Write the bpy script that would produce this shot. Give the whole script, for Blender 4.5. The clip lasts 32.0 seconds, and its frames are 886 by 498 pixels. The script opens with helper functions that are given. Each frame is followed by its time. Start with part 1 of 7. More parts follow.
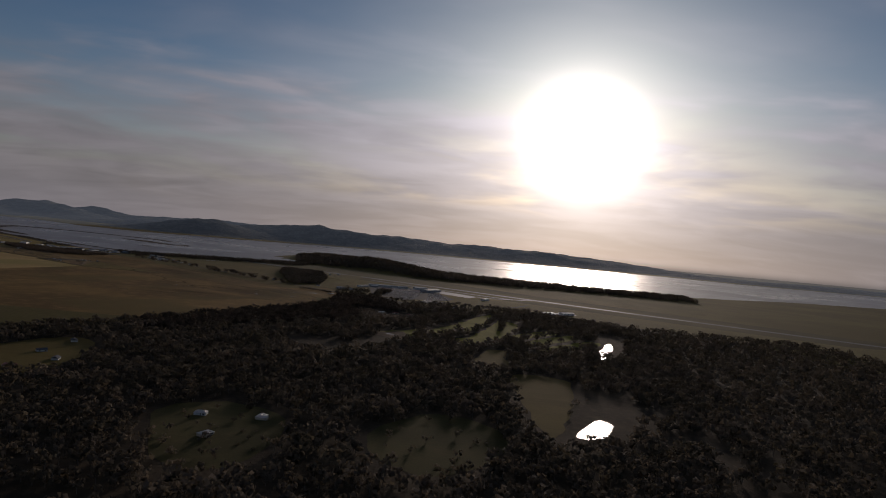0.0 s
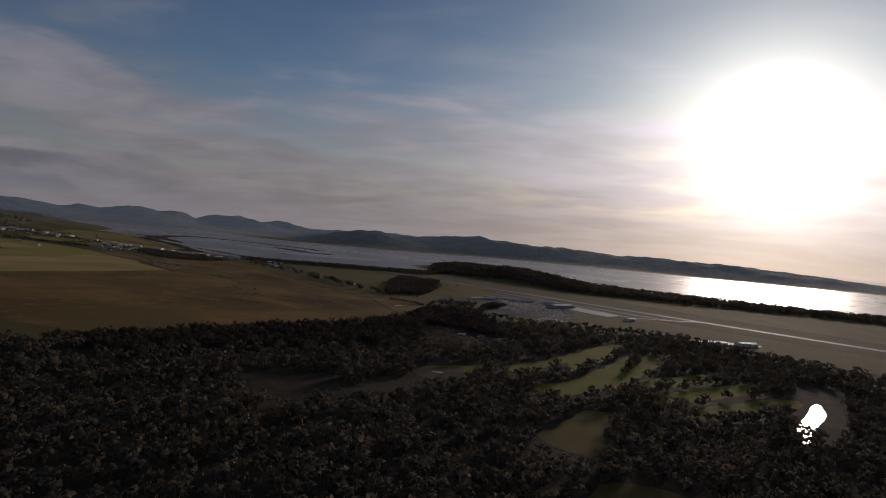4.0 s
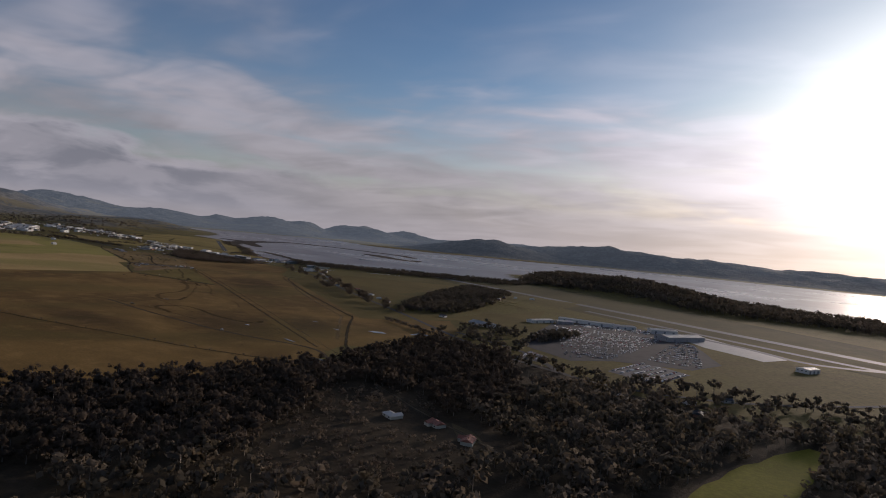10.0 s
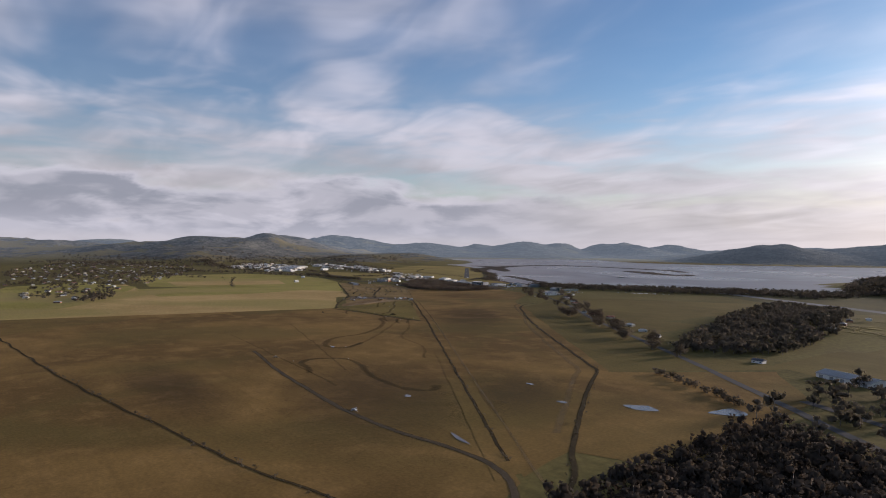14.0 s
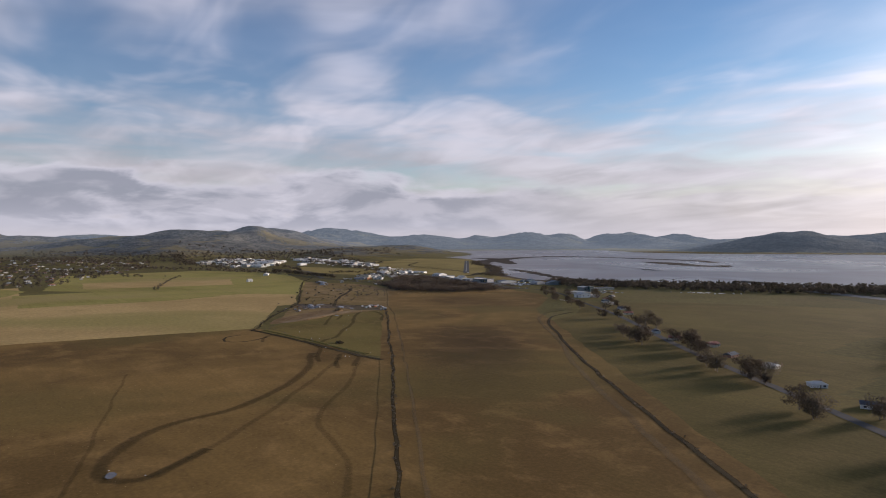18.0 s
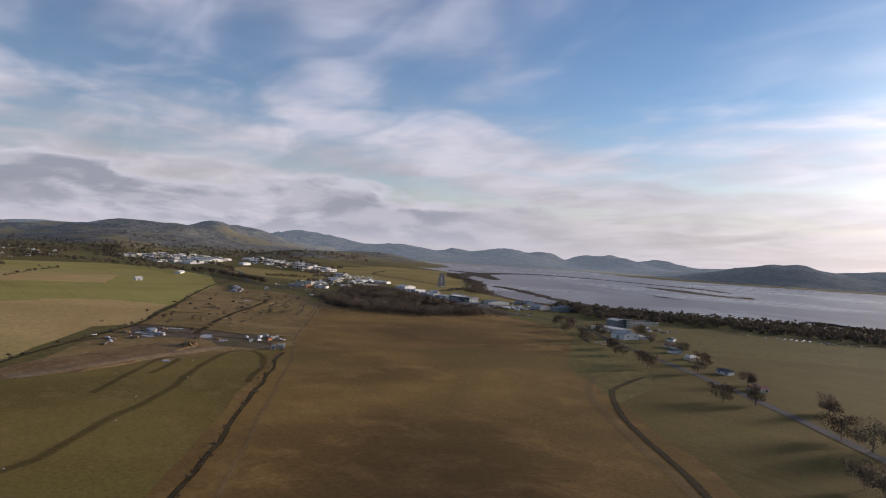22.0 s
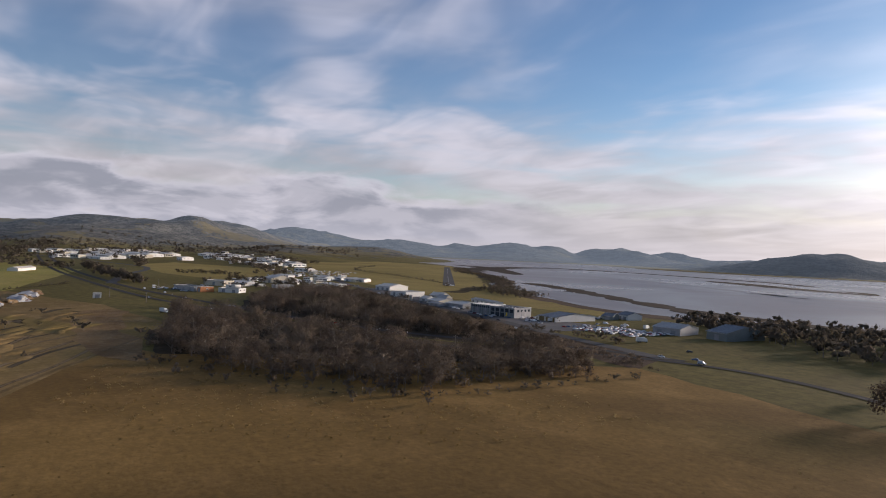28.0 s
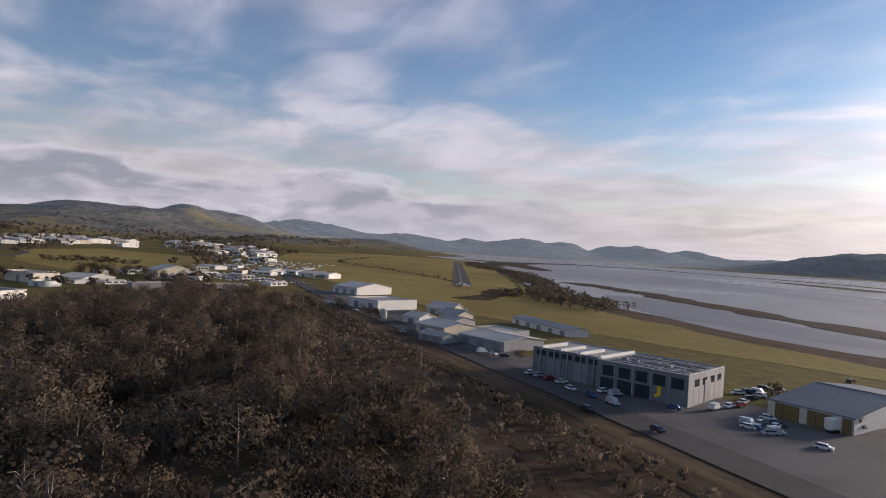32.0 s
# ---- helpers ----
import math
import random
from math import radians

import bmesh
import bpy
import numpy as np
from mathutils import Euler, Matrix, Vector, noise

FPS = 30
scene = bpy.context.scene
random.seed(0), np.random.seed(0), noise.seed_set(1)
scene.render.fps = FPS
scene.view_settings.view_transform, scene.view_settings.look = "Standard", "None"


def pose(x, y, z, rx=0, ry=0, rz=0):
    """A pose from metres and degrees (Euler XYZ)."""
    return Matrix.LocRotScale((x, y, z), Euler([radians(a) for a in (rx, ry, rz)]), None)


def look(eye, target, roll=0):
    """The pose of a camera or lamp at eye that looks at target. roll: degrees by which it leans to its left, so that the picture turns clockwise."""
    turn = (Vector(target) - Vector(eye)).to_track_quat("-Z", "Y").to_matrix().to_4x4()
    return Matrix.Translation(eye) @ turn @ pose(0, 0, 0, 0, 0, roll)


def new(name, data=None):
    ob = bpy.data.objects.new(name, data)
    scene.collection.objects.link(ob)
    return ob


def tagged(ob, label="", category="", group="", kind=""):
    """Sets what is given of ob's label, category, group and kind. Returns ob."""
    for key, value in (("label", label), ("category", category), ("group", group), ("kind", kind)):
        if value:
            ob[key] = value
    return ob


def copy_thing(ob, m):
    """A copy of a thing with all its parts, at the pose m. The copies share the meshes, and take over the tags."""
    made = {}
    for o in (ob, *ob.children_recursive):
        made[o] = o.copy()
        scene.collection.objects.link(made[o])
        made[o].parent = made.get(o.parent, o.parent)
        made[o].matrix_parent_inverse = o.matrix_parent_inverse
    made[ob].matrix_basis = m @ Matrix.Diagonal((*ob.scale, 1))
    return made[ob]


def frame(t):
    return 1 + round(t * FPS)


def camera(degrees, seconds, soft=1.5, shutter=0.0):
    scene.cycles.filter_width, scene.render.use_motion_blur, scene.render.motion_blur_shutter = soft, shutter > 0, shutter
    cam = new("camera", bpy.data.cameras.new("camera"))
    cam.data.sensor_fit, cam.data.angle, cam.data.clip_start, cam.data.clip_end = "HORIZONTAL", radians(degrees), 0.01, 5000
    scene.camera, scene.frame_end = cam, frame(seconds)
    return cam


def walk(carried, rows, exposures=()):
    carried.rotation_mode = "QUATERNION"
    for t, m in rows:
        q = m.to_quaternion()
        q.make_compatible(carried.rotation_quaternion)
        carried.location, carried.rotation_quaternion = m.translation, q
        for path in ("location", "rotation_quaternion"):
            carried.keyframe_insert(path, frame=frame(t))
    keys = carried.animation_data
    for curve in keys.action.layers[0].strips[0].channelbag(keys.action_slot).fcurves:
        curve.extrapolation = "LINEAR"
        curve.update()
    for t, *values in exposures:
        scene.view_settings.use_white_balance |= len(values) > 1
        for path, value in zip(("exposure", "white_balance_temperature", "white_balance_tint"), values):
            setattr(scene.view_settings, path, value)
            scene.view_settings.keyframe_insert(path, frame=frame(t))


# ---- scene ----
cam = camera(69.98, 32.0, 1.0)
# seconds, eye in metres, then yaw, pitch and lean to the left in degrees
ROWS = [
    (0.0, -0.02, 0.02, 52.23, 2.31, -0.59, 5.20),
    (0.5, 4.52, 17.18, 51.64, 6.23, -0.61, 2.71),
    (1.0, 8.85, 34.24, 51.04, 3.27, -0.38, 6.15),
    (1.5, 12.98, 51.12, 50.42, 6.95, -0.52, 7.21),
    (2.0, 16.99, 67.69, 49.76, 9.42, -0.10, 3.24),
    (2.5, 20.71, 83.87, 49.00, 11.12, 1.10, 6.95),
    (3.0, 23.74, 99.51, 48.14, 14.43, -0.19, 9.20),
    (3.5, 26.08, 114.90, 47.17, 17.00, -0.40, 5.57),
    (5.5, 29.70, 186.54, 42.14, 19.94, -2.37, 5.33),
    (6.0, 29.50, 202.81, 41.47, 22.46, -1.56, -1.49),
    (6.5, 29.34, 218.74, 40.91, 21.87, 0.64, 0.12),
    (7.0, 29.11, 234.29, 40.43, 22.29, 0.16, 4.31),
    (7.5, 28.52, 249.56, 40.00, 23.08, 0.22, 7.95),
    (8.0, 27.39, 264.68, 39.59, 27.60, -0.30, 7.63),
    (8.5, 25.89, 279.57, 39.20, 24.85, 0.98, 4.88),
    (9.0, 23.80, 294.26, 38.82, 24.96, 0.33, 6.40),
    (9.5, 20.96, 308.76, 38.43, 28.78, 0.30, 7.73),
    (10.0, 17.33, 323.00, 37.95, 30.17, -0.69, 5.35),
    (10.5, 12.80, 336.78, 37.33, 31.27, -1.16, 11.34),
    (11.0, 7.26, 350.18, 36.55, 34.95, -1.12, 11.27),
    (11.5, 0.74, 362.93, 35.65, 38.91, -0.98, 9.46),
    (12.0, -6.85, 374.74, 34.73, 41.46, -0.46, 9.31),
    (12.5, -15.42, 385.81, 33.86, 43.45, -0.84, 9.73),
    (13.0, -25.20, 396.41, 33.10, 46.73, -0.55, 12.48),
    (13.5, -36.06, 406.35, 32.49, 50.63, -0.67, 8.38),
    (14.0, -46.81, 415.44, 31.96, 53.39, 0.11, 0.59),
    (14.5, -57.25, 424.43, 31.47, 52.69, 0.06, -0.14),
    (16.5, -108.92, 467.84, 30.25, 50.82, -0.81, 6.98),
    (17.0, -121.35, 477.62, 29.82, 53.09, -0.40, 3.54),
    (17.5, -133.84, 487.05, 29.41, 54.86, -0.87, 0.54),
    (18.0, -146.08, 496.55, 29.03, 53.42, -0.57, -0.11),
    (18.5, -158.12, 506.21, 28.63, 52.22, -0.50, 1.72),
    (19.0, -170.36, 516.07, 28.17, 52.62, -0.43, 3.34),
    (19.5, -183.06, 526.12, 27.64, 52.83, -1.95, 2.26),
    (20.0, -196.11, 536.17, 26.90, 54.63, -1.82, 1.12),
    (20.5, -209.15, 546.49, 25.98, 50.15, -1.98, 2.37),
    (21.0, -222.10, 556.91, 24.99, 49.63, -1.86, 5.18),
    (21.5, -234.79, 567.26, 24.05, 50.95, -0.00, 6.78),
    (22.0, -246.86, 577.02, 23.27, 51.32, 0.65, 3.65),
    (22.5, -258.59, 586.36, 22.66, 51.77, 1.27, 2.96),
    (23.0, -270.20, 595.34, 22.15, 50.86, 0.27, 8.35),
    (23.5, -281.76, 603.92, 21.64, 52.52, -0.84, 5.19),
    (24.0, -293.06, 612.28, 21.11, 53.49, -0.25, 1.87),
    (24.5, -304.10, 620.40, 20.57, 50.63, 0.30, 2.78),
    (26.5, -349.08, 655.69, 17.56, 51.34, 0.48, 5.17),
    (27.0, -360.79, 664.22, 16.85, 52.25, 0.47, 4.21),
    (27.5, -371.90, 672.91, 16.18, 54.11, 0.48, 0.50),
    (28.0, -382.19, 681.73, 15.56, 51.46, 0.40, 2.70),
    (28.5, -392.41, 690.43, 14.99, 51.59, 1.30, 3.73),
    (29.0, -403.04, 698.99, 14.42, 51.62, 0.80, 6.12),
    (29.5, -413.53, 707.28, 13.78, 52.28, 0.81, 4.43),
    (30.0, -424.36, 715.47, 13.08, 52.72, 0.19, 2.25),
    (30.5, -435.38, 723.94, 12.40, 53.93, -0.03, 1.95),
    (31.0, -446.38, 732.86, 11.84, 52.19, 0.41, 3.81),
    (31.5, -457.66, 741.76, 11.42, 52.52, -0.33, 2.91),
    (32.0, -468.77, 750.61, 11.13, 52.29, -0.00, 3.46),
]
EXPOSURES = [(0.0, -1.28, 6450, 22), (3.5, -1.12, 6450, 22), (6.0, -0.78, 6420, 22), (9.0, -0.50, 6400, 22), (12.0, 0.18, 6350, 21), (14.0, 0.48, 6320, 20), (18.0, 0.53, 6300, 20), (24.0, 0.50, 6330, 20), (28.0, 0.50, 6370, 20), (30.0, 0.52, 6470, 21), (32.0, 0.52, 6470, 21)]
walk(cam, [(t, pose(x, y, z, 90 + pitch, 0, yaw) @ pose(0, 0, 0, 0, 0, lean)) for t, x, y, z, yaw, pitch, lean in ROWS], EXPOSURES)

# ---- light ----
SUN_AZ, SUN_EL = 9.3, 10.0          # degrees: to the right of +y, above the horizon
SUN_DIR = Vector((math.sin(radians(SUN_AZ)) * math.cos(radians(SUN_EL)), math.cos(radians(SUN_AZ)) * math.cos(radians(SUN_EL)), math.sin(radians(SUN_EL))))
sun_data = bpy.data.lights.new("sun", "SUN")
sun_data.energy, sun_data.angle, sun_data.color = 3.2, radians(9.0), (1.0, 0.86, 0.68)
sun = new("sun", sun_data)
sun.matrix_world = look((0, 0, 400), Vector((0, 0, 400)) - SUN_DIR)


class Nodes:
    """A short way to write node trees."""

    def __init__(self, tree):
        self.tree = tree
        tree.nodes.clear()

    def add(self, kind, inputs=(), **settings):
        node = self.tree.nodes.new(kind)
        if "operation" in settings:
            node.operation = settings["operation"]
        if "use_clamp" in settings:
            node.use_clamp = settings["use_clamp"]
        if "data_type" in settings:
            node.data_type, node.blend_type = settings["data_type"], settings["blend_type"]
        if "interpolation_type" in settings:
            node.interpolation_type = settings["interpolation_type"]
        if "wave_type" in settings:
            node.wave_type, node.bands_direction = settings["wave_type"], settings["bands_direction"]
        for key, value in (inputs.items() if isinstance(inputs, dict) else enumerate(inputs)):
            if isinstance(value, bpy.types.NodeSocket):
                self.tree.links.new(value, node.inputs[key])
            elif value is not None:
                node.inputs[key].default_value = value
        return node

    def math(self, op, a, b=None, c=None, clamp=False):
        return self.add("ShaderNodeMath", [v for v in (a, b, c) if v is not None], operation=op, use_clamp=clamp).outputs[0]

    def vec(self, op, a, b=None):
        node = self.add("ShaderNodeVectorMath", [a] if b is None else [a, b], operation=op)
        return node.outputs["Value"] if op in ("DOT_PRODUCT", "LENGTH") else node.outputs[0]

    def mix(self, f, a, b, blend="MIX"):
        node = self.add("ShaderNodeMix", data_type="RGBA", blend_type=blend)
        for n, v in ((0, f), (6, a), (7, b)):
            if isinstance(v, bpy.types.NodeSocket):
                self.tree.links.new(v, node.inputs[n])
            else:
                node.inputs[n].default_value = v if n == 0 or len(v) == 4 else (*v, 1)
        return node.outputs[2]

    def noise(self, vector, scale, detail=4.0, rough=0.55, warp=0.0):
        return self.add("ShaderNodeTexNoise", {"Vector": vector, "Scale": scale, "Detail": detail, "Roughness": rough, "Distortion": warp}).outputs[0]

    def ramp(self, f, a, b, lo=0.0, hi=1.0):
        """Runs smoothly from lo to hi while f runs from a to b."""
        return self.add("ShaderNodeMapRange", {"Value": f, "From Min": a, "From Max": b, "To Min": lo, "To Max": hi}, interpolation_type="SMOOTHSTEP").outputs[0]


def make_world():
    world = bpy.data.worlds.new("sky")
    world.use_nodes = True
    scene.world = world
    n = Nodes(world.node_tree)
    way = n.add("ShaderNodeTexCoord").outputs["Generated"]
    xyz = n.add("ShaderNodeSeparateXYZ", [way])
    x, y, z = xyz.outputs
    air = n.add("ShaderNodeTexSky")
    air.sky_type, air.sun_disc, air.sun_elevation, air.sun_rotation = "NISHITA", False, radians(SUN_EL), radians(SUN_AZ)
    air.altitude, air.air_density, air.dust_density, air.ozone_density = 50, 1.0, 0.8, 1.0
    sky = air.outputs[0]
    up = n.math("MAXIMUM", z, 0.0)
    toward = n.math("MAXIMUM", n.vec("DOT_PRODUCT", way, tuple(SUN_DIR)), 0.0)
    az = n.math("ARCTAN2", x, y)
    west = n.ramp(az, -0.45, -0.95)
    blue = n.mix(1.0, sky, n.mix(n.ramp(z, 0.06, 0.28), (0.094, 0.102, 0.118), (0.062, 0.089, 0.116)), "MULTIPLY")
    blue = n.mix(n.ramp(z, 0.12, 0.45), blue, n.mix(1.0, blue, (0.74, 0.80, 0.86), "MULTIPLY"))
    # high streaks of cirrus: the direction laid out on a plane
    over = n.math("ADD", up, 0.16)
    plane = n.add("ShaderNodeCombineXYZ", [n.math("DIVIDE", x, over), n.math("DIVIDE", y, over), 0.0]).outputs[0]
    turned = n.add("ShaderNodeMapping", {"Vector": plane, "Rotation": (0, 0, radians(-38)), "Scale": (0.80, 1.40, 1)}).outputs[0]
    veil = n.noise(turned, 0.85, 3.0, 0.48, 0.5)
    wisps = n.noise(turned, 2.3, 3.4, 0.50, 0.5)
    high = n.math("ADD", n.math("MULTIPLY", veil, 0.66), n.math("MULTIPLY", wisps, 0.34))
    thin = n.math("ADD", n.math("MULTIPLY", n.ramp(high, 0.42, 0.66), n.math("ADD", 0.30, n.math("MULTIPLY", west, 0.42))), n.math("MULTIPLY", west, 0.14))
    # the deck of layered cloud over the horizon, its top frayed, with gaps of blue
    flat = n.add("ShaderNodeCombineXYZ", [n.math("MULTIPLY", az, 2.6), n.math("MULTIPLY", z, 15.0), 1.3]).outputs[0]
    layer = n.noise(flat, 1.0, 3.6, 0.50, 0.5)
    lens = n.noise(flat, 2.3, 3.2, 0.50, 0.4)
    top = n.math("ADD", 0.205, n.math("ADD", n.math("MULTIPLY", west, 0.045), n.math("MULTIPLY", n.math("SUBTRACT", n.noise(flat, 0.6, 3.0, 0.5), 0.5), 0.16)))
    fray = n.math("ADD", n.math("MULTIPLY", n.math("SUBTRACT", wisps, 0.5), 0.22), n.math("MULTIPLY", n.math("SUBTRACT", veil, 0.5), 0.14))
    deck = n.ramp(n.math("ADD", n.math("SUBTRACT", top, z), fray), -0.06, 0.09)
    gap = n.ramp(n.math("ADD", n.math("MULTIPLY", layer, 0.6), n.math("MULTIPLY", lens, 0.4)), 0.34, 0.56, 0.25, 1.0)
    deck = n.math("MULTIPLY", deck, n.math("MAXIMUM", gap, n.ramp(z, 0.11, 0.05)))
    sheet = n.math("MAXIMUM", deck, thin)
    bright = n.math("ADD", 0.68, n.math("ADD", n.math("MULTIPLY", n.math("POWER", toward, 14.0), 1.05), n.math("MULTIPLY", n.math("POWER", toward, 4.0), 0.27)))
    soft = n.ramp(n.math("ADD", n.math("MULTIPLY", layer, 0.5), n.math("MULTIPLY", wisps, 0.5)), 0.34, 0.66, 0.74, 1.14)
    white = n.add("ShaderNodeVectorMath", {0: n.mix(n.ramp(z, 0.0, 0.25), (0.595, 0.57, 0.56), (0.70, 0.71, 0.76)), "Scale": n.math("MULTIPLY", bright, soft)}, operation="SCALE").outputs[0]
    # low banks of heaped cloud along the horizon, greyer away from the sun, with lit rims
    low = n.add("ShaderNodeCombineXYZ", [n.math("MULTIPLY", az, 6.5), n.math("MULTIPLY", z, 19.0), 3.7]).outputs[0]
    heap = n.noise(low, 0.85, 5.6, 0.53, 0.35)
    top_edge = n.math("ADD", n.ramp(z, 0.15, 0.05), n.math("MULTIPLY", n.math("SUBTRACT", heap, 0.5), 2.6))
    bank = n.math("MULTIPLY", n.ramp(top_edge, 0.34, 0.74), n.ramp(z, 0.24, 0.17))
    bank = n.math("MULTIPLY", bank, n.ramp(z, 0.004, 0.03))
    bank = n.math("MULTIPLY", bank, n.math("ADD", 0.25, n.math("MULTIPLY", n.ramp(az, -0.62, -0.92), 0.75)))
    shade = n.noise(low, 1.4, 4.2, 0.52, 0.35)
    lit = n.ramp(top_edge, 0.90, 0.56)
    grey = n.mix(n.ramp(shade, 0.40, 0.62), (0.23, 0.25, 0.285), (0.37, 0.38, 0.41))
    grey = n.mix(n.math("MULTIPLY", lit, 0.60), grey, (0.60, 0.60, 0.63))
    grey = n.mix(n.math("MULTIPLY", n.math("POWER", toward, 4.0), 0.8, clamp=True), grey, (0.62, 0.58, 0.54))
    picture = n.mix(n.math("MULTIPLY", sheet, 0.90), blue, white)
    picture = n.mix(n.math("MULTIPLY", bank, 0.9), picture, grey)
    # haze over the horizon, and the sun's aureole in the thin cloud
    haze = n.mix(n.math("POWER", toward, 12.0), (0.50, 0.51, 0.55), (1.02, 0.84, 0.58))
    picture = n.mix(n.math("MULTIPLY", n.ramp(z, 0.07, 0.0), 0.5), picture, haze)
    lobe = n.math("ADD", n.math("MULTIPLY", n.math("POWER", toward, 700.0), 14.0), n.math("MULTIPLY", n.math("POWER", toward, 110.0), 1.5))
    lobe = n.math("ADD", lobe, n.math("MULTIPLY", n.math("POWER", toward, 20.0), 0.38))
    glow = n.add("ShaderNodeVectorMath", {0: (1.0, 0.92, 0.76), "Scale": lobe}, operation="SCALE").outputs[0]
    picture = n.mix(1.0, picture, glow, "ADD")
    ground = n.mix(n.ramp(z, -0.02, 0.0), (0.12, 0.12, 0.11), picture)
    back = n.add("ShaderNodeBackground", {"Color": ground, "Strength": 0.90})
    n.add("ShaderNodeOutputWorld", [back.outputs[0]])


make_world()

# ---- materials ----
def material(name, build):
    m = bpy.data.materials.new(name)
    m.use_nodes = True
    n = Nodes(m.node_tree)
    shader = build(n)
    n.add("ShaderNodeOutputMaterial", [shader])
    return m


def surface(n, colour, rough=0.8, metal=0.0, bump=None, depth=0.1, spec=0.35):
    values = {"Base Color": colour if isinstance(colour, bpy.types.NodeSocket) else (*colour, 1), "Roughness": rough, "Metallic": metal, "Specular IOR Level": spec}
    if bump is not None:
        values["Normal"] = n.add("ShaderNodeBump", {"Height": bump, "Distance": depth, "Strength": 1.0}).outputs[0]
    return n.add("ShaderNodeBsdfPrincipled", values).outputs[0]


def place(n):
    return n.add("ShaderNodeNewGeometry").outputs["Position"]


def turf(name, dark, light, dry, patch=0.02, grain=0.9, amount=0.5, tuft=0.25, streak=0.0, soft=0.0, lush=None):
    """Grass: broad patches, drier stains, worked streaks, dark tussocks and fine grain."""
    def build(n):
        p = place(n)
        broad = n.noise(p, patch, 5.0, 0.6, 0.6)
        mid = n.noise(p, patch * 7, 5.0, 0.65, 0.3)
        fine = n.noise(p, grain, 5.0, 0.7)
        speck = n.noise(p, grain * 0.45, 3.0, 0.75)
        c = n.mix(n.ramp(broad, 0.36, 0.64), dark, light)
        c = n.mix(n.math("MULTIPLY", n.ramp(mid, 0.45, 0.72), amount), c, dry)
        if streak:
            q = n.add("ShaderNodeMapping", {"Vector": p, "Rotation": (0, 0, radians(31.5)), "Scale": (0.012, 0.55, 1)}).outputs[0]
            row = n.noise(q, 1.0, 4.0, 0.6)
            c = n.mix(n.math("MULTIPLY", n.ramp(row, 0.48, 0.68), streak), c, tuple(v * 0.5 for v in dark))
        if lush:
            damp = n.noise(n.vec("ADD", p, (310.0, -70.0, 0.0)), patch * 0.7, 5.0, 0.55, 0.8)
            c = n.mix(n.math("MULTIPLY", n.ramp(damp, 0.46, 0.64), 0.75), c, lush)
        c = n.mix(n.ramp(fine, 0.35, 0.7), n.mix(0.26, c, (0.014, 0.011, 0.006)), c)
        c = n.mix(n.math("MULTIPLY", n.ramp(speck, 0.56, 0.72), 0.28), c, tuple(v * 0.42 for v in dark))
        grass = surface(n, c, 0.97, 0, fine, tuft, 0.055)
        if not soft:
            return grass
        # worn strips thin out towards their edges
        inner = n.add("ShaderNodeAttribute")
        inner.attribute_name = "inner"
        ragged = n.math("ADD", inner.outputs["Fac"], n.math("MULTIPLY", n.math("SUBTRACT", n.noise(p, 0.9, 4.0, 0.65), 0.5), 0.7))
        bare = n.add("ShaderNodeBsdfTransparent").outputs[0]
        return n.add("ShaderNodeMixShader", [n.ramp(ragged, 0.18 if soft > 0.85 else 0.05, 0.80 if soft > 0.85 else 1.0, 0.0, soft), bare, grass]).outputs[0]
    return material(name, build)


def plain(name, colour, rough=0.6, metal=0.0, stain=0.25, scale=0.8, spec=0.4):
    """Painted, poured or rolled surfaces with dirt at two scales."""
    def build(n):
        p = place(n)
        a = n.noise(p, scale, 4.0, 0.6, 0.3)
        b = n.noise(p, scale * 9, 3.0, 0.6)
        c = n.mix(n.math("MULTIPLY", n.ramp(a, 0.42, 0.72), stain), colour, tuple(v * 0.45 for v in colour))
        c = n.mix(n.math("MULTIPLY", b, stain * 0.5), c, tuple(min(1, v * 1.25) for v in colour))
        return surface(n, c, rough, metal, b, 0.01, spec)
    return material(name, build)


def sheeting(name, colour, rough=0.55, metal=0.05, pitch=2.2):
    """Ribbed metal sheeting with dulled streaks."""
    def build(n):
        p = n.add("ShaderNodeTexCoord").outputs["Object"]
        rib = n.add("ShaderNodeTexWave", {"Vector": p, "Scale": pitch, "Distortion": 0.0}, wave_type="BANDS", bands_direction="X").outputs[1]
        a = n.noise(p, 0.35, 5.0, 0.6, 0.5)
        streak = n.noise(n.add("ShaderNodeMapping", {"Vector": p, "Scale": (3.0, 0.4, 0.4)}).outputs[0], 1.0, 4.0)
        c = n.mix(n.math("MULTIPLY", n.ramp(a, 0.4, 0.7), 0.35), colour, tuple(v * 0.6 for v in colour))
        c = n.mix(n.math("MULTIPLY", n.ramp(streak, 0.5, 0.75), 0.25), c, tuple(v * 0.55 for v in colour))
        return surface(n, c, rough, metal, rib, 0.02, 0.18)
    return material(name, build)


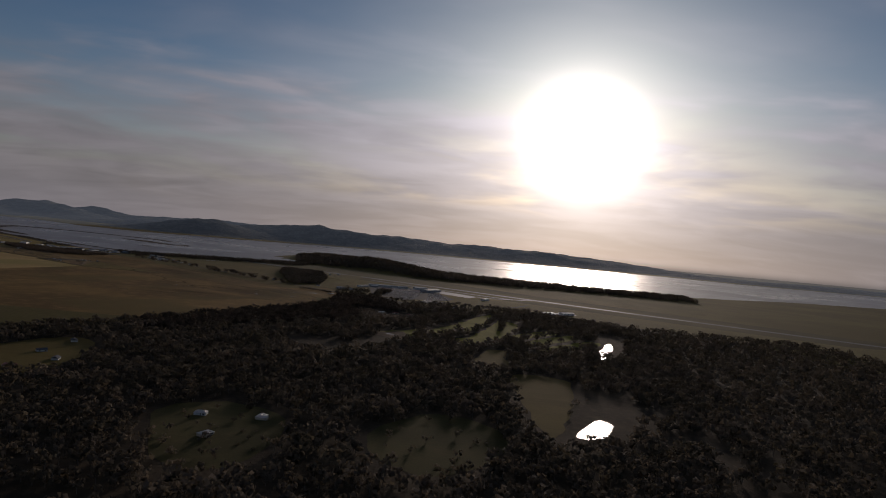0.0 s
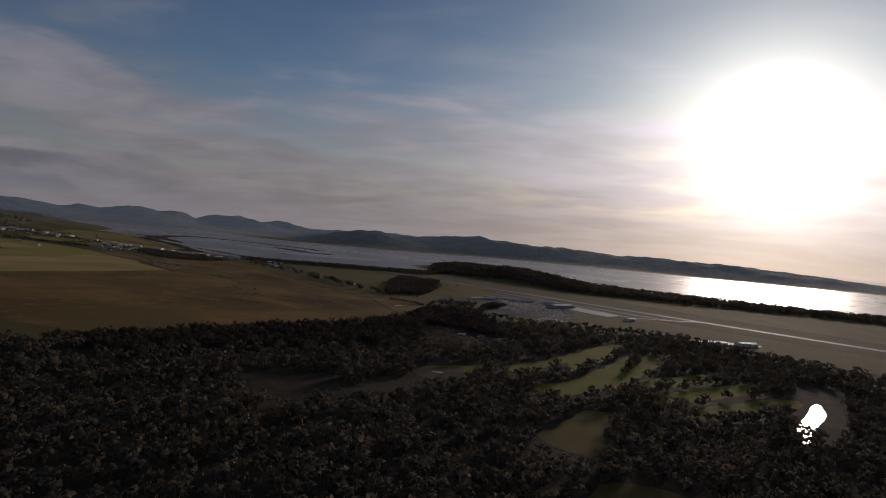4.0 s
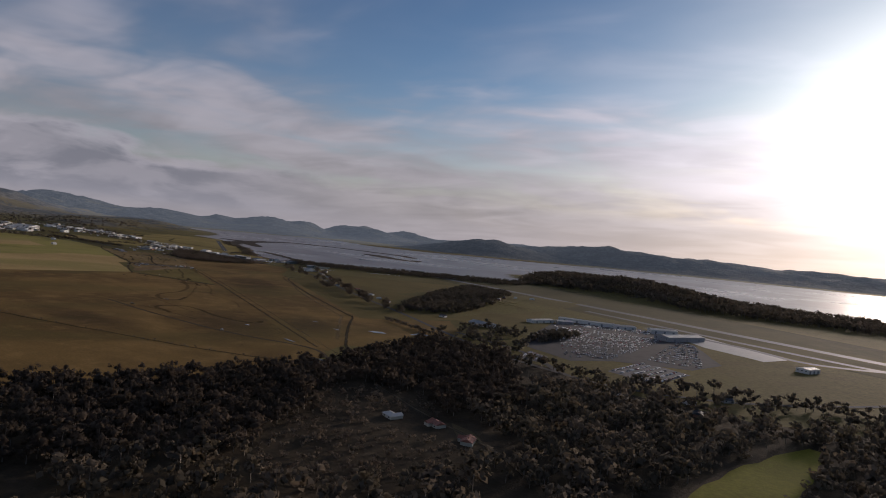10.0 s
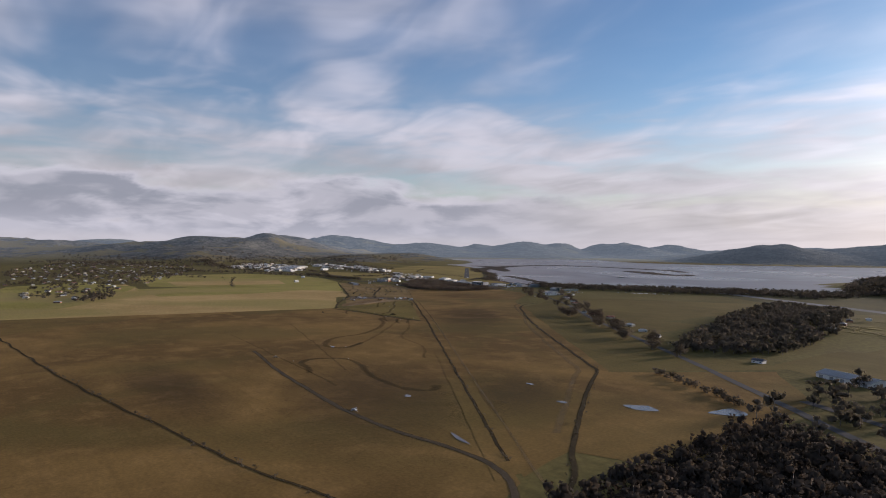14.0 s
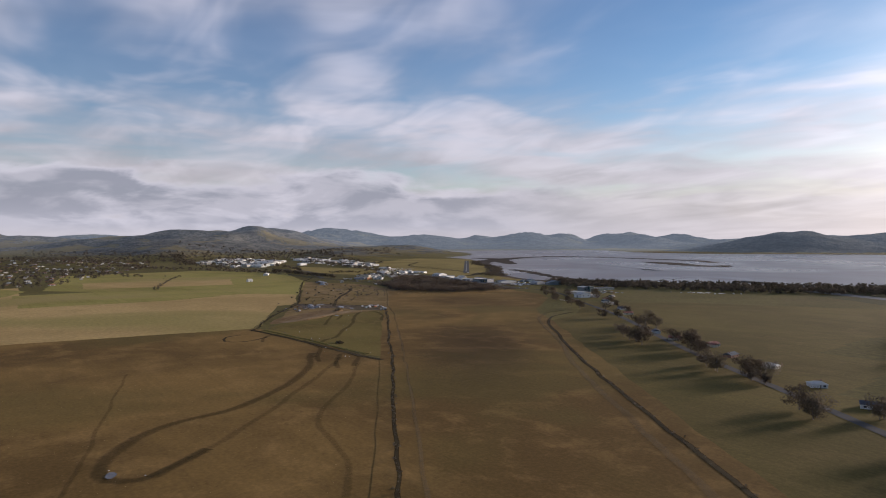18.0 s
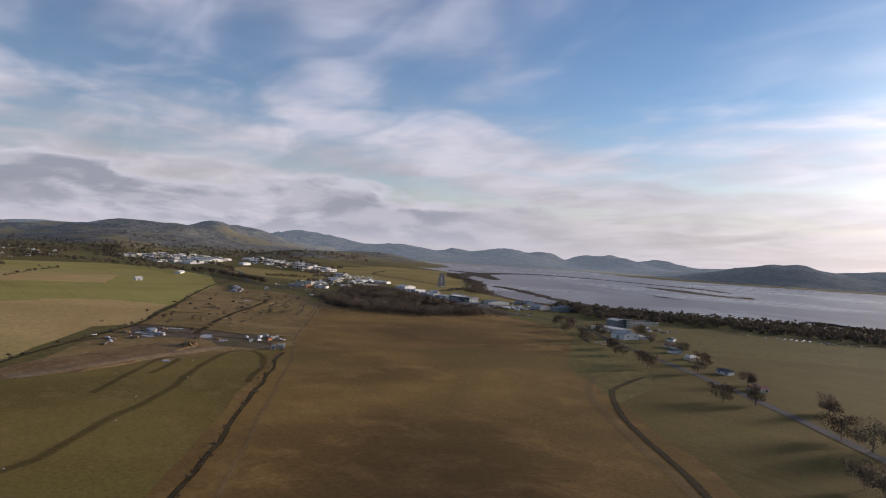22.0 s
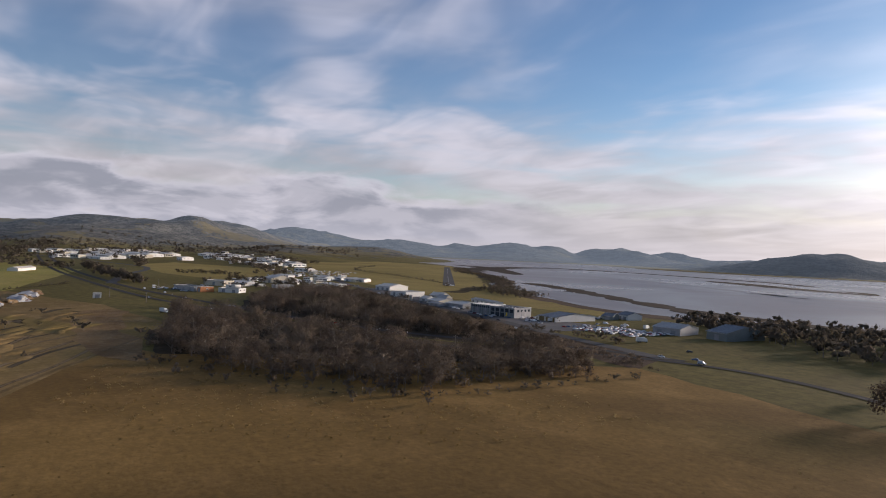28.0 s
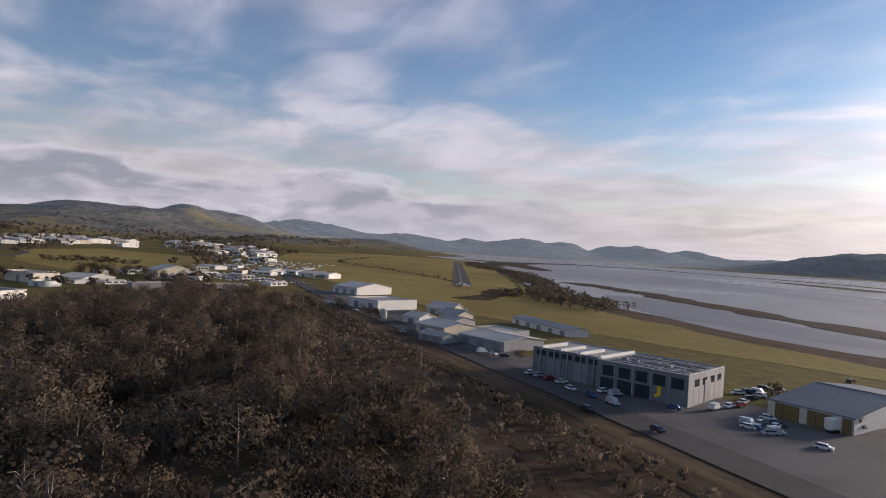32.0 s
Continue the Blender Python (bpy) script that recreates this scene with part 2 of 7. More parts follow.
def foliage(name, dark, light, dry):
    """Leaves: each tree has a tone of its own, each clump a slight one, and the stand drifts."""
    def build(n):
        g = n.add("ShaderNodeNewGeometry")
        tone = n.add("ShaderNodeAttribute")
        tone.attribute_name = "tone"
        each = n.math("FRACT", n.math("ADD", tone.outputs["Fac"], n.add("ShaderNodeObjectInfo").outputs["Random"]))
        drift = n.noise(g.outputs["Position"], 0.05, 4.0, 0.6)
        c = n.mix(n.math("ADD", n.math("MULTIPLY", each, 0.85), n.math("MULTIPLY", g.outputs["Random Per Island"], 0.15)), dark, light)
        c = n.mix(n.math("MULTIPLY", n.ramp(n.math("ADD", drift, n.math("MULTIPLY", each, 0.16)), 0.50, 0.70), 0.8), c, dry)
        lit = surface(n, c, 0.9, 0, None, 0, 0.08)
        through_leaf = n.add("ShaderNodeBsdfTranslucent", {"Color": c}).outputs[0]
        return n.add("ShaderNodeMixShader", [0.40, lit, through_leaf]).outputs[0]
    return material(name, build)


M = {}
M["ground"] = turf("rough_grass", (0.085, 0.075, 0.034), (0.135, 0.115, 0.05), (0.16, 0.125, 0.062), 0.008, 0.5, 0.5, 0.3)
M["brown"] = turf("brown_pasture", (0.165, 0.096, 0.030), (0.290, 0.172, 0.053), (0.390, 0.230, 0.080), 0.016, 1.6, 0.55, 0.035, 0.10, 0.0, (0.165, 0.117, 0.034))
M["olive"] = turf("olive_pasture", (0.132, 0.098, 0.028), (0.186, 0.138, 0.040), (0.210, 0.142, 0.050), 0.014, 1.5, 0.5, 0.03, 0.2)
M["green"] = turf("green_pasture", (0.290, 0.245, 0.060), (0.400, 0.335, 0.090), (0.470, 0.345, 0.120), 0.012, 1.5, 0.5, 0.03, 0.2, 0.0, (0.40, 0.29, 0.11))
M["meadow"] = turf("aerodrome_meadow", (0.250, 0.186, 0.055), (0.350, 0.262, 0.082), (0.380, 0.262, 0.098), 0.010, 0.8, 0.5, 0.05)
M["paddock"] = turf("tussocky_paddock", (0.158, 0.112, 0.030), (0.222, 0.160, 0.044), (0.270, 0.180, 0.062), 0.030, 1.7, 0.65, 0.05, 0.0, 0.0, (0.178, 0.142, 0.036))
M["moto"] = turf("worn_riding_ground", (0.200, 0.128, 0.048), (0.305, 0.198, 0.078), (0.380, 0.258, 0.118), 0.035, 1.3, 0.7, 0.08, 0.0, 0.0, (0.210, 0.152, 0.046))
M["earth"] = turf("red_brown_earth", (0.190, 0.112, 0.050), (0.270, 0.172, 0.080), (0.32, 0.23, 0.13), 0.08, 1.6, 0.6, 0.2)
M["golf"] = turf("mown_fairway", (0.170, 0.164, 0.018), (0.230, 0.212, 0.028), (0.26, 0.215, 0.045), 0.05, 0.9, 0.3, 0.08)
M["yellow"] = turf("dry_hay_field", (0.470, 0.310, 0.118), (0.590, 0.400, 0.162), (0.400, 0.272, 0.100), 0.012, 0.7, 0.45, 0.10, 0.0, 0.0, (0.33, 0.270, 0.080))
M["litter"] = turf("woodland_floor", (0.042, 0.032, 0.020), (0.082, 0.060, 0.036), (0.115, 0.084, 0.050), 0.05, 0.9, 0.5, 0.25)
M["churned"] = turf("churned_wet_earth", (0.100, 0.072, 0.050), (0.190, 0.138, 0.092), (0.250, 0.190, 0.130), 0.09, 1.3, 0.7, 0.12, 0.0, 0.0, (0.135, 0.108, 0.048))
M["mud"] = turf("tidal_mud", (0.045, 0.033, 0.023), (0.066, 0.048, 0.033), (0.086, 0.064, 0.046), 0.02, 0.5, 0.5, 0.1)
M["dirt"] = turf("bare_dirt", (0.200, 0.138, 0.078), (0.290, 0.205, 0.118), (0.170, 0.125, 0.072), 0.05, 1.2, 0.5, 0.15)
M["dark_wet"] = turf("damp_rushes", (0.050, 0.036, 0.018), (0.076, 0.055, 0.026), (0.100, 0.074, 0.034), 0.09, 1.0, 0.5, 0.3)
M["asphalt"] = plain("asphalt", (0.092, 0.085, 0.079), 0.95, 0, 0.35, 0.25, 0.08)
M["highway"] = plain("dark_chip_seal", (0.066, 0.060, 0.054), 0.95, 0, 0.35, 0.25, 0.04)
M["verge"] = turf("rank_verge_grass", (0.115, 0.100, 0.028), (0.160, 0.134, 0.038), (0.170, 0.120, 0.048), 0.08, 1.5, 0.6, 0.06, 0.0, 0.95)
M["old_asphalt"] = plain("worn_asphalt", (0.130, 0.120, 0.112), 0.85, 0, 0.45, 0.25, 0.12)
M["airfield"] = turf("airfield_grass", (0.070, 0.062, 0.022), (0.105, 0.090, 0.031), (0.130, 0.100, 0.040), 0.014, 1.5, 0.5, 0.03, 0.1)
M["runway"] = plain("damp_pale_asphalt", (0.15, 0.142, 0.136), 0.75, 0, 0.3, 0.1, 0.22)
M["concrete"] = plain("concrete", (0.36, 0.345, 0.32), 0.7, 0, 0.3, 0.4)
M["paint"] = plain("white_road_paint", (0.75, 0.74, 0.70), 0.6, 0, 0.3, 1.5)
M["bark"] = plain("grey_bark", (0.19, 0.16, 0.13), 0.9, 0, 0.5, 2.0)
M["leaf"] = foliage("grey_green_leaves", (0.070, 0.052, 0.038), (0.110, 0.084, 0.058), (0.132, 0.100, 0.073))
M["leaf_brown"] = foliage("brown_scrub_leaves", (0.120, 0.090, 0.067), (0.196, 0.150, 0.108), (0.212, 0.166, 0.120))
M["tuft"] = foliage("dry_tussock_blades", (0.26, 0.175, 0.070), (0.40, 0.275, 0.11), (0.46, 0.33, 0.15))
M["leaf_dark"] = foliage("dark_leaves", (0.098, 0.080, 0.056), (0.158, 0.130, 0.086), (0.175, 0.140, 0.104))


def build_water(n):
    p = place(n)
    q = n.add("ShaderNodeMapping", {"Vector": p, "Rotation": (0, 0, 0.6), "Scale": (1.0, 0.5, 1.0)}).outputs[0]
    fine = n.noise(q, 0.55, 4.0, 0.6, 0.2)
    broad = n.noise(p, 0.006, 5.0, 0.6, 0.8)
    c = n.mix(n.ramp(broad, 0.4, 0.62), (0.140, 0.100, 0.086), (0.190, 0.138, 0.116))
    return surface(n, c, n.ramp(broad, 0.35, 0.65, 0.26, 0.38), 0, fine, 0.06, 0.12)


M["water"] = material("tidal_water", build_water)
M["shoal"] = plain("silty_shallows", (0.20, 0.158, 0.138), 0.42, 0, 0.4, 0.05, 0.2)



def build_pond(n):
    p = place(n)
    c = n.mix(n.ramp(n.noise(p, 0.3, 4.0), 0.4, 0.6), (0.115, 0.090, 0.072), (0.160, 0.126, 0.102))
    return surface(n, c, 0.22, 0, n.noise(p, 2.0, 3.0), 0.004, 0.3)


M["pond"] = material("still_pond_water", build_pond)
M["white_wall"] = plain("white_painted_wall", (0.66, 0.65, 0.61), 0.6, 0, 0.18, 0.3)
M["cream_wall"] = plain("cream_wall", (0.58, 0.52, 0.40), 0.7, 0, 0.2, 0.3)
M["ochre"] = plain("ochre_stained_timber", (0.20, 0.14, 0.055), 0.8, 0, 0.35, 0.8)
M["brick_wall"] = plain("brown_brick_wall", (0.26, 0.14, 0.09), 0.85, 0, 0.3, 0.6)
M["grey_wall"] = plain("grey_precast_wall", (0.33, 0.33, 0.33), 0.75, 0, 0.25, 0.3)
M["teal_wall"] = plain("grey_green_cladding", (0.165, 0.190, 0.190), 0.5, 0.1, 0.25, 0.3)
M["deep_teal"] = plain("deep_teal_cladding", (0.045, 0.085, 0.090), 0.5, 0.1, 0.25, 0.3)
M["orange_wall"] = plain("orange_cladding", (0.40, 0.15, 0.05), 0.6, 0, 0.2, 0.4)
M["pale_sheet"] = sheeting("pale_roof_sheeting", (0.60, 0.56, 0.49))
M["grey_sheet"] = sheeting("grey_roof_sheeting", (0.37, 0.36, 0.34))
M["blue_sheet"] = sheeting("blue_grey_roof_sheeting", (0.13, 0.15, 0.175))
M["rust_sheet"] = sheeting("red_roof_sheeting", (0.30, 0.12, 0.08))
M["dark_sheet"] = sheeting("charcoal_roof_sheeting", (0.085, 0.088, 0.095))
M["glass"] = plain("dark_window_glass", (0.03, 0.04, 0.05), 0.08, 0, 0.05, 0.5, 0.8)
M["door"] = plain("roller_door", (0.24, 0.25, 0.26), 0.5, 0.3, 0.2, 1.0)
M["sign_yellow"] = plain("yellow_sign", (0.85, 0.55, 0.02), 0.5, 0, 0.1, 1.0)
M["timber"] = plain("weathered_timber", (0.20, 0.165, 0.13), 0.85, 0, 0.4, 2.0)
M["rubber"] = plain("black_rubber", (0.02, 0.02, 0.02), 0.8, 0, 0.2, 2.0)
M["steel"] = plain("galvanised_steel", (0.42, 0.43, 0.44), 0.4, 0.7, 0.2, 1.0)


def car_paint(name, colour):
    return plain(name, colour, 0.25, 0.1, 0.1, 1.0, 0.6)


PAINTS = [car_paint("white_car_paint", (0.75, 0.75, 0.74)), car_paint("silver_car_paint", (0.46, 0.47, 0.49)), car_paint("dark_car_paint", (0.05, 0.055, 0.065)), car_paint("blue_car_paint", (0.06, 0.12, 0.24)), car_paint("red_car_paint", (0.32, 0.04, 0.03))]
PAINT_WORDS = ["white", "silver", "dark grey", "blue", "red"]

M["track"] = turf("worn_track", (0.090, 0.068, 0.034), (0.135, 0.102, 0.052), (0.16, 0.12, 0.06), 0.06, 1.5, 0.5, 0.06)
M["damp"] = turf("damp_grass", (0.075, 0.055, 0.022), (0.105, 0.078, 0.030), (0.13, 0.095, 0.038), 0.08, 1.5, 0.5, 0.05)
M["soft_wet"] = turf("ditch_rushes", (0.048, 0.035, 0.018), (0.072, 0.052, 0.025), (0.095, 0.070, 0.032), 0.09, 1.0, 0.5, 0.1, 0, 0.92)
M["soft_damp"] = turf("damp_hollow_grass", (0.062, 0.046, 0.020), (0.090, 0.066, 0.028), (0.11, 0.080, 0.034), 0.08, 1.5, 0.5, 0.05, 0, 0.24)
M["rough_verge"] = turf("rough_dry_verge", (0.092, 0.060, 0.040), (0.145, 0.096, 0.062), (0.185, 0.130, 0.086), 0.06, 1.6, 0.6, 0.10, 0.0, 0.0, (0.080, 0.056, 0.034))
M["damp_dim_flat"] = turf("damp_dim_pasture", (0.082, 0.058, 0.036), (0.112, 0.080, 0.048), (0.130, 0.094, 0.058), 0.05, 1.5, 0.5, 0.05, 0, 0.34)
M["soft_track"] = turf("worn_wheel_track", (0.230, 0.158, 0.080), (0.300, 0.208, 0.108), (0.340, 0.240, 0.130), 0.06, 1.5, 0.5, 0.06, 0, 0.38)
M["soft_dirt"] = turf("muddy_road", (0.085, 0.064, 0.040), (0.125, 0.095, 0.060), (0.15, 0.115, 0.072), 0.06, 1.5, 0.5, 0.06, 0, 0.9)
M["soft_sand"] = turf("pale_worn_earth", (0.230, 0.160, 0.092), (0.310, 0.220, 0.130), (0.36, 0.26, 0.16), 0.06, 1.5, 0.5, 0.06, 0, 0.75)
M["soft_bank"] = turf("grassy_bank", (0.145, 0.128, 0.030), (0.195, 0.170, 0.044), (0.21, 0.165, 0.055), 0.05, 1.5, 0.5, 0.05, 0, 0.8)
M["soft_hollow"] = turf("creek_bed_rushes", (0.052, 0.038, 0.018), (0.078, 0.056, 0.025), (0.098, 0.072, 0.032), 0.09, 1.0, 0.5, 0.1, 0, 0.40)

# ---- large structure: land, water, fields, roads ----
rng = np.random.default_rng(7)


def raw_mesh(name, verts, faces, mat):
    """A mesh from arrays of triangles or quads."""
    verts, faces = np.asarray(verts, np.float32), np.asarray(faces, np.int32)
    me = bpy.data.meshes.new(name)
    k = faces.shape[1]
    me.vertices.add(len(verts))
    me.vertices.foreach_set("co", verts.ravel())
    me.loops.add(faces.size)
    me.loops.foreach_set("vertex_index", faces.ravel())
    me.polygons.add(len(faces))
    me.polygons.foreach_set("loop_start", np.arange(len(faces), dtype=np.int32) * k)
    me.update(calc_edges=True)
    me.materials.append(mat)
    return me


# hills: x, y, height, half widths across and along, turn in degrees
HILLS = []
# the western range
HILLS += [(-2050, 970, 33.0, 300, 230, 20), (-2110, 1218, 44.5, 420, 200, -35), (-1900, 760, 21.9, 260, 200, 0), (-2500, 560, 40.3, 420, 260, 20), (-2450, 1480, 36.5, 500, 230, -30), (-3330, 2130, 111.2, 620, 300, -38), (-2900, 2450, 63.5, 500, 260, -40), (-2650, 2950, 71.2, 600, 220, -42), (-3350, 900, 57.0, 700, 400, 10), (-2350, 250, 32.8, 400, 300, 0), (-2000, -300, 68.8, 500, 380, -10), (-3000, 3050, 28.6, 500, 260, -40)]
# the hills across the bay
HILLS += [(-2500, 3560, 84.4, 560, 240, -30), (-2363, 3880, 44.5, 160, 120, 0), (-2050, 3930, 40.7, 600, 240, -20), (-1500, 4100, 59.9, 620, 240, -10), (-1051, 2468, 60.1, 210, 170, 10), (-1290, 2420, 4.2, 260, 140, -20), (-700, 2800, 64.5, 420, 190, 0), (-560, 3150, 41.7, 420, 220, 5), (-1500, 2900, 28.1, 380, 160, -20), (-60, 3000, 40.4, 560, 220, 5), (420, 2850, 31.9, 520, 200, 8), (900, 2750, 9.1, 520, 200, 14), (1500, 2600, 16.0, 600, 220, 20)]
# knolls and saddles on the ridges
HILLS += [(-1977, 940, 3.5, 60, 80, 75), (-2048, 1053, -12.2, 80, 90, 72), (-2114, 1168, 12.8, 70, 90, 70), (-2816, 2716, 24.3, 70, 120, 50), (-2546, 3144, 53.6, 90, 120, 42), (-2398, 3142, 5.2, 60, 120, 41), (-974, 2951, 7.8, 90, 120, 20), (-927, 2968, 9.0, 90, 120, 19), (-1011, 2809, 8.0, 120, 120, 21), (-792, 2882, 7.0, 100, 120, 16), (-585, 2935, -9.9, 130, 130, 12), (-226, 2989, 4.2, 130, 130, 5), (-24, 2999, 4.4, 140, 130, 1), (329, 2933, 5.5, 150, 130, -6), (537, 2852, 4.7, 150, 130, -11), (735, 2808, 4.4, 150, 130, -15)]
# low rises
HILLS += [(-175, 1050, 13, 190, 62, -47), (-1450, 1180, 14, 420, 90, -30), (-1700, 1500, 23, 420, 120, -30), (-1560, 830, 8.3, 300, 90, -10), (-1250, 560, 6, 300, 90, 10)]


def height(x, y):
    """The land's height: flat by the water, hills in the distance."""
    h = np.zeros(len(x))
    for hx, hy, top, a, b, turn in HILLS:
        c, s = math.cos(radians(turn)), math.sin(radians(turn))
        u, v = (x - hx) * c + (y - hy) * s, -(x - hx) * s + (y - hy) * c
        r = np.sqrt((u / a) ** 2 + (v / b) ** 2)
        h += top * 0.95 * np.exp(-(r ** 2) * 1.1)
    rough = np.array([noise.fractal(Vector((px * 0.004, py * 0.004, 0.0)), 1.0, 2.1, 5) for px, py in zip(x, y)])
    leafy = np.array([noise.noise(Vector((px * 0.03, py * 0.03, 7.0))) for px, py in zip(x, y)])
    gully = np.array([1 - 2.2 * abs(noise.noise(Vector((px * 0.0075, py * 0.0075, 3.0)))) for px, py in zip(x, y)])
    calm = np.where(y > 1900, 0.5, 1.0)
    knobs = np.array([noise.noise(Vector((px * 0.017, py * 0.017, 5.0))) for px, py in zip(x, y)])
    h = h * (1 + calm * (0.26 * rough + 0.20 * gully)) + knobs * np.clip(h * 0.16, 0, 7.0) + leafy * np.clip(h * 0.08, 0, 2.2) - 2.4
    knoll = 3.7 * np.exp(-(((x + 165) / 28) ** 2 + ((y - 715) / 58) ** 2))
    return np.maximum(h, 0) + np.maximum(knoll - 0.5, 0)


def axis(*zones):
    """Grid lines in zones of (start, end, step)."""
    return np.unique(np.concatenate([np.arange(lo, hi + 0.1, step) for lo, hi, step in zones]))


def make_ground():
    gx, gy = axis((-4300, -2800, 30), (-2800, -1250, 16), (-1250, 500, 25), (500, 3600, 40)), axis((-1500, -100, 50), (-100, 1150, 22), (1150, 2000, 18), (2000, 4500, 26))
    xx, yy = np.meshgrid(gx, gy)
    zz = height(xx.ravel(), yy.ravel())
    v = np.column_stack([xx.ravel(), yy.ravel(), zz])
    w = len(gx)
    a = np.array([[r * w + c, r * w + c + 1, (r + 1) * w + c + 1, (r + 1) * w + c] for r in range(len(gy) - 1) for c in range(w - 1)])
    mid = v[a].mean(1)
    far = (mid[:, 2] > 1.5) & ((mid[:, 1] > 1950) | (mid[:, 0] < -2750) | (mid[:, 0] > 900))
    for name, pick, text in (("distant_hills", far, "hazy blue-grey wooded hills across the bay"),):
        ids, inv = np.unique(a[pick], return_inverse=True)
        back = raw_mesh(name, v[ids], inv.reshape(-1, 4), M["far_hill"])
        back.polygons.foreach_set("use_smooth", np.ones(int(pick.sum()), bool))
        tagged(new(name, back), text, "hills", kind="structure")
    a = a[~far]
    me = raw_mesh("ground", v, a, M["land"])
    me.polygons.foreach_set("use_smooth", np.ones(len(a), bool))
    return tagged(new("ground", me), "olive and brown winter grassland rising to wooded hills", "ground", kind="structure")


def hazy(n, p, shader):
    """Haze added as blue glow on far land, growing outward from the plain's middle."""
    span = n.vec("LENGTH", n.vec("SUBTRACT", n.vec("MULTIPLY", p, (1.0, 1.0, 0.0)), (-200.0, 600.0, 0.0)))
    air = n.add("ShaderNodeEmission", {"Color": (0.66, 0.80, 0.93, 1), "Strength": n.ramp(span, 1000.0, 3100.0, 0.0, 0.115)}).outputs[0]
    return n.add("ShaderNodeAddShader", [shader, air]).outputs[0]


def build_land(n):
    """Rough grass on the flats, bush with clearings on the slopes."""
    g = n.add("ShaderNodeNewGeometry")
    p = g.outputs["Position"]
    z = n.add("ShaderNodeSeparateXYZ", [p]).outputs[2]
    broad = n.noise(p, 0.006, 6.0, 0.6, 0.6)
    mid = n.noise(p, 0.035, 5.0, 0.65, 0.4)
    fine = n.noise(p, 0.5, 4.0, 0.7)
    grass = n.mix(n.ramp(broad, 0.38, 0.62), (0.140, 0.112, 0.036), (0.200, 0.160, 0.054))
    grass = n.mix(n.math("MULTIPLY", n.ramp(mid, 0.48, 0.7), 0.5), grass, (0.150, 0.108, 0.046))
    grass = n.mix(n.ramp(fine, 0.3, 0.7), n.mix(0.4, grass, (0.015, 0.014, 0.008)), grass)
    grass = n.mix(n.ramp(z, 3.0, 9.0), grass, n.mix(0.7, grass, (0.210, 0.168, 0.088)))
    tree = n.noise(p, 0.02, 5.0, 0.7, 0.4)
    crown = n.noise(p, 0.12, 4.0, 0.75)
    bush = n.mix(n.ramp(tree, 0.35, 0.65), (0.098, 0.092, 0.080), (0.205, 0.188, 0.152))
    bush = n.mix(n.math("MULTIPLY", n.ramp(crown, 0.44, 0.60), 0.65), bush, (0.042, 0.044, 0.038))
    cover = n.ramp(n.math("ADD", n.math("MULTIPLY", n.math("SUBTRACT", mid, 0.5), 26.0), z), 1.0, 10.0)
    cover = n.math("MULTIPLY", cover, n.ramp(z, 0.3, 2.5))
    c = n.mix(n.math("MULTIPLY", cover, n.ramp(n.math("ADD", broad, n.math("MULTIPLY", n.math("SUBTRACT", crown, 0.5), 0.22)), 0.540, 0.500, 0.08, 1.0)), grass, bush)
    # far slopes take the added haze glow too
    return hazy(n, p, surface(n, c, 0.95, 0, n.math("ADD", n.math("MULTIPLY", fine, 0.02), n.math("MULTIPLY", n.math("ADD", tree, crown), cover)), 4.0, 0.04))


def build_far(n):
    """The far backdrop of hills; haze put into blue-grey base colours and a glow."""
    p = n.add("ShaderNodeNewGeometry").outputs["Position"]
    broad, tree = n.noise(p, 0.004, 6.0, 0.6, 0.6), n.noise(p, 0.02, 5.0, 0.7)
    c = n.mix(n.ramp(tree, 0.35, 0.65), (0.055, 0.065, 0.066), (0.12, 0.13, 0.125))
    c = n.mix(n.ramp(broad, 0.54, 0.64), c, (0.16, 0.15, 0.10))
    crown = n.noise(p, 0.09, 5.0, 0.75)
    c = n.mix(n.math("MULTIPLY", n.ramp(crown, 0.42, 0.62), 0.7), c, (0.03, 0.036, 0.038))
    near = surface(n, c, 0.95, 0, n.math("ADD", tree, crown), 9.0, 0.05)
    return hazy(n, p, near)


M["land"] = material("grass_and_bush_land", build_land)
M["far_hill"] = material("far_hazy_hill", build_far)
make_ground()


def spline(points, step=4.0, closed=False):
    """A smooth line through the points, cut into short steps."""
    p = [Vector(q).to_2d() if len(q) > 2 else Vector(q) for q in points]
    count, out = len(p), []
    for i in range(count if closed else count - 1):
        if closed:
            a, b, c, d = p[i - 1], p[i], p[(i + 1) % count], p[(i + 2) % count]
        else:
            a, b, c, d = p[max(i - 1, 0)], p[i], p[i + 1], p[min(i + 2, count - 1)]
        k = max(2, int((c - b).length / step))
        for j in range(k):
            t = j / k
            out.append(0.5 * (2 * b + (c - a) * t + (2 * a - 5 * b + 4 * c - d) * t * t + (3 * b - a - 3 * c + d) * t ** 3))
    if not closed:
        out.append(p[-1])
    return out


def rough_line(points, amount, seed=0.0):
    return [q + amount * Vector((noise.noise(Vector((q.x * 0.11, q.y * 0.11, seed))), noise.noise(Vector((q.x * 0.11, q.y * 0.11, seed + 9))))) for q in points]


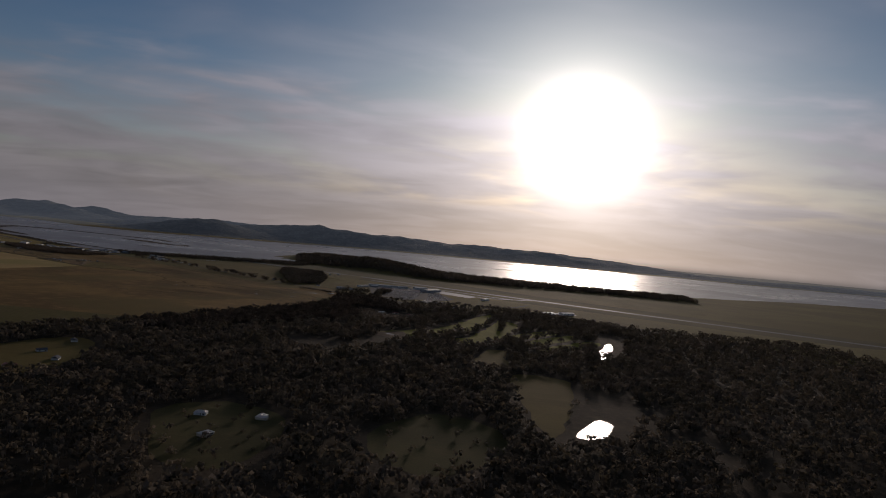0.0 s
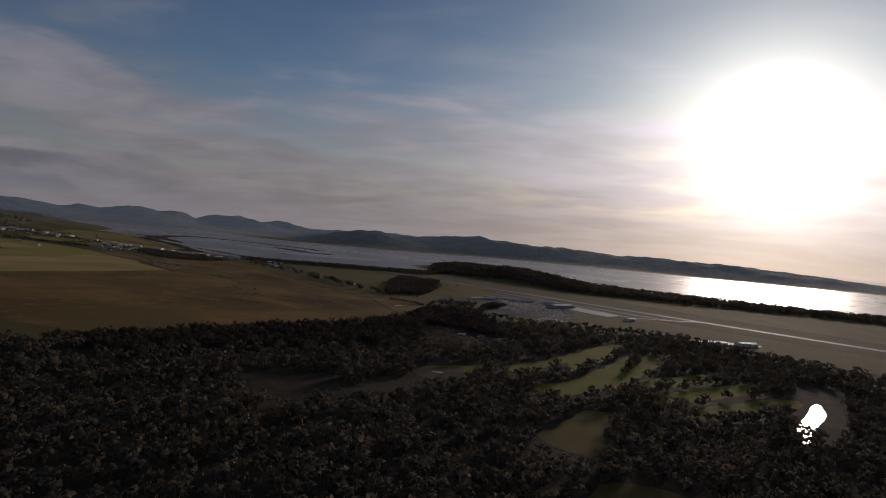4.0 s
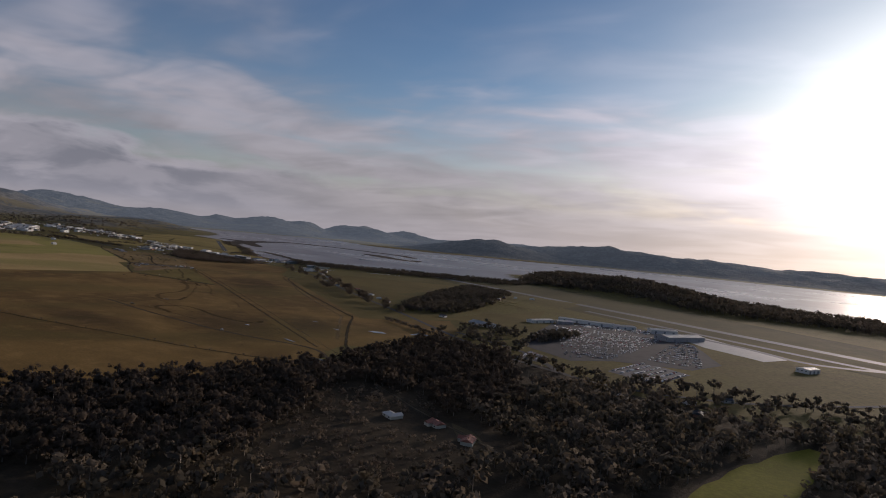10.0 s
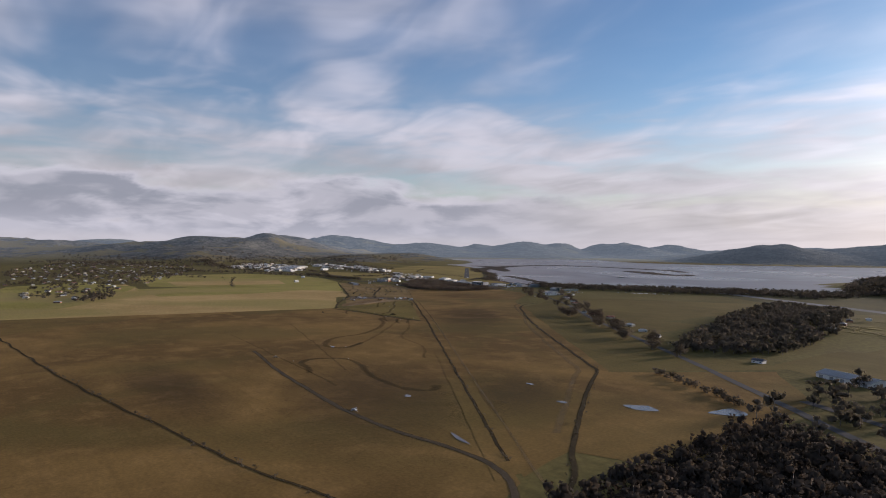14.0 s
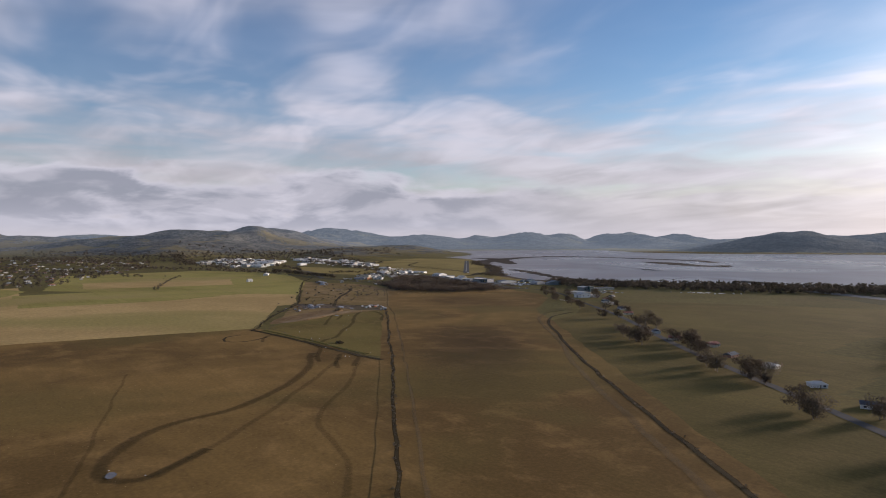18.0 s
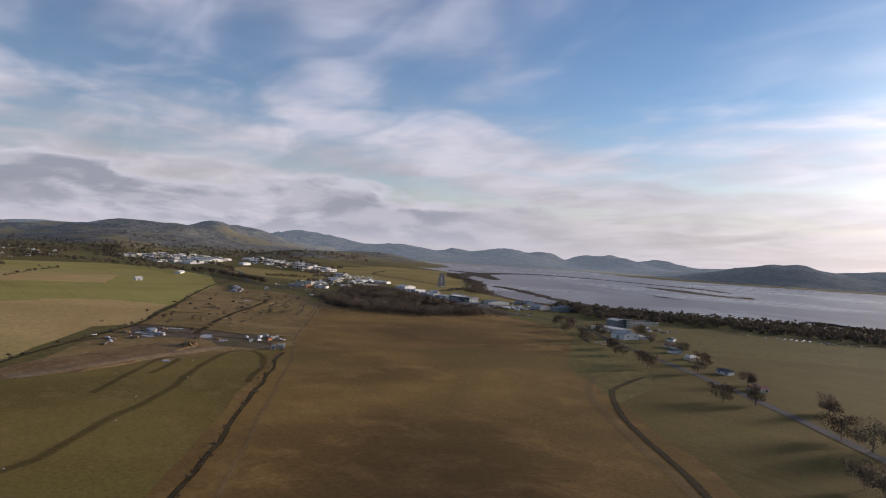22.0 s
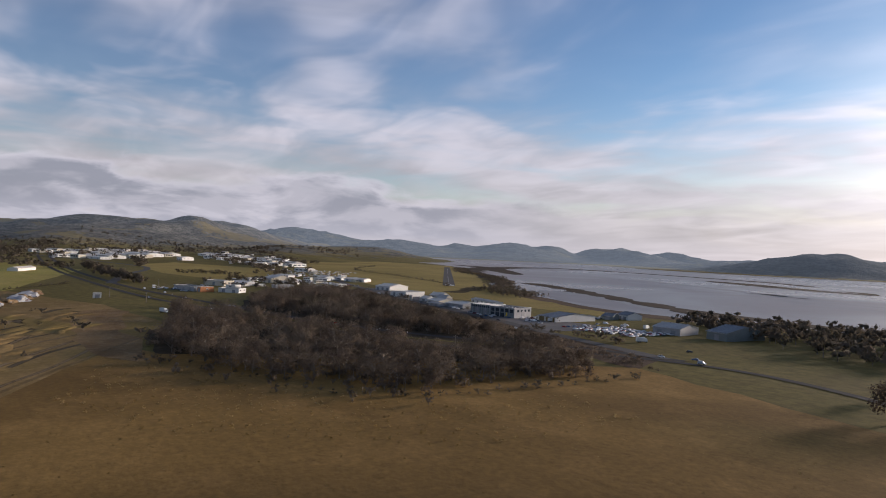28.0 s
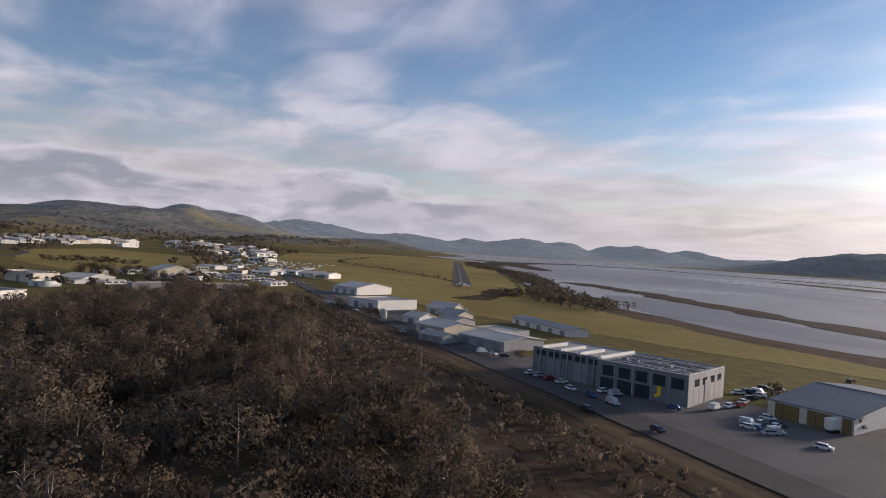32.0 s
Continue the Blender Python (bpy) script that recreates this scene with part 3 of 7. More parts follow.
def patch(name, points, z, mat, label, smooth=False, rough=1.2, step=6.0, category="field"):
    """A flat piece of land with an uneven edge."""
    if smooth:
        edge = spline(points, step, True)
    else:
        edge = []
        for i, a in enumerate(points):
            b = points[(i + 1) % len(points)]
            k = max(1, int(math.dist(a, b) / step))
            edge += [Vector(a).lerp(Vector(b), j / k) for j in range(k)]
    edge = rough_line(edge, rough, len(name))
    bm = bmesh.new()
    vs = [bm.verts.new((q.x, q.y, z)) for q in edge]
    es = [bm.edges.new((vs[i], vs[(i + 1) % len(vs)])) for i in range(len(vs))]
    bmesh.ops.triangle_fill(bm, use_beauty=True, edges=es)
    for f in bm.faces:
        if f.normal.z < 0:
            f.normal_flip()
    me = bpy.data.meshes.new(name)
    bm.to_mesh(me)
    bm.free()
    me.materials.append(mat)
    return tagged(new(name, me), label, category, kind="structure")


def band(name, points, width, z, mat, label, rough=0.3, category="road", crown=0.0, step=3.0, fade=0.0):
    """A strip of road, track, ditch or bank that follows a line."""
    line = rough_line(spline(points, step), rough, len(name))
    verts, faces = [], []
    last = len(line) - 1
    for i, q in enumerate(line):
        rise = crown * min(1.0, i / 3, (last - i) / 3)
        along = (line[min(i + 1, len(line) - 1)] - line[max(i - 1, 0)]).normalized()
        side = Vector((-along.y, along.x))
        w = width * (1 + 0.5 * rough * noise.noise(Vector((q.x * 0.2, q.y * 0.2, 4.0)))) / 2
        for f, h in ((-1, 0), (-0.5, rise * 0.7), (0, rise), (0.5, rise * 0.7), (1, 0)):
            verts.append((*(q + side * w * f), z + h))
    for i in range(len(line) - 1):
        for j in range(4):
            faces.append((5 * i + j, 5 * i + 5 + j, 5 * i + 6 + j, 5 * i + 1 + j)[::-1])
    me = raw_mesh(name, verts, faces, mat)
    inner = me.attributes.new("inner", "FLOAT", "POINT")
    along = np.linspace(0, 1, len(line))
    ends = np.clip(np.minimum(along, 1 - along) / fade, 0, 1) if fade else np.ones(len(line))
    inner.data.foreach_set("value", np.outer(ends, [0, 0.75, 1, 0.75, 0]).astype(np.float32).ravel())
    return tagged(new(name, me), label, category, kind="structure")


# water of the bay, with its mud flats and bars
patch("water", [(-1900, 1560), (-1330, 1330), (-1010, 1190), (-814, 1069), (-725, 996), (-640, 925), (-560, 872), (-500, 850), (-450, 858), (-385, 905), (-300, 960), (-245, 1040), (-330, 1180), (-345, 1300),
                (-230, 1290), (-90, 1130), (60, 1010), (230, 975), (420, 1060), (700, 1230), (1500, 1500), (2600, 1700), (2900, 2300), (1400, 2250), (500, 2330), (-100, 2380), (-640, 2300), (-900, 2200), (-1250, 2050), (-1700, 2350), (-1900, 2100)],
      0.06, M["water"], "grey-brown tidal water of a shallow bay", True, 8.0, 14.0, "water")
patch("mud_spit", [(-1080, 1255), (-960, 1200), (-880, 1140), (-800, 1085), (-770, 1072), (-800, 1110), (-900, 1190), (-1000, 1262)], 0.09, M["mud"], "dark mud spit in the tidal water", True, 6.0, 10.0, "mud")
patch("mud_bar", [(-650, 954), (-603, 934), (-551, 902), (-505, 876), (-486, 868), (-450, 868), (-400, 884), (-370, 905), (-375, 916), (-410, 898), (-455, 880), (-480, 882), (-505, 890), (-551, 916), (-603, 948), (-640, 964)], 0.12, M["mud"], "long low bar of dark mud along the shore", True, 5.0, 4.0, "mud")
patch("shore_mud", [(-640, 930), (-722, 988), (-800, 1048), (-873, 1100), (-960, 1190), (-1040, 1330), (-1075, 1462), (-1056, 1466), (-1010, 1340), (-930, 1210), (-850, 1108), (-760, 1030), (-700, 990), (-652, 956)], 0.105, M["mud"], "dark mud fringe along the bay shore", True, 8.0, 9.0, "mud")
patch("mud_spit", [(-1075, 1440), (-947, 1452), (-815, 1424), (-704, 1388), (-640, 1330), (-632, 1344), (-700, 1412), (-815, 1456), (-947, 1488), (-1075, 1490)], 0.1, M["mud"], "long thin dark spit across the bay", True, 9.0, 10.0, "mud")
patch("mud_bar", [(-578, 1240), (-560, 1222), (-545, 1198), (-538, 1200), (-548, 1228), (-566, 1250)], 0.1, M["mud"], "small mud bar in the bay", True, 3.0, 6.0, "mud")
for k in range(9):
    cx, cy = -700 + 44 * k, 1130 - 24 * k + 30 * math.sin(k * 2.3)
    patch("shoal", [(cx - 44, cy + 22), (cx - 10, cy - 1), (cx + 40, cy - 24), (cx + 46, cy - 17), (cx + 4, cy + 9), (cx - 36, cy + 33)], 0.085, M["shoal"], "pale streak of shallow water over mud", True, 6.0, 6.0, "shoal")
patch("lagoon_mud", [(-590, 908), (-566, 884), (-548, 868), (-520, 861), (-498, 862), (-520, 880), (-550, 902), (-575, 914)], 0.082, M["shoal"], "silty shallows behind a mud bar", True, 3.0, 4.0, "shoal")
patch("sand_island", [(-720, 1290), (-640, 1225), (-560, 1190), (-540, 1200), (-600, 1240), (-680, 1300)], 0.1, M["mud"], "low sandy island in the bay", True, 5.0, 8.0, "mud")
patch("far_flats", [(-1330, 2060), (-1000, 1960), (-880, 2040), (-700, 2140), (-560, 2260), (-900, 2330), (-1300, 2300)], 0.3, M["olive"], "low green land below the round hill", True, 20.0, 30.0, "ground")

# fields
patch("brown_field", [(-378, 440), (-356, 574), (-281, 578), (-110, 476), (-101, 455), (-112, 415), (-135, 365), (-160, 318), (-420, 300)], 0.02, M["brown"], "wide brown winter pasture with damp hollows")
patch("brown_field", [(-111.5, 478), (-280.6, 580), (-383, 642), (-398.5, 650.4), (-423, 665.8), (-484, 702.6), (-474, 706), (-437, 763), (-402, 754), (-379, 738), (-358, 712), (-340, 690), (-308, 667), (-157, 553), (-116, 494)], 0.0325, M["brown"], "brown tussocky field beside a straight track")
patch("hay_field", [(-378, 418), (-430, 405), (-620, 430), (-640, 520), (-485, 513), (-485, 575), (-504, 620), (-430, 611), (-356, 574)], 0.025, M["yellow"], "pale dry hay field")
patch("green_strip", [(-567, 513), (-576, 577), (-563, 632), (-504, 620), (-485, 575), (-485, 513)], 0.0275, M["green"], "bright green strip of pasture")
patch("green_field", [(-500, 622), (-600, 530), (-800, 560), (-830, 690), (-720, 735), (-576, 693), (-440, 622)], 0.03, M["green"], "green pasture with a lone white house")
patch("house_lots", [(-398, 427), (-405, 440), (-455, 470), (-526, 497), (-600, 522), (-690, 492), (-640, 436), (-500, 414)], 0.0263, M["green"], "green paddocks between scattered houses")
patch("hay_field", [(-672, 560), (-662, 664), (-588, 642), (-602, 552)], 0.045, M["yellow"], "pale strip of dry pasture")
patch("hay_field", [(-503, 606), (-500, 628), (-481, 642), (-452, 630), (-428, 618), (-424, 600), (-440, 596)], 0.0335, M["yellow"], "tan dry field beside a hedge", False, 2.0)
patch("pasture_strip", [(-486, 574), (-500, 600), (-520, 628), (-584, 645), (-583, 615), (-560, 580)], 0.0342, M["green"], "green strip between dry fields", False, 2.0)
patch("paddock", [(-348, 571), (-283, 580), (-383, 640), (-364, 586)], 0.04, M["paddock"], "olive tussocky paddock inside dark ditches")
patch("dirt_park", [(-366, 584), (-380, 642), (-398.5, 652), (-423, 667.4), (-484, 704.2), (-503, 716), (-545, 712), (-588, 696), (-525, 665.5), (-486, 648), (-440, 626), (-420, 614)], 0.035, M["moto"], "rough brown ground of a motocross park")
patch("mown_field", [(-318, 690), (-311, 668), (-286, 645), (-240, 607), (-172, 558), (-158, 549), (-150, 560), (-128, 600), (-165, 595), (-215, 728), (-240, 815), (-320, 770), (-350, 735)], 0.03, M["olive"], "olive paddock with scattered trees")
patch("marsh_field", [(-157, 550), (-116, 492), (-100, 500), (-108, 560), (-130, 590), (-152, 556)], 0.035, M["brown"], "wet brown field with puddles")
patch("aerodrome_grass", [(-480, 830), (-560, 822), (-640, 838), (-760, 870), (-1020, 1000), (-1150, 1150), (-1000, 1185), (-814, 1062), (-725, 988), (-640, 918), (-560, 866), (-500, 845)], 0.03, M["meadow"], "mown olive aerodrome grass by the bay")
patch("foreshore", [(-592, 886), (-560, 862), (-520, 846), (-490, 838), (-455, 846), (-448, 864), (-500, 858), (-545, 874), (-575, 896)], 0.0335, M["rough_verge"], "brown rushy foreshore beside the lagoon", False, 3.0, 4.0, "ground")
patch("town_paddock", [(-650, 775), (-700, 765), (-800, 775), (-860, 815), (-780, 850), (-690, 825), (-645, 805)], 0.03, M["meadow"], "pale green paddock with a row of small trees")
patch("airport_grass", [(-300, 860), (-100, 720), (60, 620), (300, 500), (420, 520), (300, 600), (100, 720), (-60, 850), (-230, 1010), (-300, 950)], 0.03, M["airfield"], "olive airfield grass round the runway")
patch("green_knoll_foot", [(-136, 600), (-117, 589), (-103, 606), (-107, 648), (-124, 700), (-140, 720), (-136, 640)], 0.04, M["olive"], "olive slope below a wooded knoll")
import itertools


# roads, tracks, ditches, ponds, runways
UPPER = [(-1288, 788), (-1000, 754), (-812, 736), (-707, 730), (-634, 729.5), (-592, 731), (-546, 737.4), (-525, 740.8), (-509, 743.6), (-492, 748.2), (-480, 752.8), (-471, 758), (-462, 764), (-452, 772), (-437, 776)]
VERGE = [(-812, 732.5), (-707, 726.5), (-634, 726.3), (-571, 728.5), (-534, 735.4), (-523.7, 737.6), (-502.8, 740.7), (-492, 742.8), (-483.2, 745.6), (-477.6, 748.2), (-468, 753.6), (-461, 759.6), (-456, 765)]
LOWER = [(-1288, 780), (-1000, 746), (-812, 729), (-707, 723), (-634, 723), (-571, 725.5), (-534, 731.6), (-520, 735.0), (-508, 737.1), (-497, 738.9), (-488, 740.7), (-480.6, 742.8), (-471, 746.6), (-460, 752), (-453, 761), (-445, 770), (-425, 776), (-398, 766), (-365, 742), (-335, 722)]
band("highway", LOWER, 1.9, 0.07, M["highway"], "dark two-lane highway through scrub", 0.1)
band("highway_verge", VERGE, 1.9, 0.065, M["verge"], "green grass verge between the carriageways", 0.3, "verge")
band("highway", UPPER, 2.2, 0.078, M["highway"], "dark second carriageway of the highway", 0.1)
band("lane", [(-335, 722), (-300, 697), (-249, 655), (-215, 630), (-158, 589), (-120, 560), (-80, 530), (-40, 512)], 2.2, 0.082, M["asphalt"], "narrow dark lane past trees and houses", 0.2)
band("street", [(-440, 775), (-470, 781.6), (-499, 789.6), (-512, 792.8), (-531, 797.8), (-557, 804.4), (-585, 811.6), (-640, 828), (-700, 852)], 3.2, 0.086, M["asphalt"], "dark street along the industrial sheds", 0.1)
band("street_path", [(-470, 777.6), (-495.2, 785.2), (-510, 788.4), (-524, 791.7), (-547, 797.2), (-590, 809)], 1.7, 0.088, M["soft_track"], "pale worn path beside the street drain", 0.3, "path")
band("street_verge", [(-472, 775.6), (-496, 783.2), (-511, 786.4), (-524.5, 789.6), (-544, 794), (-585, 806)], 1.7, 0.09, M["soft_wet"], "dark grassy drain beside the street", 0.4, "verge")
patch("forecourt", [(-474, 781), (-500, 789.4), (-540, 799.5), (-600, 816), (-602, 824), (-562, 815), (-540, 806), (-515, 800), (-494, 802), (-478, 806), (-470, 796)], 0.066, M["old_asphalt"], "grey asphalt forecourt along the sheds", False, 0.3, 4.0, "forecourt")
patch("rough_verge", [(-436, 762), (-459, 767), (-489, 769), (-510, 774), (-541, 784), (-585, 800), (-590, 812), (-557, 804), (-512, 792), (-497, 788.4), (-470, 781), (-440, 774.4)], 0.0285, M["rough_verge"], "rough brown verge between scrub and street", False, 1.5, 3.0, "verge")
band("town_road", [(-621, 728), (-680, 745), (-743, 769), (-800, 770), (-960, 735)], 3.2, 0.094, M["asphalt"], "dark road winding towards the town", 0.3)
patch("track_verge", [(-113, 474), (-281, 577.2), (-383, 639.8), (-384, 645), (-280, 582), (-113, 481)], 0.055, M["brown"], "brown grassy verge along the farm track", False, 0.6, 5.0, "verge")
band("farm_track", [(-102, 475), (-193.5, 531), (-278.6, 583), (-349, 624.6), (-370, 636.8), (-398.5, 651.4), (-423, 666.8), (-484, 703.6), (-504, 718)], 0.9, 0.06, M["soft_track"], "straight bare farm track between fields", 0.4, "track")
band("ditch", [(-118, 481), (-134, 490.5), (-155, 503.5), (-190, 525), (-232, 550.5), (-276, 577.8), (-305.5, 595), (-338, 614.6), (-349.3, 621.6), (-358.7, 627.2), (-376, 637.4)], 0.95, 0.065, M["soft_wet"], "dark rush-lined ditch beside the track", 0.7, "ditch", 0.0)
band("ditch", [(-350, 570), (-388, 592), (-428, 619.5), (-451, 630.7), (-486, 646.8), (-525, 664.4), (-588, 694.7), (-620, 716)], 1.1, 0.072, M["soft_wet"], "dark overgrown ditch between pastures", 0.8, "ditch", 0.0)
band("ditch", [(-520, 410), (-380, 417), (-242, 431), (-171, 442), (-129, 450), (-103, 460)], 0.9, 0.068, M["soft_wet"], "dark ditch with scattered bushes across the pasture", 0.8, "ditch", 0.0)
band("field_track", [(-240, 486), (-199, 479), (-152, 475), (-119, 478), (-104, 470)], 1.7, 0.0605, M["soft_dirt"], "faint track across the pasture", 0.5, "track")
band("dirt_bank", [(-366, 587), (-372, 600), (-380, 616), (-387, 628)], 3.4, 0.07, M["dirt"], "reddish bank of bare earth", 0.9, "bank", 0.5)
band("park_ditch", [(-421, 615), (-427.6, 621.4), (-421.7, 627.4), (-415.7, 632.6), (-412.4, 635), (-405, 639.6), (-398.3, 647.7)], 1.5, 0.076, M["soft_wet"], "dark rut and ditch behind a muddy lot", 0.6, "ditch")
# old creek beds, ditches and tracks of the pasture
worn = {"wet": "soft_wet", "hollow": "soft_hollow", "damp": "soft_damp", "bank": "soft_bank", "track": "soft_track", "dirt": "soft_dirt"}
layers = itertools.count(1)


def strip(width, rough, mat, kind, text, pts):
    """A soft-edged strip, each on a layer of its own."""
    band("old_" + kind if mat == "damp" else kind, pts, width * (1.8 if mat == "hollow" else 1.5), 0.046 + 0.0021 * next(layers), M[worn[mat]], text, rough, kind, 0.10 if mat == "bank" else 0.0)


strip(1.5, 0.9, "hollow", "channel", "dark meander of an old creek bed", [(-301, 568), (-280, 557), (-265, 544), (-257, 534), (-254, 524), (-249, 516), (-242, 511), (-235, 509), (-231, 511), (-231, 515), (-237, 523)])
strip(1.2, 0.9, "damp", "channel", "fading damp arm of an old creek bed", [(-231, 514), (-237, 523), (-244, 530), (-266, 551), (-290, 571)])
strip(1.4, 0.9, "hollow", "channel", "dark loop of an old creek bed", [(-198, 485), (-205, 488), (-212, 489), (-216, 493), (-216, 498), (-213, 502), (-208, 503), (-200, 502), (-191, 498), (-181, 496), (-171, 495.5), (-166, 497), (-164, 500), (-168, 503)])
strip(0.7, 0.5, "wet", "channel", "small dark loop of a ditch", [(-335, 570), (-330, 561), (-334, 556), (-342, 559), (-344, 564)])
strip(0.9, 0.9, "damp", "channel", "faint dark hollow across the pasture", [(-281, 571), (-258, 555), (-242, 542), (-218, 535), (-200, 523)])
strip(0.6, 0.7, "damp", "track", "faint old fence line in the grass", [(-280, 492), (-250, 490), (-227, 488), (-201, 486), (-180, 484)])
strip(0.6, 0.7, "damp", "track", "faint old fence line in the grass", [(-300, 524), (-280, 518), (-238, 507), (-218, 501), (-196, 495)])
strip(1.0, 0.8, "hollow", "channel", "dark winding hollow below the ditch", [(-322, 575), (-310, 574), (-303, 571), (-295, 567), (-288, 564)])
strip(1.0, 0.8, "hollow", "channel", "dark hooked hollow below the ditch", [(-278, 564), (-287, 568), (-291, 571), (-294, 573.5), (-292, 576), (-288.5, 575.6), (-285, 573), (-278, 568)])
strip(0.8, 0.8, "hollow", "channel", "dark bend of a hollow by the ditch", [(-326, 564), (-333, 568), (-337, 570.5), (-338, 574)])
strip(1.55, 0.45, "wet", "ditch", "deep dark ditch along the paddock", [(-354, 570.6), (-338, 572.6), (-319, 574.4), (-301, 575.3), (-288, 576.4), (-281, 577.6)])
strip(1.3, 0.5, "bank", "bank", "low green bank beside the ditch", [(-350, 573.6), (-330, 576), (-312, 577.4), (-290, 578.6)])
strip(0.95, 0.5, "wet", "ditch", "dark winding drain along a field edge", [(-325, 697), (-323, 688), (-319, 678), (-312, 669), (-303, 659.5), (-287, 647), (-272, 634), (-240, 609), (-172, 560), (-158, 550), (-150, 538), (-120, 498), (-106, 482), (-101, 470)])
strip(1.4, 0.4, "track", "track", "pale worn track along the drain", [(-332, 699), (-330, 687), (-320, 672), (-307, 660), (-285, 643), (-269, 630), (-244, 608), (-180, 560), (-163, 548), (-154, 536), (-124, 498)])
strip(1.1, 0.6, "hollow", "track", "dark curved riding track across the paddock", [(-315, 578), (-319, 581), (-322, 586), (-333, 594), (-345, 603.5), (-355, 610), (-370, 619), (-380, 627.5), (-379, 632), (-372, 631.5), (-364, 628), (-350, 619)])
strip(0.9, 0.6, "hollow", "track", "dark loop of a riding track by the earth bank", [(-350, 596), (-363, 604), (-373, 610), (-376.5, 613), (-375, 615.5), (-371, 613), (-362, 607)])
strip(1.2, 0.6, "dirt", "track", "muddy road to the motocross park", [(-384, 640), (-394, 638), (-403, 632), (-411, 625), (-409, 614), (-400, 600)])
strip(1.4, 0.5, "wet", "track", "dark rutted road between motocross tracks", [(-408, 629), (-430, 641), (-451, 654), (-482, 676), (-505, 690)])
# damp ground; the widest band is painted lens dimming, not wet soil
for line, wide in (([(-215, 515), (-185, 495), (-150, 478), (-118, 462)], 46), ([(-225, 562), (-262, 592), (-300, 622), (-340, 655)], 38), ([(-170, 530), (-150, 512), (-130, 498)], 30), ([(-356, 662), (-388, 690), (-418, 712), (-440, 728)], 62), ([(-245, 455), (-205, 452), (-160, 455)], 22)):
    band("damp_ground", line, wide, 0.0405 + 0.0003 * wide / 10, M["damp_dim_flat"], "broad damp and dimmed ground of the pasture", 0.9, "ground", 0.0, 4.0, 0.45)
patch("earth_strip", [(-364, 582), (-366, 592), (-374, 606), (-380, 615), (-388, 624), (-396, 618), (-382, 595), (-372, 585)], 0.043, M["earth"], "bare red-brown earth strip beside the paddock", True, 2.0, 2.5, "ground")
patch("wet_lot", [(-402, 614), (-414, 614), (-427, 621), (-416, 632), (-406, 639), (-398, 646), (-385, 641), (-380, 637), (-388, 629.5), (-395, 626), (-403, 621)], 0.0445, M["churned"], "wet brown lot of churned mud with junk heaps", True, 3.5, 1.5, "ground")
band("earth_bank", [(-366, 596), (-373, 605), (-380, 613), (-390, 623)], 1.6, 0.04, M["earth"], "low bank of pale bare earth", 0.9, "bank", 0.28, 1.2)
patch("earth_strip", [(-530, 713), (-500, 707), (-480, 705), (-468, 701), (-486, 698), (-512, 701), (-532, 706)], 0.054, M["earth"], "bare reddish earth along the edge of scrub", True, 2.5, 2.5, "ground")
patch("jump_ground", [(-459, 658), (-440, 678), (-470, 694), (-505, 714), (-543, 706), (-520, 690), (-497, 676)], 0.05, M["moto"], "churned bare ground of a motocross track", True, 3.0, 4.0, "ground")
for pts in ([(-407.8, 618.7), (-412.5, 615.9), (-414, 618), (-410, 620.6)], [(-404, 616.5), (-407, 615.6), (-408, 617.4), (-405.4, 618.2)], [(-402, 628), (-406, 630.4), (-404, 632), (-400, 630)], [(-417, 626), (-420, 625), (-419, 628), (-416.4, 628.4)], [(-394, 630.4), (-397, 631.6), (-395.4, 633)]):
    patch("puddle", pts, 0.09, M["pond"], "muddy puddle in the churned lot", True, 0.8, 0.6, "puddle")
dirt_rng = random.Random(12)
# the lanes of the motocross track, looping back and forth, with worn pale edges
for k in range(9):
    f = k / 8
    ax, ay, bx, by = -443 - 16 * f, 677 - 13 * f, -492 - 22 * f, 705 - 12 * f
    sway = [dirt_rng.uniform(-2.2, 2.2) for _ in range(4)]
    run = [(ax + (bx - ax) * u + w * 0.4, ay + (by - ay) * u + w) for u, w in zip((0, 0.33, 0.67, 1), sway)]
    if k % 2:
        run += [(run[-1][0] - 3, run[-1][1] - 1.4), (run[-1][0] - 1, run[-1][1] - 3.4)]
    else:
        run = [(run[0][0] + 2, run[0][1] - 3.2), (run[0][0] + 3, run[0][1] - 1)] + run
    band("riding_track", run, 1.1 if k % 3 else 0.8, 0.0521 + 0.00002 * k, M["soft_dirt" if k % 3 == 1 else "soft_sand"], "long worn lane of a motocross track", 0.4, "track", 0.0, 1.2, 0.2)
for cx, cy, rx, ry in ((-437, 650, 9, 3.4), (-428, 652, 5, 2.2), (-452, 644, 8, 3), (-445, 637, 10, 3.6), (-462, 652, 7, 3), (-478, 660, 8, 3)):
    run = [(cx + rx * math.cos(a) * 0.84 - ry * math.sin(a) * 0.54, cy + rx * math.cos(a) * 0.54 + ry * math.sin(a) * 0.84) for a in (0.4, 1.2, 2.0, 2.9, 3.8, 4.6, 5.3)]
    band("riding_track", run, 0.8, 0.0524, M["soft_sand"], "faint worn loop in rough grass", 0.3, "track", 0.0, 1.0, 0.3)
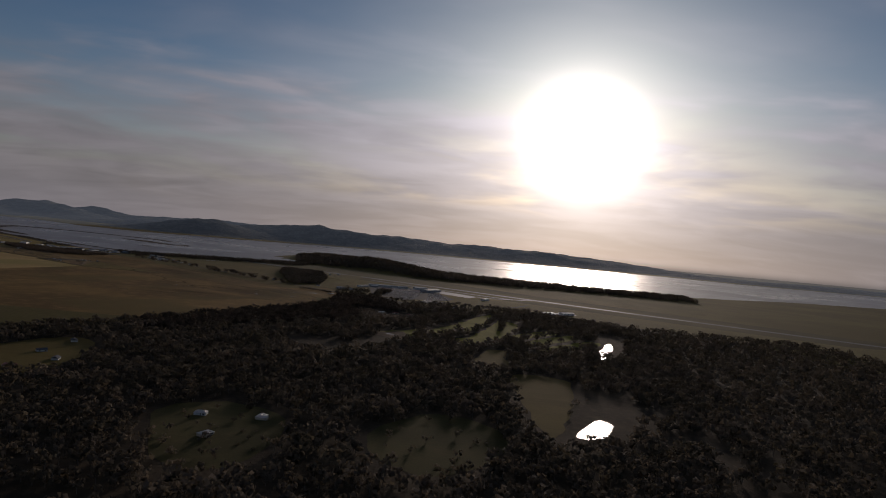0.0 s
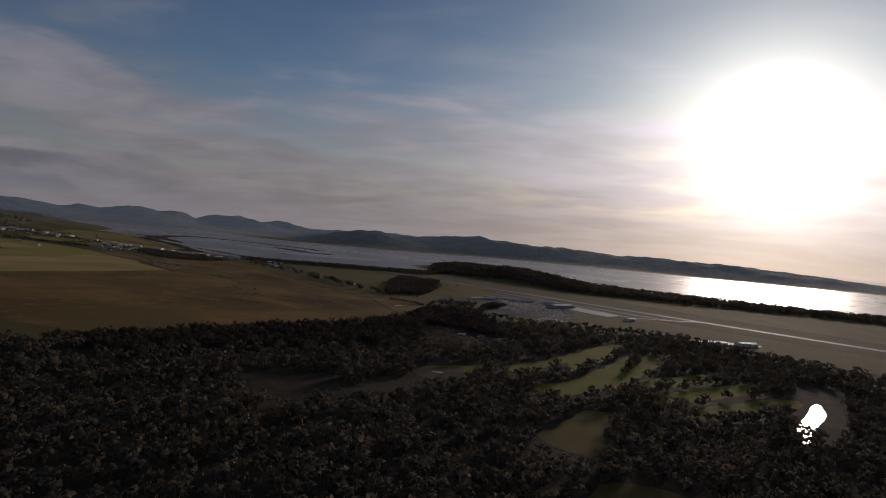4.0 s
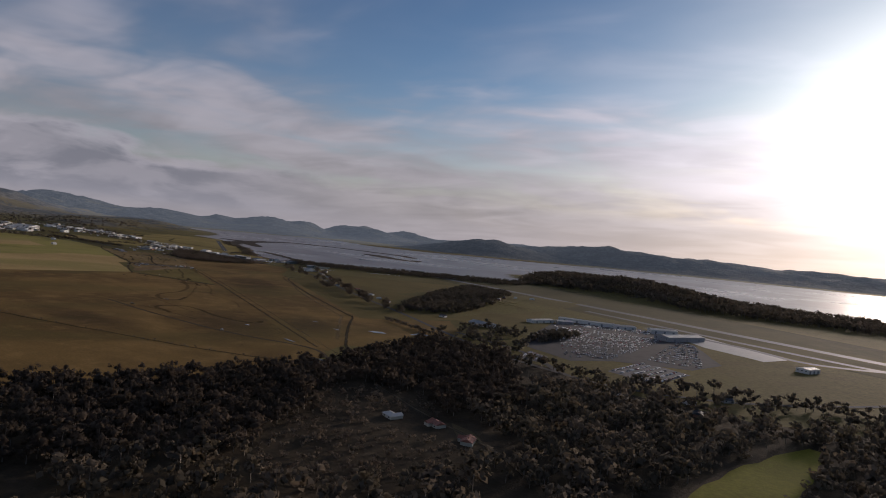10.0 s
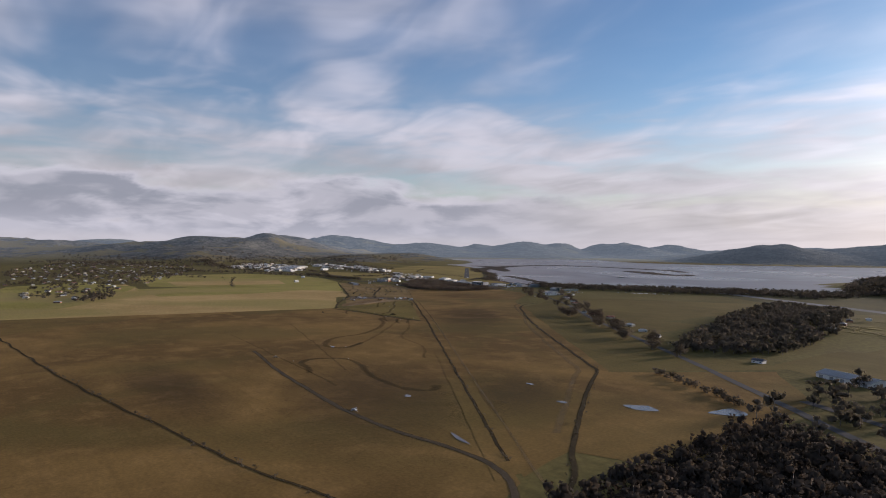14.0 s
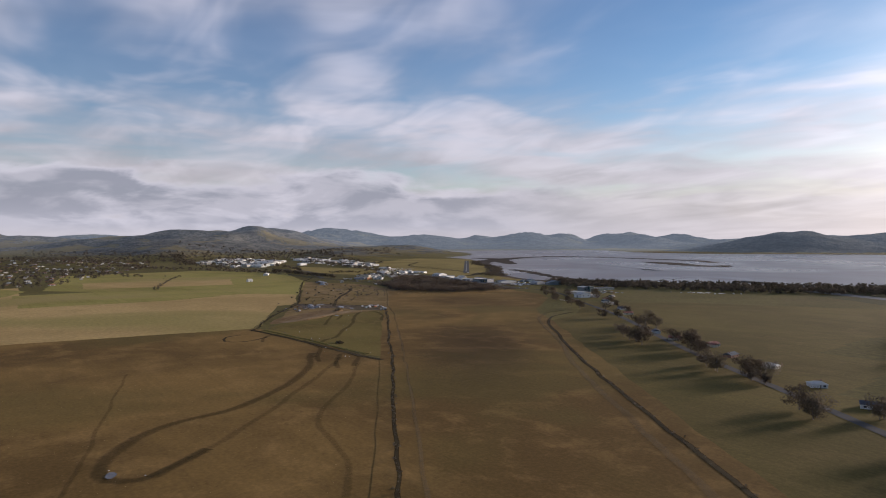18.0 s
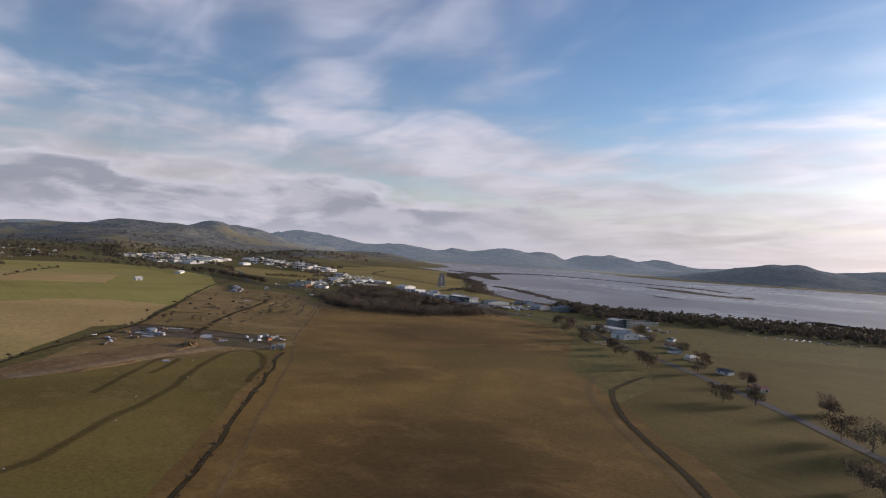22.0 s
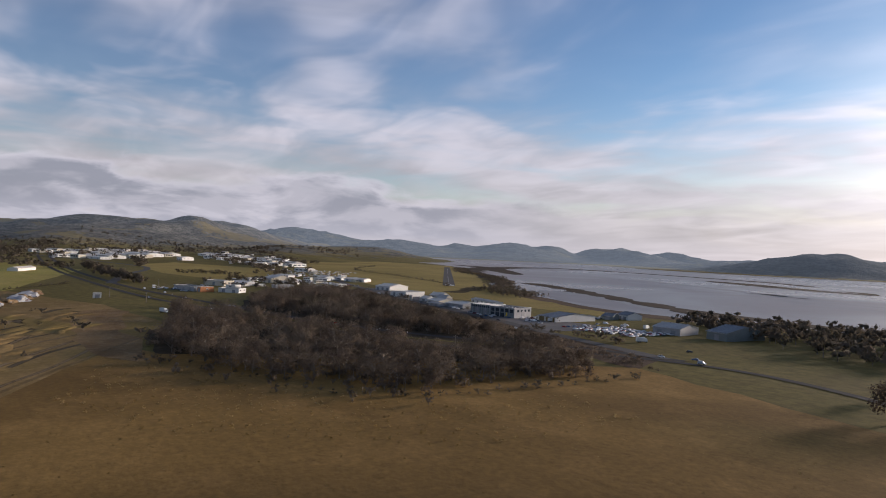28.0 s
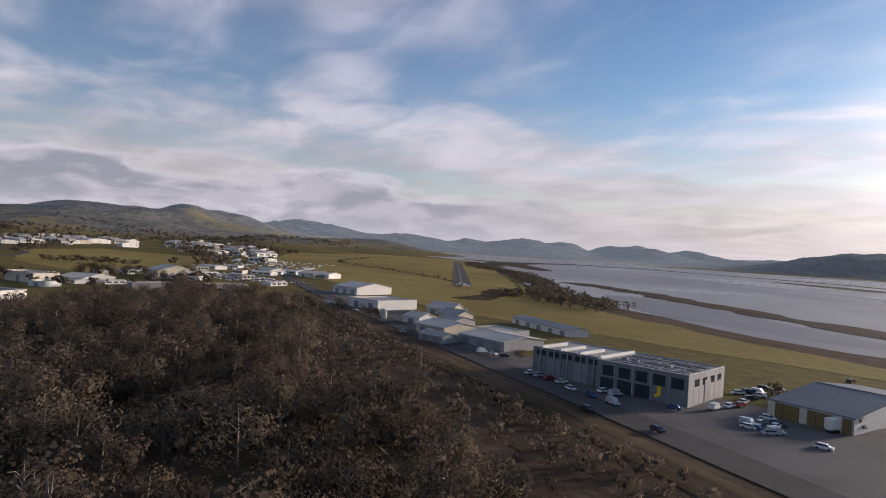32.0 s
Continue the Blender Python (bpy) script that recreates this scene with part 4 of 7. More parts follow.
for k in range(26):
    cx, cy = -452 - 84 * dirt_rng.random(), 0
    cy = 664 + (-452 - cx) * 0.40 + dirt_rng.uniform(-12, 12)
    turn, bend, long = radians(150 + dirt_rng.uniform(-28, 28)), dirt_rng.uniform(-1.1, 1.1), dirt_rng.uniform(4, 9)
    run = [(cx + long * f * math.cos(turn + bend * f), cy + long * f * math.sin(turn + bend * f)) for f in (-1, -0.5, 0, 0.5, 1)]
    band("riding_track", run, dirt_rng.uniform(1.2, 2.4), 0.0515 + 0.00002 * k, M["soft_dirt" if k % 3 else "soft_sand"], "worn curve of a motocross track", 0.5, "track", 0.0, 1.0, 0.3)
for k in range(62):
    f = dirt_rng.random()
    if k < 44:
        cx, cy, a = -455 - 70 * f + dirt_rng.uniform(-8, 8), 672 + 27 * f + dirt_rng.uniform(-9, 9), 2.6 + dirt_rng.uniform(-0.35, 0.35)
    else:
        cx, cy, a = -415 - 60 * f + dirt_rng.uniform(-8, 8), 637 + 14 * f + dirt_rng.uniform(-8, 8), dirt_rng.uniform(0, 3.14)
    n = dirt_rng.uniform(2.0, 6.5)
    band("dirt_mound", [(cx - n * math.cos(a), cy - n * math.sin(a)), (cx + dirt_rng.uniform(-1.2, 1.2), cy + dirt_rng.uniform(-1.2, 1.2)), (cx + n * math.cos(a), cy + n * math.sin(a))], dirt_rng.uniform(1.2, 2.6), 0.052 + 0.0004 * k, M["moto"], "low mound of bare earth on a motocross track", 0.9, "mound", dirt_rng.uniform(0.10, 0.24), 0.8)
patch("puddle", [(-131, 524), (-125, 523.4), (-122.6, 526), (-126, 528.4), (-130.4, 526.6)], 0.09, M["pond"], "shallow puddle in the wet field", True, 2.6, 0.5, "puddle")
patch("puddle", [(-117, 534), (-112, 535), (-111, 539), (-115, 540)], 0.09, M["pond"], "shallow puddle in the wet field", True, 2.2, 0.5, "puddle")
patch("puddle", [(-135, 483), (-131, 481.2), (-127.6, 481.4), (-131, 482.2)], 0.09, M["pond"], "thin curved puddle in the pasture", True, 0.6, 1.0, "puddle")
patch("puddle", [(-163.6, 492.4), (-162, 491), (-161, 491.8), (-162.4, 492.8)], 0.09, M["pond"], "small puddle in the creek bed", True, 0.4, 1.0, "puddle")
patch("puddle", [(-235.4, 510.2), (-233.6, 509.4), (-232.8, 510.0), (-234.2, 510.9)], 0.09, M["pond"], "small puddle in the creek bed", True, 0.4, 1.0, "puddle")
patch("puddle", [(-157.6, 522.6), (-155.6, 522.4), (-155.4, 523.6), (-157, 523.6)], 0.09, M["pond"], "small puddle in the brown field", True, 0.4, 1.0, "puddle")
patch("puddle", [(-140.6, 515.4), (-138.6, 515.4), (-138.4, 516.6), (-140.2, 516.6)], 0.09, M["pond"], "small puddle in the brown field", True, 0.4, 1.0, "puddle")
patch("puddle", [(-105, 463), (-101, 462), (-100, 466), (-104, 467)], 0.09, M["pond"], "puddle at the edge of the woods", True, 0.4, 1.0, "puddle")
patch("puddle", [(-374.5, 612.5), (-373, 611.6), (-372, 612.6), (-373.4, 613.4)], 0.09, M["pond"], "small muddy puddle in the riding loop", True, 0.3, 1.0, "puddle")
patch("puddle", [(-499, 677), (-496.4, 675.6), (-494.6, 677.4), (-497, 678.6)], 0.09, M["pond"], "muddy puddle in the motocross park", True, 0.5, 1.0, "puddle")

# aerodrome runway ahead, with its marks
RW_A, RW_B = Vector((-620, 876)), Vector((-941, 1134))
rw_way = (RW_B - RW_A).normalized()
rw_side = Vector((-rw_way.y, rw_way.x))
band("runway", [RW_A, RW_A.lerp(RW_B, 0.5), RW_B], 6.2, 0.08, M["asphalt"], "dark asphalt runway with a white threshold", 0.0, "runway")
patch("burnt_patch", [(-582, 842), (-590, 856), (-604, 870), (-609, 880), (-599, 880), (-587, 864), (-577, 847)], 0.05, M["dark_wet"], "dark bare ground before the runway", True, 2.0, 3.0, "ground")
band("grass_strip", [(-617, 872), (-643, 890), (-706, 908), (-805, 933), (-900, 1010)], 2.6, 0.06, M["soft_wet"], "dark drain across the aerodrome grass", 0.6, "ditch")
# airport runway and taxiways beside the car park
band("runway", [(-330, 900), (-84, 762), (110, 648), (279, 558), (420, 484)], 10.0, 0.08, M["runway"], "long pale airport runway", 0.0, "runway")
band("taxiway", [(-110, 742), (-40, 700), (30, 660), (52, 652), (64, 662), (76, 670)], 6.0, 0.075, M["runway"], "pale taxiway joining the runway", 0.0, "taxiway")
band("taxiway", [(-60, 690), (-10, 664), (20, 640), (52, 652)], 5.0, 0.071, M["runway"], "pale taxiway beside the apron", 0.0, "taxiway")
patch("apron", [(-35, 690), (-10, 665), (12, 640), (4, 622), (-22, 640), (-42, 668)], 0.065, M["concrete"], "pale concrete airport apron", False, 0.2, 6.0, "apron")
patch("apron", [(58, 536), (68, 530), (98, 548), (90, 556)], 0.065, M["concrete"], "small pale apron by hangars", False, 0.2, 6.0, "apron")
patch("car_park", [(-38, 534), (-33, 566), (-15, 555), (-21, 526)], 0.058, M["old_asphalt"], "small asphalt lot beside the airport car park", False, 0.3, 4.0, "car park")
patch("car_park", [(-69, 528), (-71, 547), (-61, 540), (-60, 527)], 0.058, M["old_asphalt"], "small asphalt lot among trees", False, 0.3, 4.0, "car park")
patch("car_park", [(-81, 558), (-98, 642), (-78, 688), (-46, 672), (-26, 640), (-9, 590), (-16, 566), (-42, 556), (-53, 541)], 0.06, M["asphalt"], "large asphalt airport car park", False, 0.5, 5.0, "car park")
band("service_road", [(-110, 560), (-70, 540), (-40, 512), (0, 520), (40, 560), (60, 600)], 2.4, 0.083, M["asphalt"], "dark road round the car park", 0.1)
# golf course, clearings, ponds
floors = itertools.count(1)


def clearing(pts, name, mat, text):
    """A smooth-edged opening in the woods."""
    patch(name, pts, 0.03 + 0.004 * next(floors), M[mat], text, True, 2.0, 5.0, name)


clearing([(24, 484), (14, 474), (2, 432), (-6, 406), (-19, 371), (-13, 362), (-6, 380), (0, 398), (3, 376), (10, 402), (18, 440)], "fairway", "golf", "bright green mown fairway between trees")
clearing([(26, 456), (22, 432), (12, 388), (4, 358), (-3, 347), (2, 334), (12, 344), (19, 366), (23, 394), (25, 430)], "fairway", "golf", "broad green fairway between trees")
clearing([(32, 450), (28, 438), (25, 412), (21, 388), (17, 364), (22, 360), (28, 384), (35, 412), (38, 440)], "fairway", "golf", "green fairway with scattered trees")
clearing([(-24, 376), (-31, 363), (-46, 347), (-37, 335), (-27, 342), (-26, 358)], "fairway", "golf", "short green fairway")
clearing([(56.1, 418.7), (39.6, 397.8), (26.6, 374.4), (27, 367), (34.4, 368.9), (49.9, 390.6), (63.4, 413.6)], "fairway", "golf", "green fairway on a slope of scattered trees")
clearing([(70.1, 407.7), (50.6, 383.8), (34.6, 357.4), (35, 350), (42.4, 351.9), (60.9, 376.6), (77.4, 402.6)], "fairway", "golf", "sloping green fairway between rows of trees")
clearing([(78.1, 386.7), (59.1, 364.8), (43.6, 340.4), (44, 333), (51.4, 334.9), (69.4, 357.6), (85.4, 381.6)], "fairway", "golf", "green fairway beside a pond")
clearing([(14, 322), (11, 304), (6, 288), (14, 280), (24, 284), (21, 304), (26, 320)], "clearing", "olive", "small olive clearing beside dark trees")
clearing([(22, 262), (24, 205), (30, 180), (42, 230), (44, 262)], "clearing", "olive", "pale grassy clearing in the woods")
clearing([(-10, 190), (-22, 160), (-6, 140), (14, 160), (10, 186)], "clearing", "airfield", "grassy clearing in dark woods")
clearing([(-46, 172), (-66, 182), (-80, 168), (-60, 130), (-44, 140)], "clearing", "airfield", "grassy clearing with houses")
clearing([(-49, 341), (-41, 351), (-32, 355), (-28, 339), (-36, 331)], "clearing", "rough_verge", "brown sandy clearing beside the fairway")
clearing([(-62, 436), (-56, 430), (-38, 428), (-34, 434), (-46, 440)], "clearing", "track", "worn yard with houses among scrub")
clearing([(-80, 436), (-80, 452), (-61, 454), (-51, 445), (-37, 431), (-31, 417), (-42, 395), (-55, 393), (-67, 410), (-67, 426)], "clearing", "litter", "brown scrubby clearing in the woods")
clearing([(-84, 286), (-60, 278), (-50, 298), (-66, 312), (-82, 304)], "clearing", "litter", "pale yard with long sheds")
clearing([(-160, 250), (-170, 214), (-146, 186), (-132, 200), (-140, 240)], "clearing", "olive", "grassy house lots on the wood's edge")
band("scrub_track", [(-74, 454), (-63, 448), (-55, 443), (-41, 436), (-29, 430), (-18, 420)], 1.4, 0.094, M["soft_dirt"], "pale track through brown scrub", 0.4, "track")
patch("pond", [(36, 182), (44, 184), (50, 198), (46, 204), (40, 194)], 0.08, M["pond"], "pale pond in dark scrub", True, 1.5, 3.0, "pond")
patch("pond", [(71.5, 327), (74, 326), (80, 345), (88.4, 370), (90, 384), (87.6, 384), (82, 366), (75, 345)], 0.08, M["pond"], "narrow golf course pond", True, 0.8, 2.0, "pond")
patch("pond", [(-41, 342), (-38, 340.6), (-35, 342), (-38, 343.6)], 0.08, M["pond"], "small pale pond by the fairway", True, 1.0, 2.0, "pond")
patch("woodland_floor", [(-165, 300), (-137, 365), (-113, 415), (-103, 452), (-99, 470), (-107, 532), (-62, 524), (-22, 505), (10, 500), (60, 522), (190, 470), (260, 300), (230, 60), (60, -60), (-120, -40), (-260, 90), (-230, 220)], 0.015, M["litter"], "dark leaf litter under the woods", False, 3.0, 8.0, "woodland floor")
patch("woodland_floor", [(-494, 709), (-470, 705), (-452, 711), (-438, 720), (-433, 750), (-443, 761), (-459, 770), (-472, 774), (-489, 778), (-510, 784), (-541, 793), (-580, 802), (-595, 788), (-573, 763), (-552, 748), (-530, 739), (-546, 726), (-520, 720), (-500, 714)], 0.026, M["litter"], "dark leaf litter under scrub", False, 2.0, 5.0, "woodland floor")

# ---- trees ----
def inside(px, py, poly):
    """Which points lie inside a polygon."""
    res = np.zeros(len(px), bool)
    for i, (ax, ay) in enumerate(poly):
        bx, by = poly[i - 1]
        cross = (ay > py) != (by > py)
        if ay != by:
            res ^= cross & (px < (bx - ax) * (py - ay) / (by - ay) + ax)
    return res


def tube(points, radii, sides=5):
    """A tapered limb along points, as verts and quads."""
    verts, faces = [], []
    for k, (p, r) in enumerate(zip(points, radii)):
        p = Vector(p)
        d = (Vector(points[min(k + 1, len(points) - 1)]) - Vector(points[max(k - 1, 0)])).normalized()
        u = d.orthogonal().normalized()
        w = d.cross(u)
        verts += [p + r * (math.cos(2 * math.pi * s / sides) * u + math.sin(2 * math.pi * s / sides) * w) for s in range(sides)]
        if k:
            b = (k - 1) * sides
            faces += [(b + s, b + (s + 1) % sides, b + sides + (s + 1) % sides, b + sides + s) for s in range(sides)]
    return verts, faces


def tree_shape(seed, tall, wide, leaves, leaf, bare=0.28, limbs=4, sides=3):
    """Trunk and limbs as quads, and a crown of small bent leaf clumps held by the limbs."""
    r = random.Random(seed)
    wv, wf, tips = [], [], []

    def limb(points, radii):
        v, f = tube(points, radii, sides)
        wf.extend([tuple(i + len(wv) for i in q) for q in f])
        wv.extend(v)

    lean = Vector((r.uniform(-0.08, 0.08), r.uniform(-0.08, 0.08), 1)) * tall
    if leaves > 200:
        limb([(0, 0, -0.1), lean * 0.3, lean * 0.62, lean * 0.86], [0.035 * tall, 0.027 * tall, 0.017 * tall, 0.006 * tall])
    else:
        limb([(0, 0, -0.1), lean * 0.86], [0.035 * tall, 0.008 * tall])
    tips.append(lean * 0.9)
    for k in range(limbs):
        a = k * 2.4 + r.uniform(-0.5, 0.5)
        base = lean * r.uniform(bare, 0.66)
        out = Vector((math.cos(a), math.sin(a), r.uniform(0.35, 0.9))) * wide * r.uniform(0.55, 0.9)
        tip = base + out
        tip.z = min(tip.z, tall * 0.95)
        if leaves > 200 and k < 7 or leaves < 45 and limbs > 8:
            limb([base, base + out * 0.5 + Vector((0, 0, 0.05 * tall)), tip], [0.013 * tall, 0.009 * tall, 0.004 * tall])
        elif k < 2 and leaves < 200:
            limb([base, tip], [0.013 * tall, 0.004 * tall])
        tips += [tip, base.lerp(tip, 0.6)]
    blobs = [(t + Vector((r.gauss(0, 0.12), r.gauss(0, 0.12), r.gauss(0, 0.06))) * wide, wide * r.uniform(0.30, 0.50)) for t in tips]
    middle = Vector((0, 0, tall * 0.45))
    lv, lf, ln = [], [], []
    for k in range(leaves):
        c, rad = blobs[k % len(blobs)]
        d = Vector((r.gauss(0, 1), r.gauss(0, 1), r.gauss(0, 1))).normalized()
        p = c + Vector((d.x, d.y, d.z * 0.75)) * rad * r.uniform(0.6, 1.05)
        p.z = max(p.z, 0.06 * tall)
        u = (d.orthogonal() + Vector((r.uniform(-1, 1), r.uniform(-1, 1), r.uniform(-1, 1))) * 0.7).normalized()
        w = d.cross(u).normalized()
        s = leaf * r.uniform(0.6, 1.4)
        b = len(lv)
        lv += [p - u * s, p - w * s * 0.7 - d * s * 0.2, p + u * s, p + w * s * 0.7 - d * s * 0.2]
        lf.append((b, b + 1, b + 2, b + 3))
        # leaves shade as the round clump that they make up
        facing = (d * 0.40 + (p - middle).normalized() * 0.75 + Vector((r.gauss(0, 0.1), r.gauss(0, 0.1), r.gauss(0.75, 0.1)))).normalized()
        ln += [tuple(facing)] * 4
    # the dense heart of each clump, behind its loose leaves
    for k, (c, rad) in enumerate(blobs if 60 < leaves < 300 else []):
        if k % 2 and k > 4:
            continue
        spin = Matrix.Rotation(r.uniform(0, 3), 3, "Z") @ Matrix.Rotation(r.uniform(0, 3), 3, "X")
        b = len(lv)
        for corner in itertools.product((-1, 1), repeat=3):
            d = (spin @ Vector(corner)).normalized()
            p = c + d * rad * r.uniform(0.5, 0.72)
            p.z = max(p.z, 0.05 * tall)
            lv.append(p)
            ln.append(tuple((d * 0.45 + (p - middle).normalized() * 0.6 + Vector((0, 0, 0.7))).normalized()))
        lf += [tuple(b + i for i in q) for q in ((0, 1, 3, 2), (4, 6, 7, 5), (0, 4, 5, 1), (2, 3, 7, 6), (0, 2, 6, 4), (1, 5, 7, 3))]
    return (np.array([tuple(v) for v in wv]), np.array(wf), None), (np.array([tuple(v) for v in lv]), np.array(lf), np.array(ln))


def scatter(poly, gap, jitter, holes=(), seed=1, keep=1.0):
    """Points on a shaken grid inside a polygon, outside the holes."""
    g = np.random.default_rng(seed)
    xs, ys = [p[0] for p in poly], [p[1] for p in poly]
    xx, yy = np.meshgrid(np.arange(min(xs), max(xs), gap), np.arange(min(ys), max(ys), gap))
    px, py = xx.ravel() + g.uniform(-1, 1, xx.size) * gap * jitter, yy.ravel() + g.uniform(-1, 1, xx.size) * gap * jitter
    ok = inside(px, py, poly) & (g.random(px.size) < keep)
    for hole in holes:
        ok &= ~inside(px, py, hole)
    return np.column_stack([px[ok], py[ok]])


def away(points, line, dist):
    """Leaves out the points near a line."""
    ok = np.ones(len(points), bool)
    for q in spline(line, 2.0):
        ok &= (points[:, 0] - q.x) ** 2 + (points[:, 1] - q.y) ** 2 > dist * dist
    return points[ok]


def wood(name, spots, shapes, lo, hi, mat, label, seed=3, base=None, category="woodland"):
    """One joined stand of trees, wood and leaves in two meshes."""
    g = np.random.default_rng(seed)
    spots = np.asarray(spots)
    n = len(spots)
    which, turn, size = g.integers(0, len(shapes), n), g.uniform(0, 6.283, n), g.uniform(lo, hi, n)
    squash, shade = g.uniform(0.8, 1.25, n), g.random(n)
    top = None
    for part_name, pick, m in (("trunks", 0, M["bark"]), ("crowns", 1, mat)):
        vs, fs, ns, tones, count = [], [], [], [], 0
        for k, shape in enumerate(shapes):
            v, f, nv = shape[pick]
            s = np.nonzero(which == k)[0]
            if not len(s):
                continue
            c, sn, z = np.cos(turn[s])[:, None], np.sin(turn[s])[:, None], size[s][:, None]
            x = (v[:, 0] * c - v[:, 1] * sn) * z * squash[s][:, None] + spots[s, 0][:, None]
            y = (v[:, 0] * sn + v[:, 1] * c) * z * squash[s][:, None] + spots[s, 1][:, None]
            h = v[:, 2] * z + (0 if base is None else base[s][:, None])
            vs.append(np.stack([x, y, h + 0 * x], -1).reshape(-1, 3))
            fs.append((f[None] + (np.arange(len(s)) * len(v))[:, None, None]).reshape(-1, 4) + count)
            count += len(s) * len(v)
            tones.append(np.repeat(shade[s], len(v)))
            if nv is not None:
                ns.append(np.stack([nv[:, 0] * c - nv[:, 1] * sn, nv[:, 0] * sn + nv[:, 1] * c, nv[:, 2] + 0 * x], -1).reshape(-1, 3))
        me = raw_mesh(part_name, np.concatenate(vs), np.concatenate(fs), m)
        tone = me.attributes.new("tone", "FLOAT", "POINT")
        tone.data.foreach_set("value", np.concatenate(tones).astype(np.float32))
        if ns:
            me.normals_split_custom_set_from_vertices(np.concatenate(ns))
        if top is None:
            top = tagged(new(name), label, category, kind="stuff")
        ob = new(part_name, me)
        ob["kind"] = "stuff"
        ob.parent = top
    return top


FINE = [tree_shape(s, 1.0, 0.52, 150, 0.074, 0.14, 6) for s in range(6)]
MEDIUM = [tree_shape(40 + s, 1.0, 0.60, 76, 0.108, 0.10, 4) for s in range(5)]
COARSE = [tree_shape(80 + s, 1.0, 0.64, 46, 0.152, 0.08, 4) for s in range(4)]
BUSH = [tree_shape(120 + s, 1.0, 0.75, 40, 0.17, 0.04, 4) for s in range(4)]
SCRUB = [tree_shape(20 + s, 1.0, 0.62, 900, 0.027, 0.05, 12) for s in range(6)]
BARE = [tree_shape(160 + s, 1.0, 0.42, 40, 0.045, 0.2, 16) for s in range(4)]

fairways = [
    [(25, 486), (12, 476), (0, 432), (-8, 406), (-22, 370), (-16, 356), (-8, 368), (-1, 388), (2, 366), (11, 398), (20, 440)],
    [(27, 458), (21, 434), (11, 388), (2, 356), (-6, 346), (0, 326), (12, 334), (20, 360), (24, 394), (26, 430)],
    [(33, 450), (29.5, 440), (28, 412), (24, 386), (19, 358), (22, 350), (29, 376), (37, 410), (39, 440)],
    [(-23, 380), (-33, 364), (-50, 346), (-38, 325), (-25, 332), (-25, 358)],
    [(55.4, 419.2), (38.7, 398.4), (26.0, 374.8), (27, 367), (35.2, 368.4), (50.7, 390.0), (64.0, 413.2)],
    [(69.4, 408.2), (49.7, 384.4), (34.0, 357.8), (35, 350), (43.2, 351.4), (61.7, 376.0), (78.0, 402.2)],
    [(77.4, 387.2), (58.2, 365.4), (43.0, 340.8), (44, 333), (52.2, 334.4), (70.2, 357.0), (86.0, 381.2)],
    [(74, 332), (84, 336), (93, 360), (106, 424), (90, 424), (76, 364)],
    [(14, 324), (9, 304), (5, 286), (14, 270), (25, 276), (22, 304), (27, 322)]]
glade_holes = [
    [(20, 264), (22, 205), (26, 170), (52, 180), (58, 210), (46, 264)],
    [(-8, 194), (-24, 160), (-6, 136), (16, 160), (12, 190)],
    [(-44, 176), (-66, 186), (-84, 168), (-60, 126), (-40, 138)],
    [(-50, 342), (-42, 352), (-30, 356), (-27, 338), (-36, 330)],
    [(-72, 440), (-62, 414), (-34, 420), (-24, 436), (-46, 446)],
    [(-86, 290), (-60, 274), (-46, 298), (-66, 316), (-86, 306)],
    [(-158, 254), (-174, 214), (-146, 182), (-128, 200), (-136, 244)],
    [(-81, 436), (-81, 453), (-61, 455), (-50, 445), (-36, 431), (-30, 417), (-42, 394), (-55, 392), (-68, 410), (-68, 426)]]
fair = fairways + glade_holes
near_wood = [(-165, 300), (-137, 365), (-113, 415), (-103, 452), (-99, 470), (-107, 532), (-62, 524), (-22, 505), (10, 500), (60, 522), (120, 480), (120, 300), (70, 150), (-40, 60), (-230, 150), (-200, 240)]
belt = [(-165, 300), (-137, 365), (-113, 415), (-103, 452), (-99, 470), (-107, 532), (-70, 524), (-40, 470), (-60, 400), (-100, 340), (-130, 290)]
spots = scatter(near_wood, 3.8, 0.5, fair + [belt], 5, 0.88)
def thin(points, scale, limit, seed):
    """Leaves open glades where a broad noise runs high."""
    return points[[noise.noise(Vector((x * scale, y * scale, seed))) + 0.5 * noise.noise(Vector((x * scale * 3, y * scale * 3, seed))) < limit for x, y in points]]


spots = thin(spots, 0.022, 0.50, 1.5)
wood("woodland", spots, MEDIUM[:2] + COARSE[:3], 2.1, 4.0, M["leaf_dark"], "dark dense woodland of eucalypts and pines", 11)
spots = scatter(belt, 2.75, 0.5, fair, 6, 0.88)
spots = thin(spots, 0.04, 0.75, 4.5)
wood("woodland", spots, FINE[:4], 2.2, 4.2, M["leaf"], "dark belt of tall eucalypts beside pasture", 12)
scrub = [(-492, 710), (-470, 706.5), (-453, 712.5), (-440, 721), (-435, 750), (-445, 760), (-459, 767), (-472, 769), (-489, 770), (-510, 774.5), (-541, 785), (-578, 797), (-592, 787), (-571, 764), (-551, 750), (-530, 741), (-545, 727), (-520, 722), (-500, 716)]
glades = [[(-505, 728), (-490, 724), (-484, 728), (-498, 732)], [(-466, 744), (-458, 740), (-454, 745), (-462, 750)], [(-520, 722), (-534, 726), (-530, 731), (-516, 728)], [(-530, 776), (-520, 772), (-514, 776), (-524, 782)]]
spots = scatter(scrub, 2.85, 0.5, glades, 8, 0.92)
spots = away(away(away(spots, UPPER[4:], 3.6), VERGE[2:], 4.0), LOWER[4:14], 3.4)
